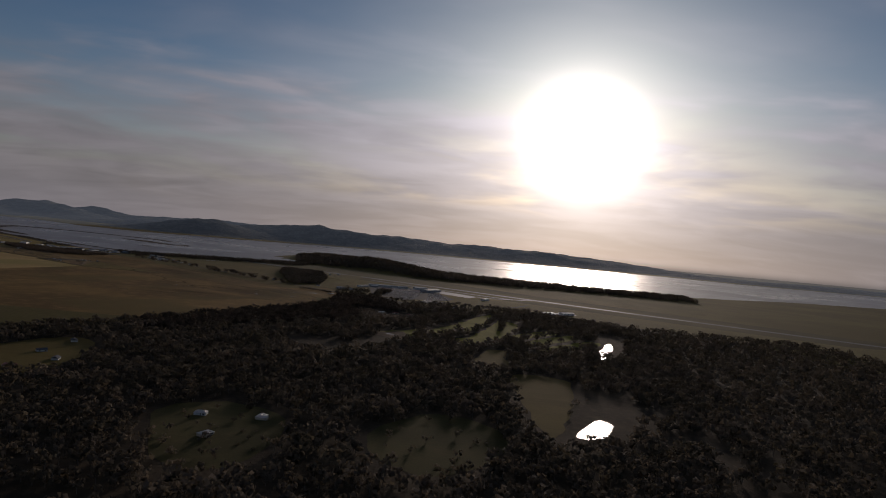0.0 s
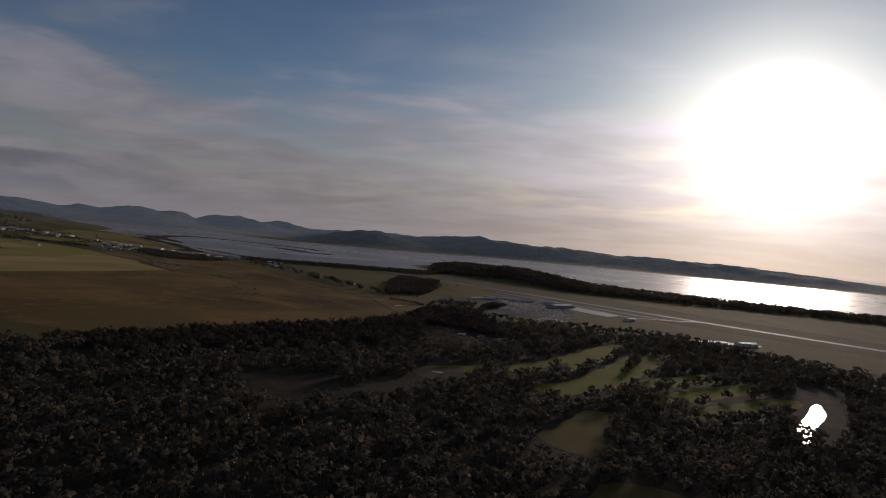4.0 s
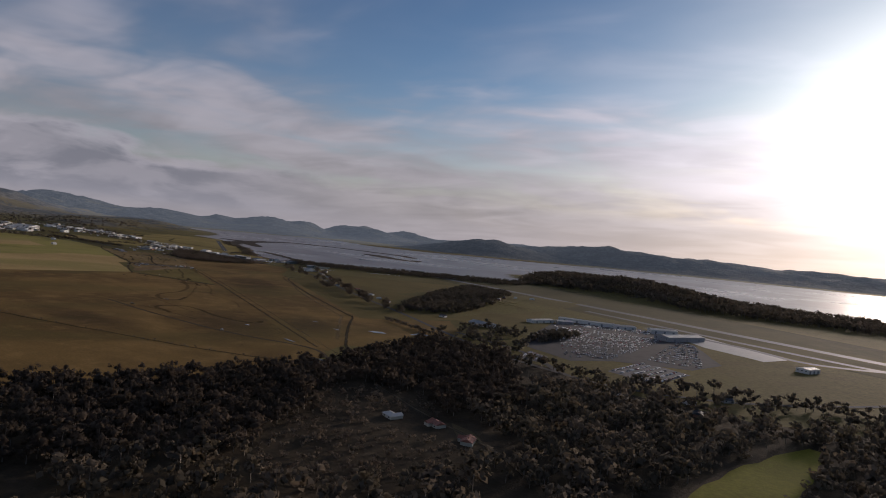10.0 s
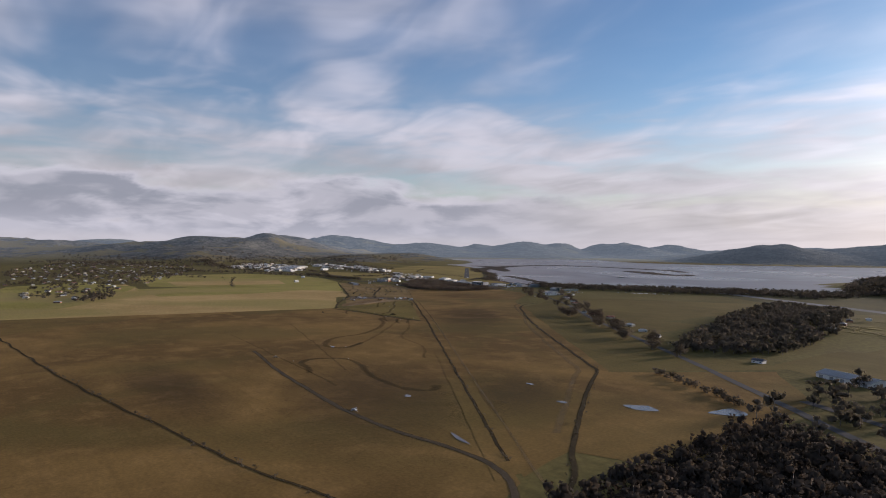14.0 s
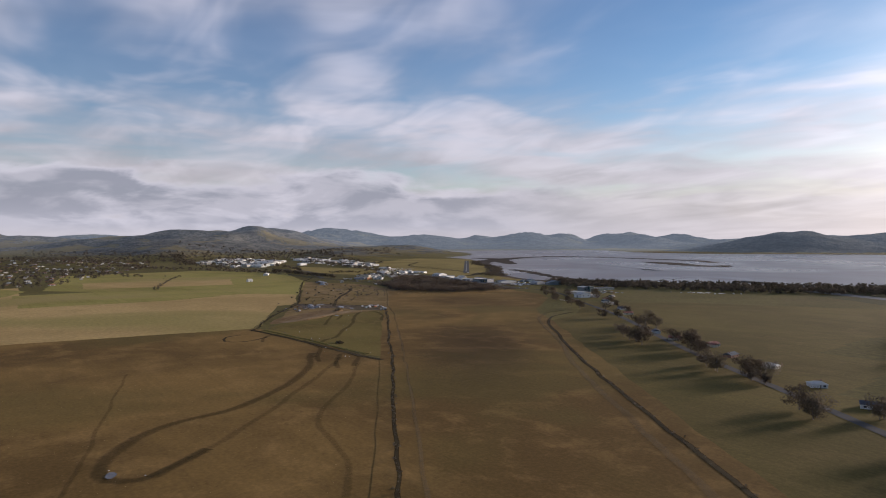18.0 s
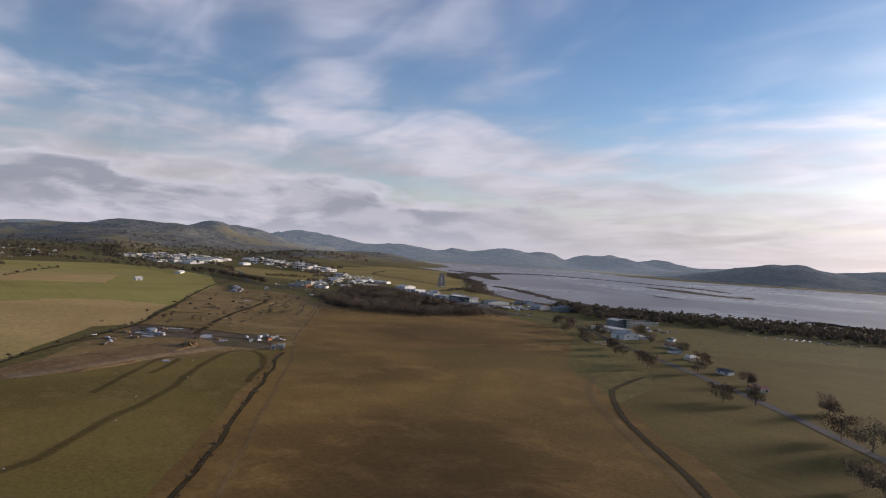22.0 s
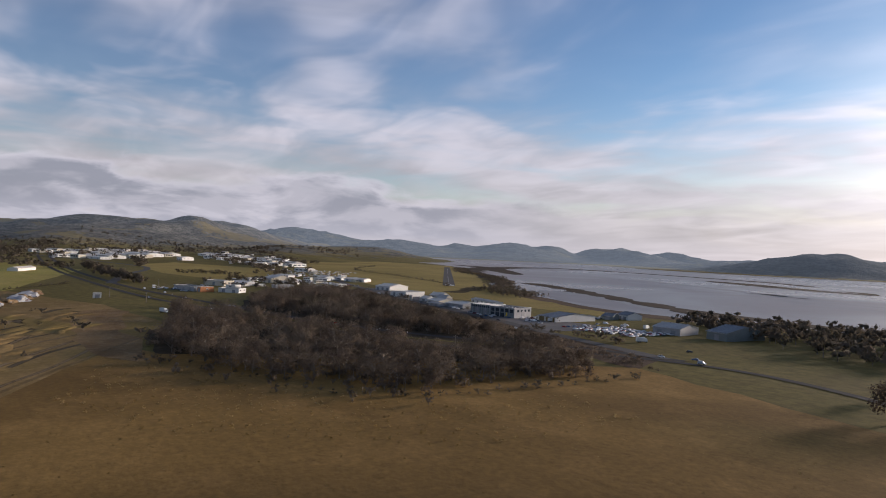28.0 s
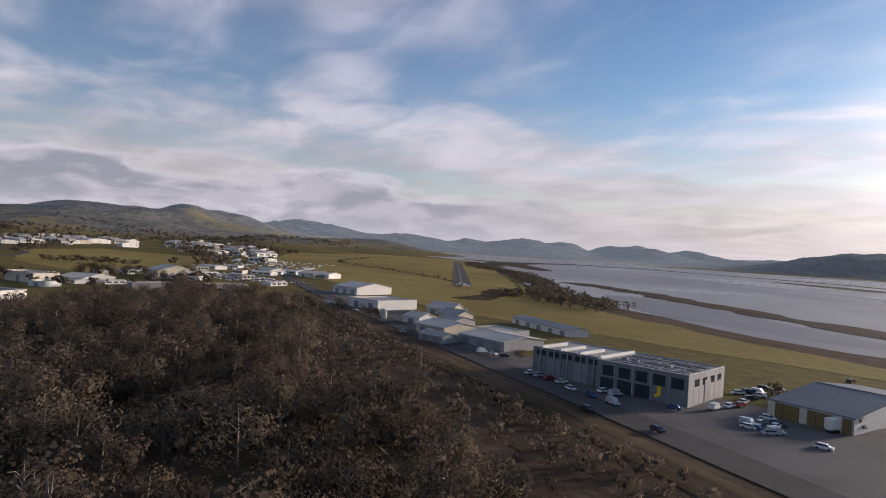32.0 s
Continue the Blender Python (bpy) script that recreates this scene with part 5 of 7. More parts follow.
near_scrub = spots[(spots[:, 0] > -545) & (spots[:, 1] > 752) & (np.random.default_rng(4).random(len(spots)) < 0.5)][:110]
rest = spots[[not any((near_scrub == q).all(1)) for q in spots]]
wood("scrub_wood", rest, SCRUB, 1.7, 3.4, M["leaf_brown"], "brown-green scrubby wood beside the highway", 13)
bare = scatter(scrub, 7.5, 0.5, glades, 9, 0.7)
wood("bare_trees", away(away(away(bare, UPPER[4:], 3.6), VERGE[2:], 4.0), LOWER[4:14], 3.4), BARE, 2.4, 3.4, M["leaf_brown"], "pale bare-limbed trees standing in the scrub", 14)
under = scatter(scrub, 1.9, 0.6, glades, 16, 0.7)
wood("low_scrub", away(away(away(under, UPPER[4:], 3.0), VERGE[2:], 3.2), LOWER[4:14], 2.8), BUSH, 0.6, 1.25, M["leaf_brown"], "brown undergrowth below scrub trees", 17, None, "scrub")
brush = scatter([(-436, 762), (-459, 767), (-489, 769), (-510, 774), (-541, 784), (-585, 800), (-588, 807), (-557, 799.4), (-514, 787), (-497, 783), (-470, 776), (-440, 770)], 1.25, 0.6, (), 10, 0.6)
wood("low_scrub", brush, BUSH, 0.35, 0.9, M["leaf_brown"], "low brown scrub and rough grass beside the street drain", 15, None, "scrub")
low = scatter([(-80, 436), (-80, 452), (-61, 454), (-51, 445), (-37, 431), (-31, 417), (-42, 395), (-55, 393), (-67, 410), (-67, 426)], 1.9, 0.6, [[(-62, 437), (-57, 429), (-38, 427), (-33, 434), (-46, 441)]], 18, 0.6)
wood("low_scrub", away(low, [(-74, 454), (-63, 448), (-55, 443), (-41, 436), (-29, 430)], 1.3), BUSH, 0.5, 1.3, M["leaf_brown"], "low brown scrub in a clearing", 19, None, "scrub")

glade_scrub = np.concatenate([scatter(poly, 5.0, 0.6, (), 25 + k, 0.5) for k, poly in enumerate(([(-10, 190), (-22, 160), (-6, 140), (14, 160), (10, 186)], [(-46, 172), (-66, 182), (-80, 168), (-60, 130), (-44, 140)], [(38, 205), (30, 182), (42, 225), (46, 258), (52, 240)]))])
wood("low_scrub", glade_scrub, BUSH, 0.6, 2.0, M["leaf_dark"], "dark bushes scattered over a clearing", 26, None, "scrub")

TUFT = [tree_shape(200 + s, 1.0, 0.9, 22, 0.22, 0.02, 3) for s in range(4)]
tufts = scatter([(-468, 698), (-452, 690), (-436, 696), (-420, 716), (-418, 738), (-430, 740), (-434, 722), (-448, 710), (-466, 704)], 0.95, 0.7, (), 21, 0.5)
wood("tussock_grass", tufts, TUFT, 0.10, 0.26, M["tuft"], "dry ochre tussocks in rough pasture beside scrub", 22, None, "grass")
fringe = scatter([(-505, 711), (-490, 707), (-470, 701), (-452, 706), (-437, 716), (-431, 724), (-438, 726), (-455, 716), (-475, 710), (-500, 716)], 1.5, 0.7, (), 23, 0.16)
wood("low_scrub", fringe, BUSH, 0.4, 1.3, M["leaf_brown"], "ragged brown bushes along the edge of scrub", 24, None, "scrub")

# ---- buildings ----
def part(name, bm, mat, parent, label=""):
    """One bmesh as one mesh object under a thing or a part."""
    me = bpy.data.meshes.new(name)
    bm.to_mesh(me)
    bm.free()
    me.materials.append(mat)
    ob = new(name, me)
    ob.parent = parent
    if label:
        ob["label"] = label
    return ob


def box(bm, lo, hi, bevel=0.0):
    """Adds a box between two corners."""
    out = bmesh.ops.create_cube(bm, size=1.0)["verts"]
    for v in out:
        v.co = Vector([lo[i] + (v.co[i] + 0.5) * (hi[i] - lo[i]) for i in range(3)])
    if bevel:
        es = list({e for v in out for e in v.link_edges})
        bmesh.ops.bevel(bm, geom=es, offset=bevel, segments=1, affect="EDGES")
    return bm


def boxes(*pairs, bevel=0.0):
    bm = bmesh.new()
    for lo, hi in pairs:
        box(bm, lo, hi, bevel)
    return bm


def prism(profile, x0, x1):
    """A profile in y and z, drawn out along x."""
    bm = bmesh.new()
    a = [bm.verts.new((x0, y, z)) for y, z in profile]
    b = [bm.verts.new((x1, y, z)) for y, z in profile]
    n = len(profile)
    bm.faces.new(a[::-1])
    bm.faces.new(b)
    for i in range(n):
        bm.faces.new((a[i], a[(i + 1) % n], b[(i + 1) % n], b[i]))
    bmesh.ops.recalc_face_normals(bm, faces=bm.faces)
    return bm


def thing(name, label, category, m, group=""):
    ob = tagged(new(name), label, category, group)
    ob.matrix_world = m
    return ob


def shed(name, label, x, y, turn, long, deep, tall, roof, wall, cover, doors=2, windows=3, pitch=0.12, category="shed", group="", strips=0):
    """An industrial building: front along x from the origin, depth along y."""
    top = thing(name, label, category, pose(x, y, 0, 0, 0, turn), group)
    t = 0.08
    rise = deep * pitch
    part("wall", boxes(((0, 0, -0.05), (long, t, tall))), wall, top)
    part("wall", boxes(((0, deep - t, -0.05), (long, deep, tall))), wall, top)
    for x0 in (0, long - t):
        if roof == "gable":
            part("wall", prism([(t, -0.05), (deep - t, -0.05), (deep - t, tall), (deep / 2, tall + rise - 0.02), (t, tall)], x0, x0 + t), wall, top)
        else:
            part("wall", boxes(((x0, t, -0.05), (x0 + t, deep - t, tall))), wall, top)
    o = 0.14
    if roof == "gable":
        for s in (0, 1):
            e, r = (-o, deep / 2) if s == 0 else (deep + o, deep / 2)
            part("roof", prism([(e, tall - o * 0.24), (r, tall + rise), (r, tall + rise + 0.07), (e, tall + 0.07 - o * 0.24)], -o, long + o), cover, top)
        part("ridge_cap", boxes(((-o, deep / 2 - 0.14, tall + rise + 0.03), (long + o, deep / 2 + 0.14, tall + rise + 0.10))), cover, top)
    else:
        part("roof", prism([(t, tall - 0.25), (deep - t, tall - 0.15), (deep - t, tall - 0.10), (t, tall - 0.20)], t, long - t), cover, top)
        part("parapet", boxes(((-0.03, -0.03, tall), (long + 0.03, 0.12, tall + 0.06)), ((-0.03, deep - 0.12, tall), (long + 0.03, deep + 0.03, tall + 0.06)), ((-0.03, 0.12, tall), (0.12, deep - 0.12, tall + 0.06)), ((long - 0.12, 0.12, tall), (long + 0.03, deep - 0.12, tall + 0.06))), M["pale_sheet"], top, "pale parapet capping")
    part("gutter", boxes(((-o, -o - 0.07, tall - 0.10), (long + o, -o, tall - 0.03))), M["steel"], top)
    for k in range(doors):
        cx = long * (k + 0.5) / max(doors, 1)
        w, h = min(0.55, long / (doors * 2.6)), min(tall * 0.72, 1.3)
        part("roller_door", boxes(((cx - w, -0.03, 0), (cx + w, 0.02, h)), bevel=0.008), M["door"], top)
    for k in range(windows):
        cy = deep * (k + 0.5) / windows
        for x0 in (-0.025, long - 0.015):
            window = part("window", boxes(((x0, cy - 0.34, tall * 0.45), (x0 + 0.04, cy + 0.34, tall * 0.72))), M["white_wall"], top)
            part("pane", boxes(((x0 - 0.012 if x0 < 0 else x0 + 0.042, cy - 0.3, tall * 0.48), (x0 + 0.0 if x0 < 0 else x0 + 0.052, cy + 0.3, tall * 0.69))), M["glass"], window)
    for k in range(strips):
        cx = long * (k + 0.5) / strips
        part("skylight", prism([(0.3, tall + rise * 0.1 + 0.06), (deep / 2 - 0.3, tall + rise * 0.95 + 0.05), (deep / 2 - 0.3, tall + rise * 0.95 + 0.10), (0.3, tall + rise * 0.1 + 0.12)], cx - 0.22, cx + 0.22), M["white_wall"], top, "pale skylight strip")
    return top


def house_model(wall, cover, long, deep, tall, hip, wing, plainer=False):
    """A bungalow at the origin, built once and copied."""
    top = new("house")
    part("wall", boxes(((-long / 2, -deep / 2, -0.05), (long / 2, deep / 2, tall)), *([((-long / 2 + 0.2, -deep / 2 - 0.9, -0.05), (0.0, -deep / 2, tall))] if wing else [])), wall, top)
    o, rise = 0.14, deep * 0.24
    bm = bmesh.new()
    run = deep * 0.5 if hip else -0.0
    base = [bm.verts.new(c) for c in ((-long / 2 - o, -deep / 2 - o, tall), (long / 2 + o, -deep / 2 - o, tall), (long / 2 + o, deep / 2 + o, tall), (-long / 2 - o, deep / 2 + o, tall))]
    ridge = [bm.verts.new((-long / 2 - o + run, 0, tall + rise)), bm.verts.new((long / 2 + o - run, 0, tall + rise))]
    for f in ((0, 1, 5, 4), (2, 3, 4, 5), (1, 2, 5), (3, 0, 4), (3, 2, 1, 0)):
        bm.faces.new([(base + ridge)[i] for i in f])
    part("roof", bm, cover, top)
    if wing:
        part("wing_roof", wing_roof(long, deep, tall, rise), cover, top)
    if plainer:
        part("window", boxes(((-long * 0.3, -deep / 2 - 0.025, tall * 0.35), (long * 0.3, -deep / 2 + 0.01, tall * 0.8))), M["glass"], top)
        return top
    part("chimney", boxes(((long * 0.22, 0.1, tall), (long * 0.22 + 0.16, 0.26, tall + rise + 0.22)), bevel=0.01), M["brick_wall"], top)
    for x in (-long * 0.3, long * 0.28):
        part("window", boxes(((x - 0.22, deep / 2 - 0.01, tall * 0.35), (x + 0.22, deep / 2 + 0.025, tall * 0.8))), M["glass"], top)
    x = long * 0.3
    part("window", boxes(((x - 0.24, -deep / 2 - 0.025, tall * 0.35), (x + 0.24, -deep / 2 + 0.01, tall * 0.8))), M["glass"], top)
    part("door", boxes(((0.1, -deep / 2 - 0.03, 0), (0.34, -deep / 2 + 0.01, tall * 0.82))), M["timber"], top)
    return top


def wing_roof(long, deep, tall, rise):
    bm = prism([(-long / 2 + 0.08, tall + 0.004), (0.12, tall + 0.004), (-long / 4 + 0.1, tall + rise * 0.8)], 0, deep / 2 + 1.0)
    for v in bm.verts:
        v.co = Vector((v.co.y, -v.co.x, v.co.z))
    bmesh.ops.recalc_face_normals(bm, faces=bm.faces)
    return bm


HOUSES = []
for wall, cover, words in (("white_wall", "pale_sheet", "white house under a pale metal roof"), ("cream_wall", "rust_sheet", "cream house under a red metal roof"), ("brick_wall", "grey_sheet", "brown brick house under a grey roof"),
                           ("white_wall", "dark_sheet", "white weatherboard house under a charcoal roof"), ("cream_wall", "pale_sheet", "cream house with a pale roof and wing"), ("brick_wall", "dark_sheet", "brick bungalow under a dark hip roof")):
    k = len(HOUSES)
    model = house_model(M[wall], M[cover], 3.2 + 0.3 * (k % 3), 2.2 + 0.15 * (k % 2), 0.75, k % 2 == 0, k in (1, 4))
    tagged(model, words + " among gardens", "house", "houses of the district")
    HOUSES.append(model)
for k in range(6):
    model = house_model(M[("white_wall", "cream_wall", "brick_wall", "white_wall", "cream_wall", "brick_wall")[k]], M[("pale_sheet", "rust_sheet", "grey_sheet", "dark_sheet", "pale_sheet", "dark_sheet")[k]], 3.2 + 0.3 * (k % 3), 2.2 + 0.15 * (k % 2), 0.75, k % 2 == 0, False, True)
    tagged(model, ("white house under a pale roof far off", "cream house under a red roof far off", "brick house under a grey roof far off", "white house under a charcoal roof far off", "cream house under a pale roof far off", "brick house under a dark roof far off")[k], "house", "houses of the town")
    HOUSES.append(model)
used_house = set()


def put_house(kind, x, y, turn, z=0.0):
    m = pose(x, y, z, 0, 0, turn)
    kind = kind + 6 if x < -560 else kind
    if kind not in used_house:
        used_house.add(kind)
        HOUSES[kind].matrix_world = m
        return HOUSES[kind]
    return copy_thing(HOUSES[kind], m)


# the large workshop beside the street, in two joined blocks
def workshop():
    top = thing("workshop", "large blue-grey workshop with pale roof ribs and dark glass", "workshop", pose(-495.3, 795.7, 0, 0, 0, 188.5))
    # x runs along the street front, y away from the building into the yard
    L, W, h, M1 = 15.2, 7.4, 2.55, 7.9
    part("front_wall", boxes(((0, -0.08, -0.05), (M1, 0, h))), M["teal_wall"], top)
    part("end_wall", boxes(((0, -W, -0.05), (0.1, -0.08, h))), M["grey_wall"], top, "pale grey concrete end wall")
    part("back_wall", boxes(((0.1, -W, -0.05), (L, -W + 0.1, h))), M["grey_wall"], top)
    part("end_wall", boxes(((L - 0.1, -W + 0.1, -0.05), (L, -0.9, h))), M["teal_wall"], top)
    part("recessed_wall", boxes(((M1, -0.9, -0.05), (L - 0.1, -0.8, h))), M["teal_wall"], top)
    part("return_wall", boxes(((M1 - 0.08, -0.8, -0.05), (M1, -0.08, h))), M["teal_wall"], top)
    part("roof", boxes(((0.1, -W + 0.1, h - 0.16), (M1 - 0.08, -0.08, h - 0.10))), M["grey_sheet"], top, "pale grey metal roof")
    part("roof", boxes(((M1 - 0.08, -W + 0.1, h - 0.16), (L - 0.1, -0.9, h - 0.10))), M["grey_sheet"], top, "pale grey metal roof")
    part("parapet", boxes(((0, -0.1, h), (M1, 0.02, h + 0.05))), M["white_wall"], top, "white edge flashing")
    part("parapet", boxes(((-0.02, -W, h), (0.12, -0.1, h + 0.05))), M["white_wall"], top, "white edge flashing")
    for x in (M1 + 0.1, 10.0, 12.0, 14.0):
        part("roof_rib", boxes(((x, -W + (0.4 if x < 10 else 2.4), h - 0.1), (x + 0.2, -0.7, h + 0.18)), bevel=0.02), M["white_wall"], top, "raised white roof rib")
    for k in range(6):
        y = -W + 0.9 + 1.05 * k
        part("roof_seam", boxes(((0.4, y, h - 0.1), (M1 - 0.5, y + 0.09, h - 0.04))), M["dark_sheet"], top, "dark roof seam")
    for k in range(6):
        for r in range(3):
            if (k * 3 + r) % 5 != 4:
                part("roof_panel", boxes(((0.6 + 1.15 * k, -W + 0.7 + 2.15 * r, h - 0.096), (1.55 + 1.15 * k, -W + 2.3 + 2.15 * r, h - 0.03)), bevel=0.01), M["dark_sheet"], top, "dark glossy roof panel")
    for k in range(5):
        part("window", boxes(((0.35 + 1.5 * k, 0.0, 1.35), (1.35 + 1.5 * k, 0.03, 2.2))), M["glass"], top)
        part("window", boxes(((M1 + 0.25 + 1.38 * k, -0.79, 1.85), (M1 + 1.3 + 1.38 * k, -0.76, 2.3))), M["glass"], top)
    for k in range(3):
        part("shopfront", boxes(((3.1 + 1.55 * k, 0.0, 0.1), (4.4 + 1.55 * k, 0.03, 1.15))), M["glass"], top, "dark shopfront glass")
    for k in range(4):
        part("end_window", boxes(((-0.03, -W + 0.7 + 1.55 * k, 1.55), (0.0, -W + 1.5 + 1.55 * k, 2.1))), M["glass"], top)
    for k in range(5):
        part("roof_vent", boxes(((1.2 + 1.3 * k, -2.2 - 0.5 * (k % 3), h - 0.1), (1.4 + 1.3 * k, -2.0 - 0.5 * (k % 3), h + 0.12)), bevel=0.02), M["steel"], top)
    for x in (8.6, 9.9, 11.3, 12.7, 14.2):
        part("column", boxes(((x, -0.8, 0), (x + 0.1, -0.7, h - 0.1))), M["steel"], top)
    for x in (9.2, 12.0):
        part("roller_door", boxes(((x, -0.79, 0), (x + 1.5, -0.75, 1.7)), bevel=0.01), M["door"], top)
    for x in (1.5, 3.0, 4.6, 6.2):
        part("downpipe", boxes(((x, 0.0, 0), (x + 0.06, 0.05, h))), M["grey_wall"], top)
    for k in range(6):
        part("wall_joint", boxes(((-0.012, -W + 1.05 * (k + 1), 0.0), (0.0, -W + 1.05 * (k + 1) + 0.03, h))), M["grey_wall"], top)
    part("end_door", boxes(((-0.04, -4.4, 0), (0.0, -3.2, 1.9))), M["door"], top)
    part("wall_sign", boxes(((2.15, 0.04, 0.55), (2.45, 0.10, 1.3)), ((2.38, 0.04, 0.42), (2.66, 0.10, 0.66))), M["sign_yellow"], top, "yellow hanging sign")


workshop()
shed("warehouse", "long low white shed with a blue-grey roof", -491.2, 800.2, -3, 5.8, 14.5, 1.25, "gable", M["white_wall"], M["blue_sheet"], 3, 0, 0.05, "warehouse")
ochre = thing("front_screen", "ochre timber screen before a low shed", "screen", pose(-491.3, 800.0, 0, 0, 0, -3))
for k in range(10):
    part("panel", boxes(((0.05 + 0.58 * k, -0.06, 0), (0.60 + 0.58 * k, 0.0, 1.15)), bevel=0.008), M["cream_wall"] if k % 4 == 0 else M["ochre"], ochre)
shed("white_warehouse", "tall white shed with a bright front wall", -567.0, 806.4, 10, 7.5, 9.4, 1.7, "flat", M["white_wall"], M["grey_sheet"], 2, 0, 0.1, "warehouse")
shed("white_warehouse", "pale ribbed shed behind the white shed", -595.0, 818.0, 14, 7.5, 11.0, 1.6, "gable", M["white_wall"], M["pale_sheet"], 3, 0, 0.08, "warehouse")
shed("grey_warehouse", "pale grey gabled shed by the street", -537.2, 799.8, 4, 5.6, 6.0, 1.15, "gable", M["cream_wall"], M["pale_sheet"], 2, 0, 0.08, "warehouse")
shed("grey_warehouse", "wide grey gabled shed with dark doors", -527.6, 799.4, 2, 7.6, 6.6, 1.15, "gable", M["grey_wall"], M["pale_sheet"], 3, 0, 0.06, "warehouse")
shed("low_shed", "low dark shed at the street edge", -531.0, 795.8, 4, 4.4, 2.6, 0.85, "gable", M["grey_wall"], M["grey_sheet"], 2, 0, 0.12, "shed")
shed("low_shed", "flat pale shed behind the street sheds", -533.0, 806.6, 6, 6.0, 4.0, 1.0, "flat", M["grey_wall"], M["pale_sheet"], 1, 0)
shed("low_shed", "narrow grey store between sheds", -541.0, 806.0, 8, 3.6, 4.4, 1.1, "gable", M["grey_wall"], M["grey_sheet"], 1, 0, 0.1)
shed("low_shed", "small pale shed with roller doors", -546.0, 803.6, 10, 3.4, 3.6, 1.0, "gable", M["white_wall"], M["pale_sheet"], 1, 0, 0.16, "shed")
shed("low_shed", "cream shed under a rounded pale roof", -556.6, 815.8, 10, 5.6, 4.0, 1.0, "gable", M["cream_wall"], M["pale_sheet"], 2, 0, 0.25, "shed")
shed("low_shed", "small cream shed among yards", -549.0, 812.6, 6, 4.4, 3.4, 1.0, "gable", M["cream_wall"], M["grey_sheet"], 1, 0, 0.2, "shed")
shed("long_shed", "long pale shed beside the aerodrome", -541.4, 821.6, -13, 15.0, 3.4, 0.95, "gable", M["white_wall"], M["grey_sheet"], 5, 0, 0.1, "shed")
shed("far_shed", "white shed beyond the scrub", -664.0, 828.0, 12, 6.0, 6.0, 1.2, "gable", M["white_wall"], M["pale_sheet"], 2, 0, 0.1)
shed("far_shed", "wide white shed in an industrial yard", -650.0, 835.0, 30, 11.0, 7.0, 1.3, "gable", M["white_wall"], M["pale_sheet"], 3, 0, 0.07)
shed("hangar_shed", "cream barn with a broad pitched roof", -636.8, 788.4, 8, 7.4, 9.6, 1.9, "gable", M["cream_wall"], M["pale_sheet"], 2, 4, 0.13, "barn")
shed("office", "flat cream office with a lit end wall", -619.0, 758.6, 25, 10.0, 5.0, 1.9, "flat", M["cream_wall"], M["grey_sheet"], 1, 3)
shed("low_shed", "white store beside offices", -604.6, 761.6, 35, 3.8, 3.6, 1.0, "flat", M["white_wall"], M["grey_sheet"], 1, 0)
shed("low_shed", "broad low shed with a pale roof", -616.0, 767.0, 40, 6.5, 9.0, 1.0, "gable", M["grey_wall"], M["pale_sheet"], 2, 0, 0.08)
shed("low_shed", "row of lock-up stores with a pale roof", -601.6, 777.4, 2, 3.4, 7.4, 1.3, "flat", M["grey_wall"], M["pale_sheet"], 1, 0)
shed("low_shed", "long row of grey stores behind scrub", -603.0, 790.0, 4, 3.6, 10.5, 1.1, "flat", M["grey_wall"], M["pale_sheet"], 1, 0)
shed("shop", "dark store with an orange front", -597.0, 742.0, 13, 12.0, 5.0, 1.4, "flat", M["grey_wall"], M["dark_sheet"], 3, 2, 0.1, "shop")
shed("shop", "orange end block of a store", -584.0, 745.4, 13, 1.8, 4.6, 1.6, "flat", M["orange_wall"], M["grey_sheet"], 1, 1, 0.2, "shop")
shed("shop", "flat white store beside the highway", -583.0, 751.6, 40, 7.0, 4.6, 1.4, "flat", M["white_wall"], M["blue_sheet"], 2, 2, 0.1, "shop")
shed("grey_warehouse", "pale grey shed with a blank side wall", -463.6, 807.8, 2, 6.6, 8.0, 1.5, "gable", M["grey_wall"], M["grey_sheet"], 2, 0, 0.1, "warehouse")
shed("blue_shed", "long blue-grey shed among trees", -452.6, 811.0, -10, 5.0, 12.4, 1.7, "gable", M["teal_wall"], M["blue_sheet"], 1, 0, 0.1)
shed("blue_shed", "small blue shed in a vehicle yard", -487.6, 821.0, 12, 3.0, 4.2, 1.0, "gable", M["teal_wall"], M["blue_sheet"], 1, 0, 0.15)
shed("blue_shed", "pale workshop behind parked vehicles", -487.0, 827.0, -14, 4.0, 5.0, 1.3, "gable", M["white_wall"], M["blue_sheet"], 2, 0, 0.15)
shed("school_hall", "blue-green hall under a pale roof", -401.0, 785.4, -8, 5.6, 7.0, 2.6, "gable", M["teal_wall"], M["pale_sheet"], 1, 3, 0.06, "hall")
shed("school_wing", "long dark-blue wing with a pale eave", -402.0, 793.4, -3, 7.0, 18.0, 1.5, "flat", M["deep_teal"], M["dark_sheet"], 2, 8, 0.06, "hall")
shed("school_block", "low flat-roofed school block", -394.6, 767.6, -2, 12.5, 8.0, 1.2, "flat", M["cream_wall"], M["pale_sheet"], 2, 3, 0.06, "school")
shed("gymnasium", "pale blue-grey gymnasium with a low gable", -374.0, 752.0, -8, 5.6, 6.6, 1.8, "gable", M["white_wall"], M["grey_sheet"], 1, 2, 0.12, "hall")
shed("gymnasium_annex", "flat pale annex beside the gymnasium", -373.0, 759.6, -8, 6.4, 4.6, 1.1, "flat", M["grey_wall"], M["pale_sheet"], 1, 2, 0.12, "hall")
shed("depot", "long grey-roofed depot beside the woods", -121.0, 591.8, -18, 15.0, 6.4, 1.2, "gable", M["white_wall"], M["grey_sheet"], 5, 3, 0.12, "depot")
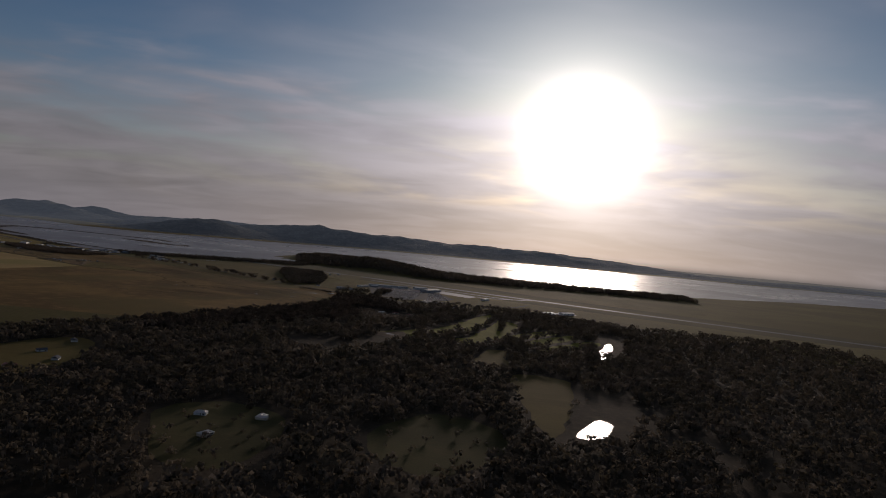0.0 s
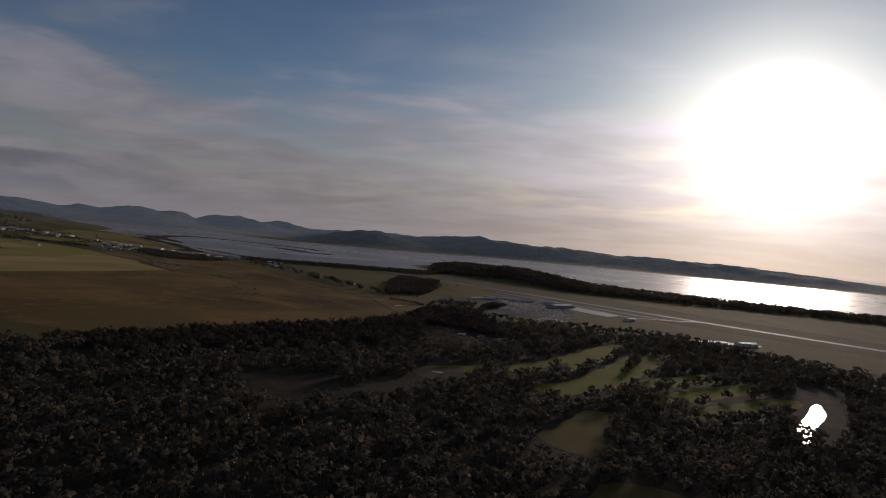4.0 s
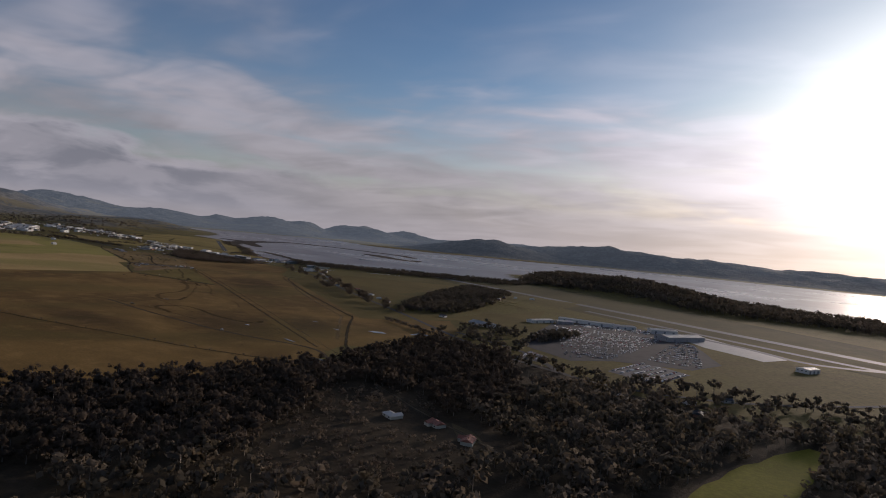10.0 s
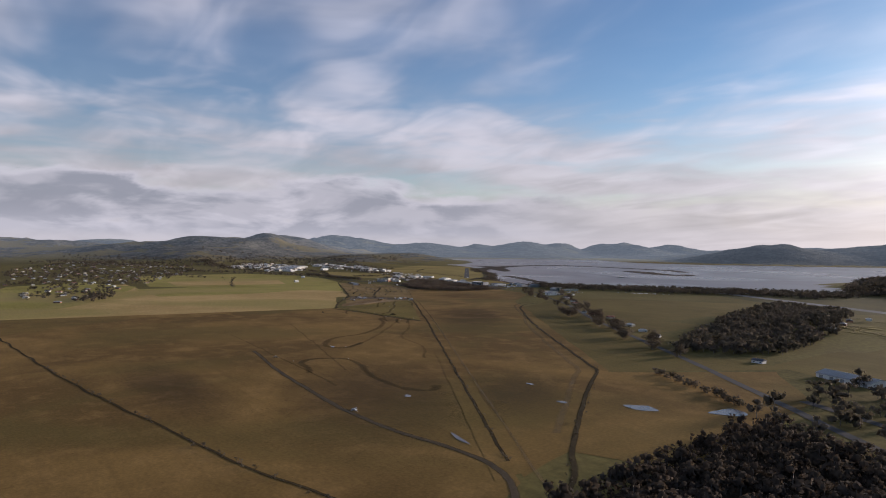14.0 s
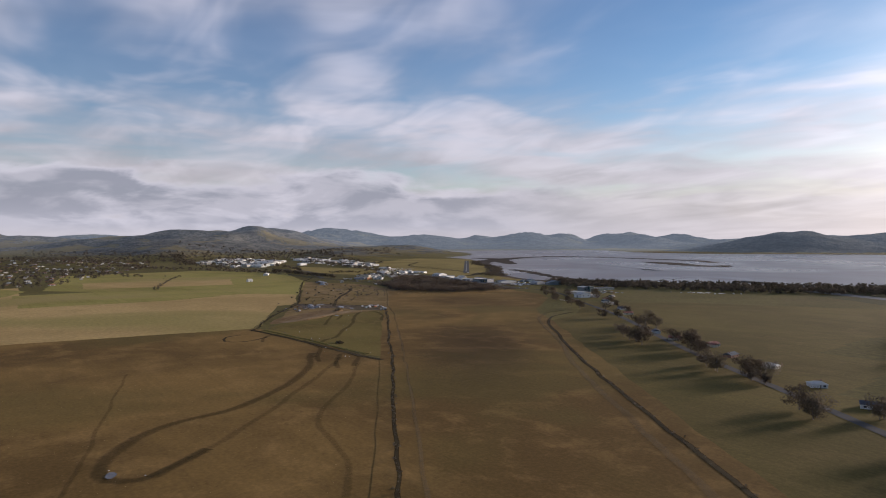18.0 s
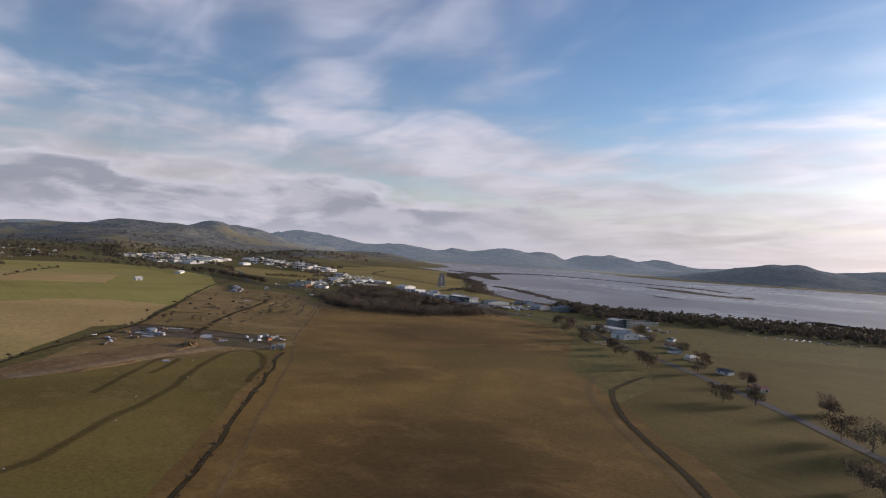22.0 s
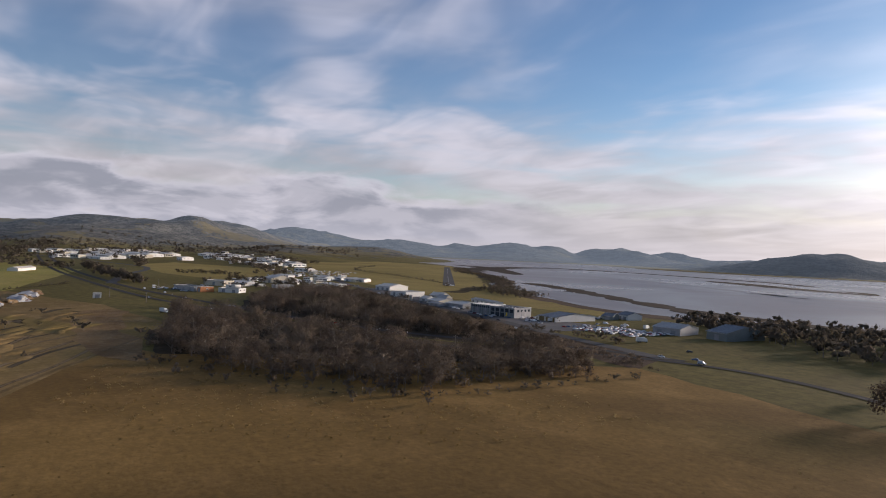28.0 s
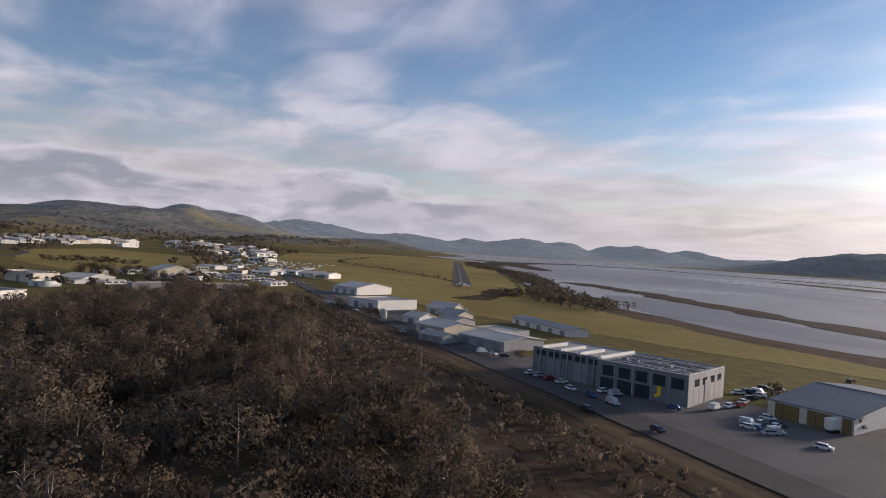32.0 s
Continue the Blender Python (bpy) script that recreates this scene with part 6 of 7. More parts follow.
shed("field_hut", "small white hut at the field corner", -380.9, 638.6, 60, 1.3, 1.0, 0.9, "gable", M["white_wall"], M["pale_sheet"], 1, 1, 0.25, "hut")
shed("field_hut", "small tan hut on bare ground", -380.4, 636.8, 60, 0.8, 0.8, 0.85, "gable", M["cream_wall"], M["grey_sheet"], 1, 1, 0.25, "hut")
shed("start_tower", "white judging hut of the motocross park", -563.3, 713.0, 84, 1.9, 1.3, 1.35, "flat", M["white_wall"], M["grey_sheet"], 1, 2, 0.1, "hut")
shed("farmhouse", "lone white farmhouse on green pasture", -611.6, 661.2, 100, 3.6, 3.0, 1.3, "gable", M["white_wall"], M["pale_sheet"], 1, 2, 0.3, "house")
shed("far_shed", "long pale farm sheds by the road", -712.0, 712.0, -25, 19.0, 4.0, 1.2, "gable", M["white_wall"], M["pale_sheet"], 4, 0, 0.12)
for x, y, turn, long, deep, tall, text in ((-917, 833, 26, 6, 12, 2.4, "large white shed beyond a paddock"), (-1104, 908, 30, 40, 26, 2.4, "broad white warehouse below the hills"), (-1046, 924, 26, 70, 10, 2.0, "very long pale roof of a warehouse"), (-1040, 909, 18, 20, 9, 2.8, "white warehouse in the industrial park"),
                                           (-985, 925, 24, 16, 8, 1.6, "low pale shed in the industrial park"), (-930, 772, 20, 26, 14, 2.2, "white shed on the town's edge"), (-975, 790, 22, 34, 16, 2.2, "wide white store in the town"), (-900, 764, 18, 22, 8, 1.6, "long pale shed near the town"), (-1015, 815, 24, 30, 18, 2.6, "white store below the hills"), (-1075, 850, 26, 30, 14, 2.2, "pale warehouse in the town")):
    shed("far_warehouse", text, x, y, turn, long, deep, tall, "gable", M["white_wall"], M["pale_sheet"], 3, 3, 0.06, "warehouse")
# airport buildings
for x, y, turn, long, deep, tall, wall, cover, text in ((-38, 640, 60, 26, 9, 2.2, "grey_wall", "pale_sheet", "long low pale airport terminal"), (-52, 668, 30, 14, 7, 1.8, "white_wall", "pale_sheet", "white airport building by the apron"), (-96, 646, 40, 9, 5, 1.4, "grey_wall", "pale_sheet", "small grey airport store building"), (-70, 662, 34, 12, 6, 1.6, "white_wall", "grey_sheet", "pale freight shed by the apron"),
                                                        (66, 524, 30, 12, 6, 1.8, "white_wall", "pale_sheet", "pale hangar by a small apron"), (84, 536, 30, 12, 6, 1.8, "white_wall", "pale_sheet", "pale hangar by a small apron"), (20, 606, 60, 8, 5, 1.6, "white_wall", "pale_sheet", "white hangar beside the taxiway")):
    shed("airport_building" if y > 500 else "yard_shed", text, x, y, turn, long, deep, tall, "gable", M[wall], M[cover], 3, 3, 0.08, "building")
shed("white_hall", "tall teal block under a pale roof beside the school hall", -396.5, 788.0, -5, 3.2, 3.0, 3.1, "flat", M["deep_teal"], M["pale_sheet"], 1, 2, 0.1, "hall")

# ---- houses of the district ----
place_rng = random.Random(21)
for x, y in ((-143, 196), (-150, 222), (-152, 244), (-138, 212), (-60, 152), (-52, 170), (-68, 168), (-56, 434), (-36, 431), (-46, 436), (-66, 478), (-4, 495), (0, 520), (-8, 507), (-24, 498)):
    put_house(place_rng.randrange(6), x, y, place_rng.uniform(0, 360))
for x, y, z in ((-154, 684, 2.6), (-157, 700, 3.0), (-160, 716, 3.1), (-158, 731, 3.0), (-150, 742, 2.7)):
    put_house(place_rng.randrange(6), x, y, place_rng.uniform(0, 360), z)
for x, y in ((-336, 735), (-320, 722), (-306, 708), (-268, 672), (-256, 664), (-243, 662), (-231, 650), (-218, 644), (-203, 632), (-190, 622), (-345, 742), (-352, 752), (-362, 768), (-140, 600)):
    put_house(place_rng.randrange(6), x, y, place_rng.uniform(0, 360))
SUBURB = [(-440, 458), (-470, 436), (-620, 440), (-800, 420), (-1150, 470), (-1450, 640), (-1180, 720), (-930, 655), (-720, 572), (-600, 520), (-520, 492)]
for x, y in scatter(SUBURB, 19, 0.48, (), 31, 0.62):
    put_house(place_rng.randrange(6), x, y, place_rng.uniform(0, 360), float(height(np.array([x]), np.array([y]))[0]))
TOWN = [(-880, 742), (-1080, 752), (-1330, 880), (-1150, 900), (-1000, 850), (-900, 800)]
for x, y in scatter(TOWN, 19, 0.45, (), 32, 0.6):
    put_house(place_rng.choice((0, 0, 4, 3, 1)), x, y, place_rng.uniform(0, 360), float(height(np.array([x]), np.array([y]))[0]))
STRIP = [(-745, 842), (-960, 868), (-1250, 965), (-1040, 975), (-760, 872), (-690, 848)]
for x, y in scatter(STRIP, 20, 0.4, (), 33, 0.6):
    put_house(place_rng.choice((0, 0, 3, 4)), x, y, place_rng.uniform(0, 360), float(height(np.array([x]), np.array([y]))[0]))

def store_model(long, deep, tall, wall, cover):
    top = new("town_store")
    part("wall", boxes(((-long / 2, -deep / 2, -0.3), (long / 2, deep / 2, tall))), wall, top)
    part("roof", prism([(-deep / 2 - 0.2, tall + 0.004), (deep / 2 + 0.2, tall + 0.004), (0, tall + deep * 0.06)], -long / 2 - 0.2, long / 2 + 0.2), cover, top)
    for k in range(3):
        x = long * (k - 1) * 0.3
        part("window", boxes(((x - long * 0.1, -deep / 2 - 0.05, tall * 0.4), (x + long * 0.1, -deep / 2 + 0.02, tall * 0.75))), M["glass"], top)
    part("door", boxes(((long * 0.4, -deep / 2 - 0.05, 0), (long * 0.46, -deep / 2 + 0.02, tall * 0.6))), M["door"], top)
    return tagged(top, "white store building with a pale roof in the town", "store", "stores of the town")


STORES = [store_model(11, 7, 1.9, M["white_wall"], M["pale_sheet"]), store_model(17, 9, 2.2, M["white_wall"], M["pale_sheet"]), store_model(8, 6, 2.6, M["cream_wall"], M["grey_sheet"])]
spots_of_stores = np.concatenate([scatter(TOWN, 27, 0.45, (), 34, 0.75), scatter(STRIP, 26, 0.45, (), 35, 0.75)])
for k, (x, y) in enumerate(spots_of_stores):
    z = float(height(np.array([x]), np.array([y]))[0])
    m = pose(x, y, z, 0, 0, place_rng.choice((12, 20, 28, 102, 110)) + place_rng.uniform(-6, 6))
    if k < 3:
        STORES[k].matrix_world = m
    else:
        copy_thing(STORES[k % 3], m)

for k, (x, y) in enumerate(scatter([(-600, 748), (-640, 770), (-664, 800), (-740, 848), (-700, 862), (-646, 846), (-600, 800), (-612, 778)], 10, 0.45, (), 36, 0.5)):
    copy_thing(STORES[k % 3], pose(x, y, 0, 0, 0, place_rng.choice((14, 30, 104)) + place_rng.uniform(-6, 6)) @ Matrix.Scale(place_rng.uniform(0.34, 0.55), 4))

# ---- cars ----
def car_model(paint, word, van):
    top = new("van" if van else "car")
    L, W = (1.25, 0.5) if van else (1.1, 0.44)
    side = [(-L / 2, 0.09), (L / 2, 0.09), (L / 2, 0.22), (L * 0.46, 0.25), (L * 0.2, 0.27), (-L * 0.45, 0.27), (-L / 2, 0.24)]
    bm = prism([(x, z) for x, z in side], -W / 2, W / 2)
    for v in bm.verts:
        v.co = Vector((v.co.y, v.co.x, v.co.z))
    bmesh.ops.recalc_face_normals(bm, faces=bm.faces)
    part("body", bm, paint, top)
    roof = 0.52 if van else 0.38
    cab = [(-L * 0.47, 0.265), (L * 0.3, 0.265), (L * 0.16, roof), (-L * (0.46 if van else 0.34), roof)]
    bm = prism(cab, -W / 2 + 0.03, W / 2 - 0.03)
    for v in bm.verts:
        v.co = Vector((v.co.y, v.co.x, v.co.z))
    bmesh.ops.recalc_face_normals(bm, faces=bm.faces)
    part("cabin", bm, paint if van else M["glass"], top, "" if van else "dark glazed cabin")
    part("roof_panel", boxes(((-L * (0.45 if van else 0.33), -W / 2 + 0.035, roof), (L * 0.155, W / 2 - 0.035, roof + 0.012))), paint, top)
    part("windscreen", boxes(((L * 0.24, -W / 2 + 0.05, 0.29), (L * 0.27, W / 2 - 0.05, 0.33))), M["glass"], top)
    for x in (-L * 0.3, L * 0.31):
        for y in (-W / 2 + 0.02, W / 2 - 0.02):
            bm = bmesh.new()
            bmesh.ops.create_cone(bm, cap_ends=True, segments=10, radius1=0.085, radius2=0.085, depth=0.06, matrix=Matrix.Translation((x, y, 0.085)) @ Matrix.Rotation(math.pi / 2, 4, "X"))
            part("wheel", bm, M["rubber"], top)
    tagged(top, f"{word} {'van' if van else 'car'} parked on asphalt", "van" if van else "car", "parked vehicles")
    return top


CARS = [car_model(PAINTS[k % 5], PAINT_WORDS[k % 5], k in (5, 6)) for k in range(7)]
CARS[5]["label"] = "white van parked beside a shed"
used_car = set()


def put_car(kind, x, y, turn, z=0.0):
    m = pose(x, y, z, 0, 0, turn)
    if kind not in used_car:
        used_car.add(kind)
        CARS[kind].matrix_world = m
        return CARS[kind]
    return copy_thing(CARS[kind], m)


for k, (x, y, turn) in enumerate(((-503.4, 791.6, -15), (-501.0, 791.3, -18), (-498.6, 790.9, -16), (-498.2, 787.4, -20), (-509.6, 793.3, 80), (-508.4, 793.2, 84), (-507.1, 793.0, 82), (-505.6, 793.0, 80), (-501.6, 793.6, 84), (-500.4, 793.6, 84), (-492.4, 787.4, -16), (-494.0, 797.4, 95),
                                   (-493.8, 799.2, 92), (-493.6, 800.4, 90), (-494.0, 801.8, 92), (-495.4, 794.2, 10), (-519.0, 797.0, 10), (-517.4, 797.2, 60), (-520.4, 796.8, 84), (-536.0, 796.8, 10), (-551.0, 802.0, 30), (-560.0, 803.6, 10), (-569.0, 804.0, 60), (-572.0, 805.0, 66), (-575.0, 806.0, 60), (-531.0, 732.2, 170), (-563.0, 726.2, 176),
                                   (-498.0, 746.4, 162), (-441.0, 775.6, 30), (-436.6, 778.4, 200), (-434.0, 775.8, 10), (-442.0, 786.0, 70), (-479.0, 779.8, -16), (-590.0, 810.8, 164), (-620.0, 820.0, 164))):
    put_car((k * 3) % 7 if k % 4 else 0, x, y, turn, 0.1)
yard = random.Random(5)
for x0, y0, x1, y1, count, group in ((-478, 794, -474, 803, 12, "vehicle yard"), (-480, 806, -471, 814, 12, "vehicle yard"), (-496.5, 803, -494.3, 812, 10, "workshop yard"), (-392, 784, -377, 797, 22, "school car park"), (-598, 744, -585, 741, 12, "store car park")):
    for k in range(count):
        put_car(yard.choice((0, 0, 0, 1, 1, 2, 3, 4, 5, 6)), yard.uniform(x0, x1), yard.uniform(y0, y1), yard.choice((0, 90, 12, 100, 45)) + yard.uniform(-8, 8), 0.0)


def car_field(name, rows, label):
    """Far rows of parked cars, joined."""
    g = random.Random(9)
    verts, faces, shade = [], [], []
    for (x0, y0), (x1, y1), step in rows:
        n = int(math.dist((x0, y0), (x1, y1)) / step)
        a = math.atan2(y1 - y0, x1 - x0) + 1.2
        for k in range(n):
            if g.random() < 0.45:
                continue
            cx, cy = x0 + (x1 - x0) * k / n, y0 + (y1 - y0) * k / n
            c, s = math.cos(a), math.sin(a)
            for lo, hi, z0, z1, pull in ((-0.55, 0.55, 0.06, 0.26, 0.0), (-0.38, 0.25, 0.26, 0.38, 0.08)):
                b = len(verts)
                for z, q in ((z0, 0.0), (z1, pull)):
                    for u, v in ((lo + q, -0.22), (hi - q, -0.22), (hi - q, 0.22), (lo + q, 0.22)):
                        verts.append((cx + u * c - v * s, cy + u * s + v * c, z + 0.06))
                faces += [(b + 4, b + 5, b + 6, b + 7), (b, b + 1, b + 5, b + 4), (b + 1, b + 2, b + 6, b + 5), (b + 2, b + 3, b + 7, b + 6), (b + 3, b, b + 4, b + 7)]
    return tagged(new(name, raw_mesh(name, verts, faces, M["mixed_paint"])), label, "cars", kind="stuff")


def build_mixed(n):
    r = n.add("ShaderNodeNewGeometry").outputs["Random Per Island"]
    c = n.mix(n.ramp(r, 0.22, 0.24), (0.62, 0.62, 0.61), n.mix(n.ramp(r, 0.50, 0.52), (0.06, 0.065, 0.075), n.mix(n.ramp(r, 0.90, 0.92), (0.52, 0.53, 0.54), (0.22, 0.05, 0.05))))
    return surface(n, c, 0.5, 0.0, None, 0, 0.35)


M["mixed_paint"] = material("mixed_car_paint", build_mixed)
lines = []
for k in range(27):
    f = k / 27
    a, b = Vector((-93, 634)).lerp(Vector((-56, 545)), f), Vector((-38, 648)).lerp(Vector((-42, 560)), f)
    lines.append((tuple(a), tuple(a.lerp(b, 0.96)), 0.95 if k % 5 else 2.4))
for k in range(12):
    lines.append(((-35 + 0.2 * k, 642 - 6.2 * k), (-24 + 1.0 * k, 636 - 5.6 * k), 0.95))
for k in range(6):
    lines.append(((-90 + 3.2 * k, 648 + 4.4 * k), (-52 + 1.0 * k, 656 + 3.0 * k), 0.95))
for k in range(6):
    lines.append(((-37 + 3.2 * k, 536 - 1.3 * k), (-32.4 + 3.2 * k, 563 - 1.9 * k), 0.9))
for k in range(3):
    lines.append(((-68 + 3 * k, 530), (-69 + 3 * k, 544 - 2 * k), 0.9))
car_field("parked_cars", lines, "long rows of parked cars in an airport car park")
car_field("parked_cars", [((-473.5 + 0.1 * k, 793 + 1.35 * k), (-459 + 0.1 * k, 795.5 + 1.35 * k), 0.62) for k in range(10)], "tight rows of pale vehicles stored in a yard")
car_field("parked_cars", [((-660 + 1.5 * k, 800 + 2.6 * k), (-622 + 1.5 * k, 806 + 2.6 * k), 1.25) for k in range(7)], "crowded yard of wrecked and stored vehicles")
car_field("parked_cars", [((-362 + 3 * k, 821 + 4.2 * k), (-334 + 3 * k, 832 + 4.2 * k), 1.9) for k in range(3)], "rows of parked cars beside the shore trees")
car_field("parked_cars", [((-700 - 9 * k, 818 + 7 * k), (-664 - 9 * k, 838 + 7 * k), 1.3) for k in range(9)], "crowded yard of stored vehicles and scrap")


# ---- single trees ----
def tree_model(seed, tall, wide, leaves, leaf, mat):
    (wv, wf, _), (lv, lf, ln) = tree_shape(seed, tall, wide, leaves, leaf, 0.08, 8)
    top = new("tree")
    for name, v, f, m in (("trunk", wv, wf, M["bark"]), ("crown", lv, lf, mat)):
        ob = new(name, raw_mesh(name, v, f, m))
        if name == "crown":
            ob.data.normals_split_custom_set_from_vertices(ln)
        ob.parent = top
    tagged(top, "grey-green eucalypt with an open crown", "tree", "trees of the flats")
    return top


TREES = [tree_model(200 + k, 1.0, 0.56 + 0.05 * (k % 3), 1150, 0.031, M["leaf"] if k % 2 else M["leaf_dark"]) for k in range(5)]
used_tree = set()


def put_tree(x, y, tall, kind=None, turn=None, z=0.0):
    k = place_rng.randrange(5) if kind is None else kind
    m = pose(x, y, z, 0, 0, place_rng.uniform(0, 360) if turn is None else turn)
    if k not in used_tree:
        used_tree.add(k)
        ob = TREES[k]
    else:
        ob = copy_thing(TREES[k], Matrix())
    ob.matrix_world = m @ Matrix.Scale(tall, 4)
    return ob


for x, y, h in ((-383, 757, 3.2), (-408, 772, 2.4), (-404, 760, 3.4), (-398, 760, 3.0), (-400, 764, 2.8), (-370, 733, 3.2), (-366, 730, 2.6), (-372, 736, 3.0), (-379, 753, 3.0), (-336, 713, 2.8), (-332, 709, 3.2), (-323, 715, 2.8), (-282, 682, 3.4), (-277, 679, 3.6), (-274, 681, 3.2), (-269, 657, 3.2), (-272, 660, 2.8), (-260, 651, 3.4), (-256, 648, 3.0), (-264, 653, 3.2), (-253, 659, 3.4), (-249, 661, 3.6), (-246, 657, 3.2), (-304, 690, 3.0), (-300, 694, 3.0)):
    put_tree(x, y, h * 1.25)
for x, y, h in ((-242, 650, 4.0), (-238, 647, 3.6), (-215, 629, 3.8), (-211, 627, 3.4), (-218, 634, 3.2), (-197, 611, 3.6), (-193, 608, 3.2), (-176, 600, 3.4), (-159, 590, 3.4), (-228, 634, 3.4), (-223, 630, 3.6), (-262, 657, 3.6), (-347, 720, 2.6), (-355, 727, 2.8), (-389, 747, 2.8), (-345, 746, 2.6), (-362, 756, 2.6), (-376, 772, 2.8), (-380, 777, 2.6), (-290, 700, 2.8), (-310, 712, 2.6), (-330, 730, 2.8), (-186, 616, 3.0), (-172, 594, 3.0)):
    put_tree(x, y, h * 1.25)
    put_tree(x + place_rng.uniform(-2.2, 2.2), y + place_rng.uniform(-2.2, 2.2), h * place_rng.uniform(0.6, 1.0))
for k in range(14):                       # the planted row in the paddock
    f = k / 13
    put_tree(-702 + 16 * f + place_rng.uniform(-1, 1), 773 + 24 * f, place_rng.uniform(1.8, 2.6))
for x, y, h in ((-636, 774, 3.0), (-634, 777, 3.2), (-633, 780, 3.2), (-631, 783, 3.0), (-630, 786, 3.2), (-626, 790, 2.4), (-622, 793, 2.4), (-548, 800.6, 1.8), (-551, 801.4, 1.8), (-555, 802.6, 1.6), (-564, 803, 1.8), (-516, 798, 1.2)):
    put_tree(x, y, h)
for q in near_scrub:
    put_tree(float(q[0]), float(q[1]), place_rng.uniform(1.9, 3.4))

# ---- woods, shelter belts and hedges, joined ----
knoll_wood = [(-165, 592), (-142, 618), (-150, 680), (-186, 790), (-236, 812), (-216, 726)]
p = scatter(knoll_wood, 3.3, 0.5, (), 41, 0.95)
wood("wooded_knoll", p, MEDIUM, 2.4, 4.0, M["leaf_dark"], "dark wood on a low knoll", 21, height(p[:, 0], p[:, 1]))
p = scatter([(-335, 1275), (-300, 1100), (-265, 985), (-146, 935), (-60, 868), (60, 862), (183, 885), (320, 880), (330, 960), (60, 985), (-40, 1020), (-100, 1110), (-250, 1280)], 6.2, 0.5, (), 42, 0.95)
wood("shore_forest", p, COARSE, 4.0, 7.0, M["leaf_dark"], "dark forest on a low peninsula", 22, height(p[:, 0], p[:, 1]))
p = scatter([(-480, 838), (-441, 813), (-428, 804), (-416, 804), (-404, 822), (-350, 842), (-300, 870), (-240, 900), (-230, 1000), (-300, 945), (-380, 895), (-450, 852)], 4.3, 0.5, (), 43, 0.92)
wood("shore_scrub", p, MEDIUM, 2.2, 3.8, M["leaf_dark"], "dark scrub and trees along the bay shore", 23)
p = thin(scatter(SUBURB, 7.0, 0.5, (), 45, 0.7), 0.02, 0.02, 6.0)
wood("garden_trees", p, COARSE, 1.3, 3.0, M["leaf_dark"], "garden trees among scattered houses", 25, height(p[:, 0], p[:, 1]))
p = scatter([(-455, 470), (-470, 462), (-510, 476), (-500, 492)], 5.0, 0.5, (), 46, 0.9)
wood("garden_trees", p, MEDIUM, 2.4, 3.6, M["leaf_dark"], "clump of dark trees by houses", 26)
p = np.concatenate([scatter(TOWN, 14, 0.5, (), 47, 0.6), scatter(STRIP, 16, 0.5, (), 48, 0.5)])
wood("town_trees", p, COARSE, 2.0, 4.0, M["leaf_dark"], "trees among town roofs", 27, height(p[:, 0], p[:, 1]))
p = scatter([(-1180, 600), (-1400, 700), (-1700, 1100), (-1500, 1400), (-1250, 1180), (-1120, 1000), (-1350, 900), (-1080, 740)], 26, 0.5, (), 49, 0.6)
wood("foothill_trees", p, COARSE, 2.4, 4.6, M["leaf_dark"], "scattered bush on the foothills", 28, height(p[:, 0], p[:, 1]))
p = scatter([(120, 480), (120, 300), (70, 150), (200, 80), (300, 300), (260, 470)], 5.2, 0.5, (), 51, 0.8)
wood("woodland", p, COARSE, 2.6, 4.4, M["leaf_dark"], "dark woodland beyond the golf course", 30)
p = scatter([(-230, 150), (-40, 60), (40, 40), (-60, -60), (-260, 40)], 5.0, 0.5, (), 52, 0.8)
wood("woodland", p, COARSE, 2.4, 4.0, M["leaf_dark"], "dark woodland under the flight path", 31)
p = scatter([(-110, 535), (-62, 528), (-30, 508), (10, 505), (60, 525), (40, 545), (5, 535), (-52, 512), (-88, 590), (-112, 600)], 4.6, 0.5, [[(-97, 640), (-30, 650), (-20, 600), (-10, 550), (-17, 522), (-40, 525), (-54, 538), (-85, 556)], [(-73, 550), (-58, 544), (-57, 524), (-72, 524)]], 53, 0.55)
p = np.concatenate([p, scatter([(-84, 568), (-76, 564), (-70, 592), (-69, 608), (-79, 606)], 3.0, 0.5, (), 54, 0.85)])
wood("car_park_trees", p, MEDIUM, 2.4, 4.2, M["leaf_dark"], "dark trees round the car park", 32)


def hedge(line, gap, lo, hi, side, label, seed):
    pts = [q for q in spline(line, gap)]
    g = random.Random(seed)
    p = np.array([(q.x + g.gauss(0, side), q.y + g.gauss(0, side)) for q in pts if g.random() < 0.85])
    wood("hedge", p, BUSH, lo, hi, M["leaf_dark"], label, seed, None, "hedge")


hedge([(-354, 576.4), (-320, 577), (-284, 577.6)], 1.0, 0.15, 0.4, 0.4, "dark rushes and bushes along a ditch", 61)
hedge([(-350, 570), (-388, 592), (-428, 619.5), (-451, 630.7), (-486, 646.8), (-525, 664.4), (-588, 694.7), (-620, 716)], 1.8, 0.3, 0.8, 0.5, "dark bushes along a field ditch", 62)
hedge([(-118, 481), (-155, 503.5), (-190, 525), (-232, 550.5), (-276, 577.8), (-305.5, 595), (-338, 614.4), (-382, 640.4)], 1.5, 0.2, 0.5, 0.3, "low bushes beside a farm track", 63)
hedge([(-272, 634), (-240, 609), (-172, 560), (-158, 550), (-120, 498), (-106, 482)], 2.4, 0.2, 0.5, 0.3, "low rushes along a drain", 64)
hedge([(-242, 431), (-171, 442), (-129, 450), (-103, 460)], 2.2, 0.25, 0.7, 0.4, "bushes along a ditch in pasture", 65)
hedge([(-471, 703), (-458, 709), (-438, 721), (-433, 757), (-440, 766)], 1.2, 0.3, 0.75, 0.7, "dark bushes at the wood's edge", 66)
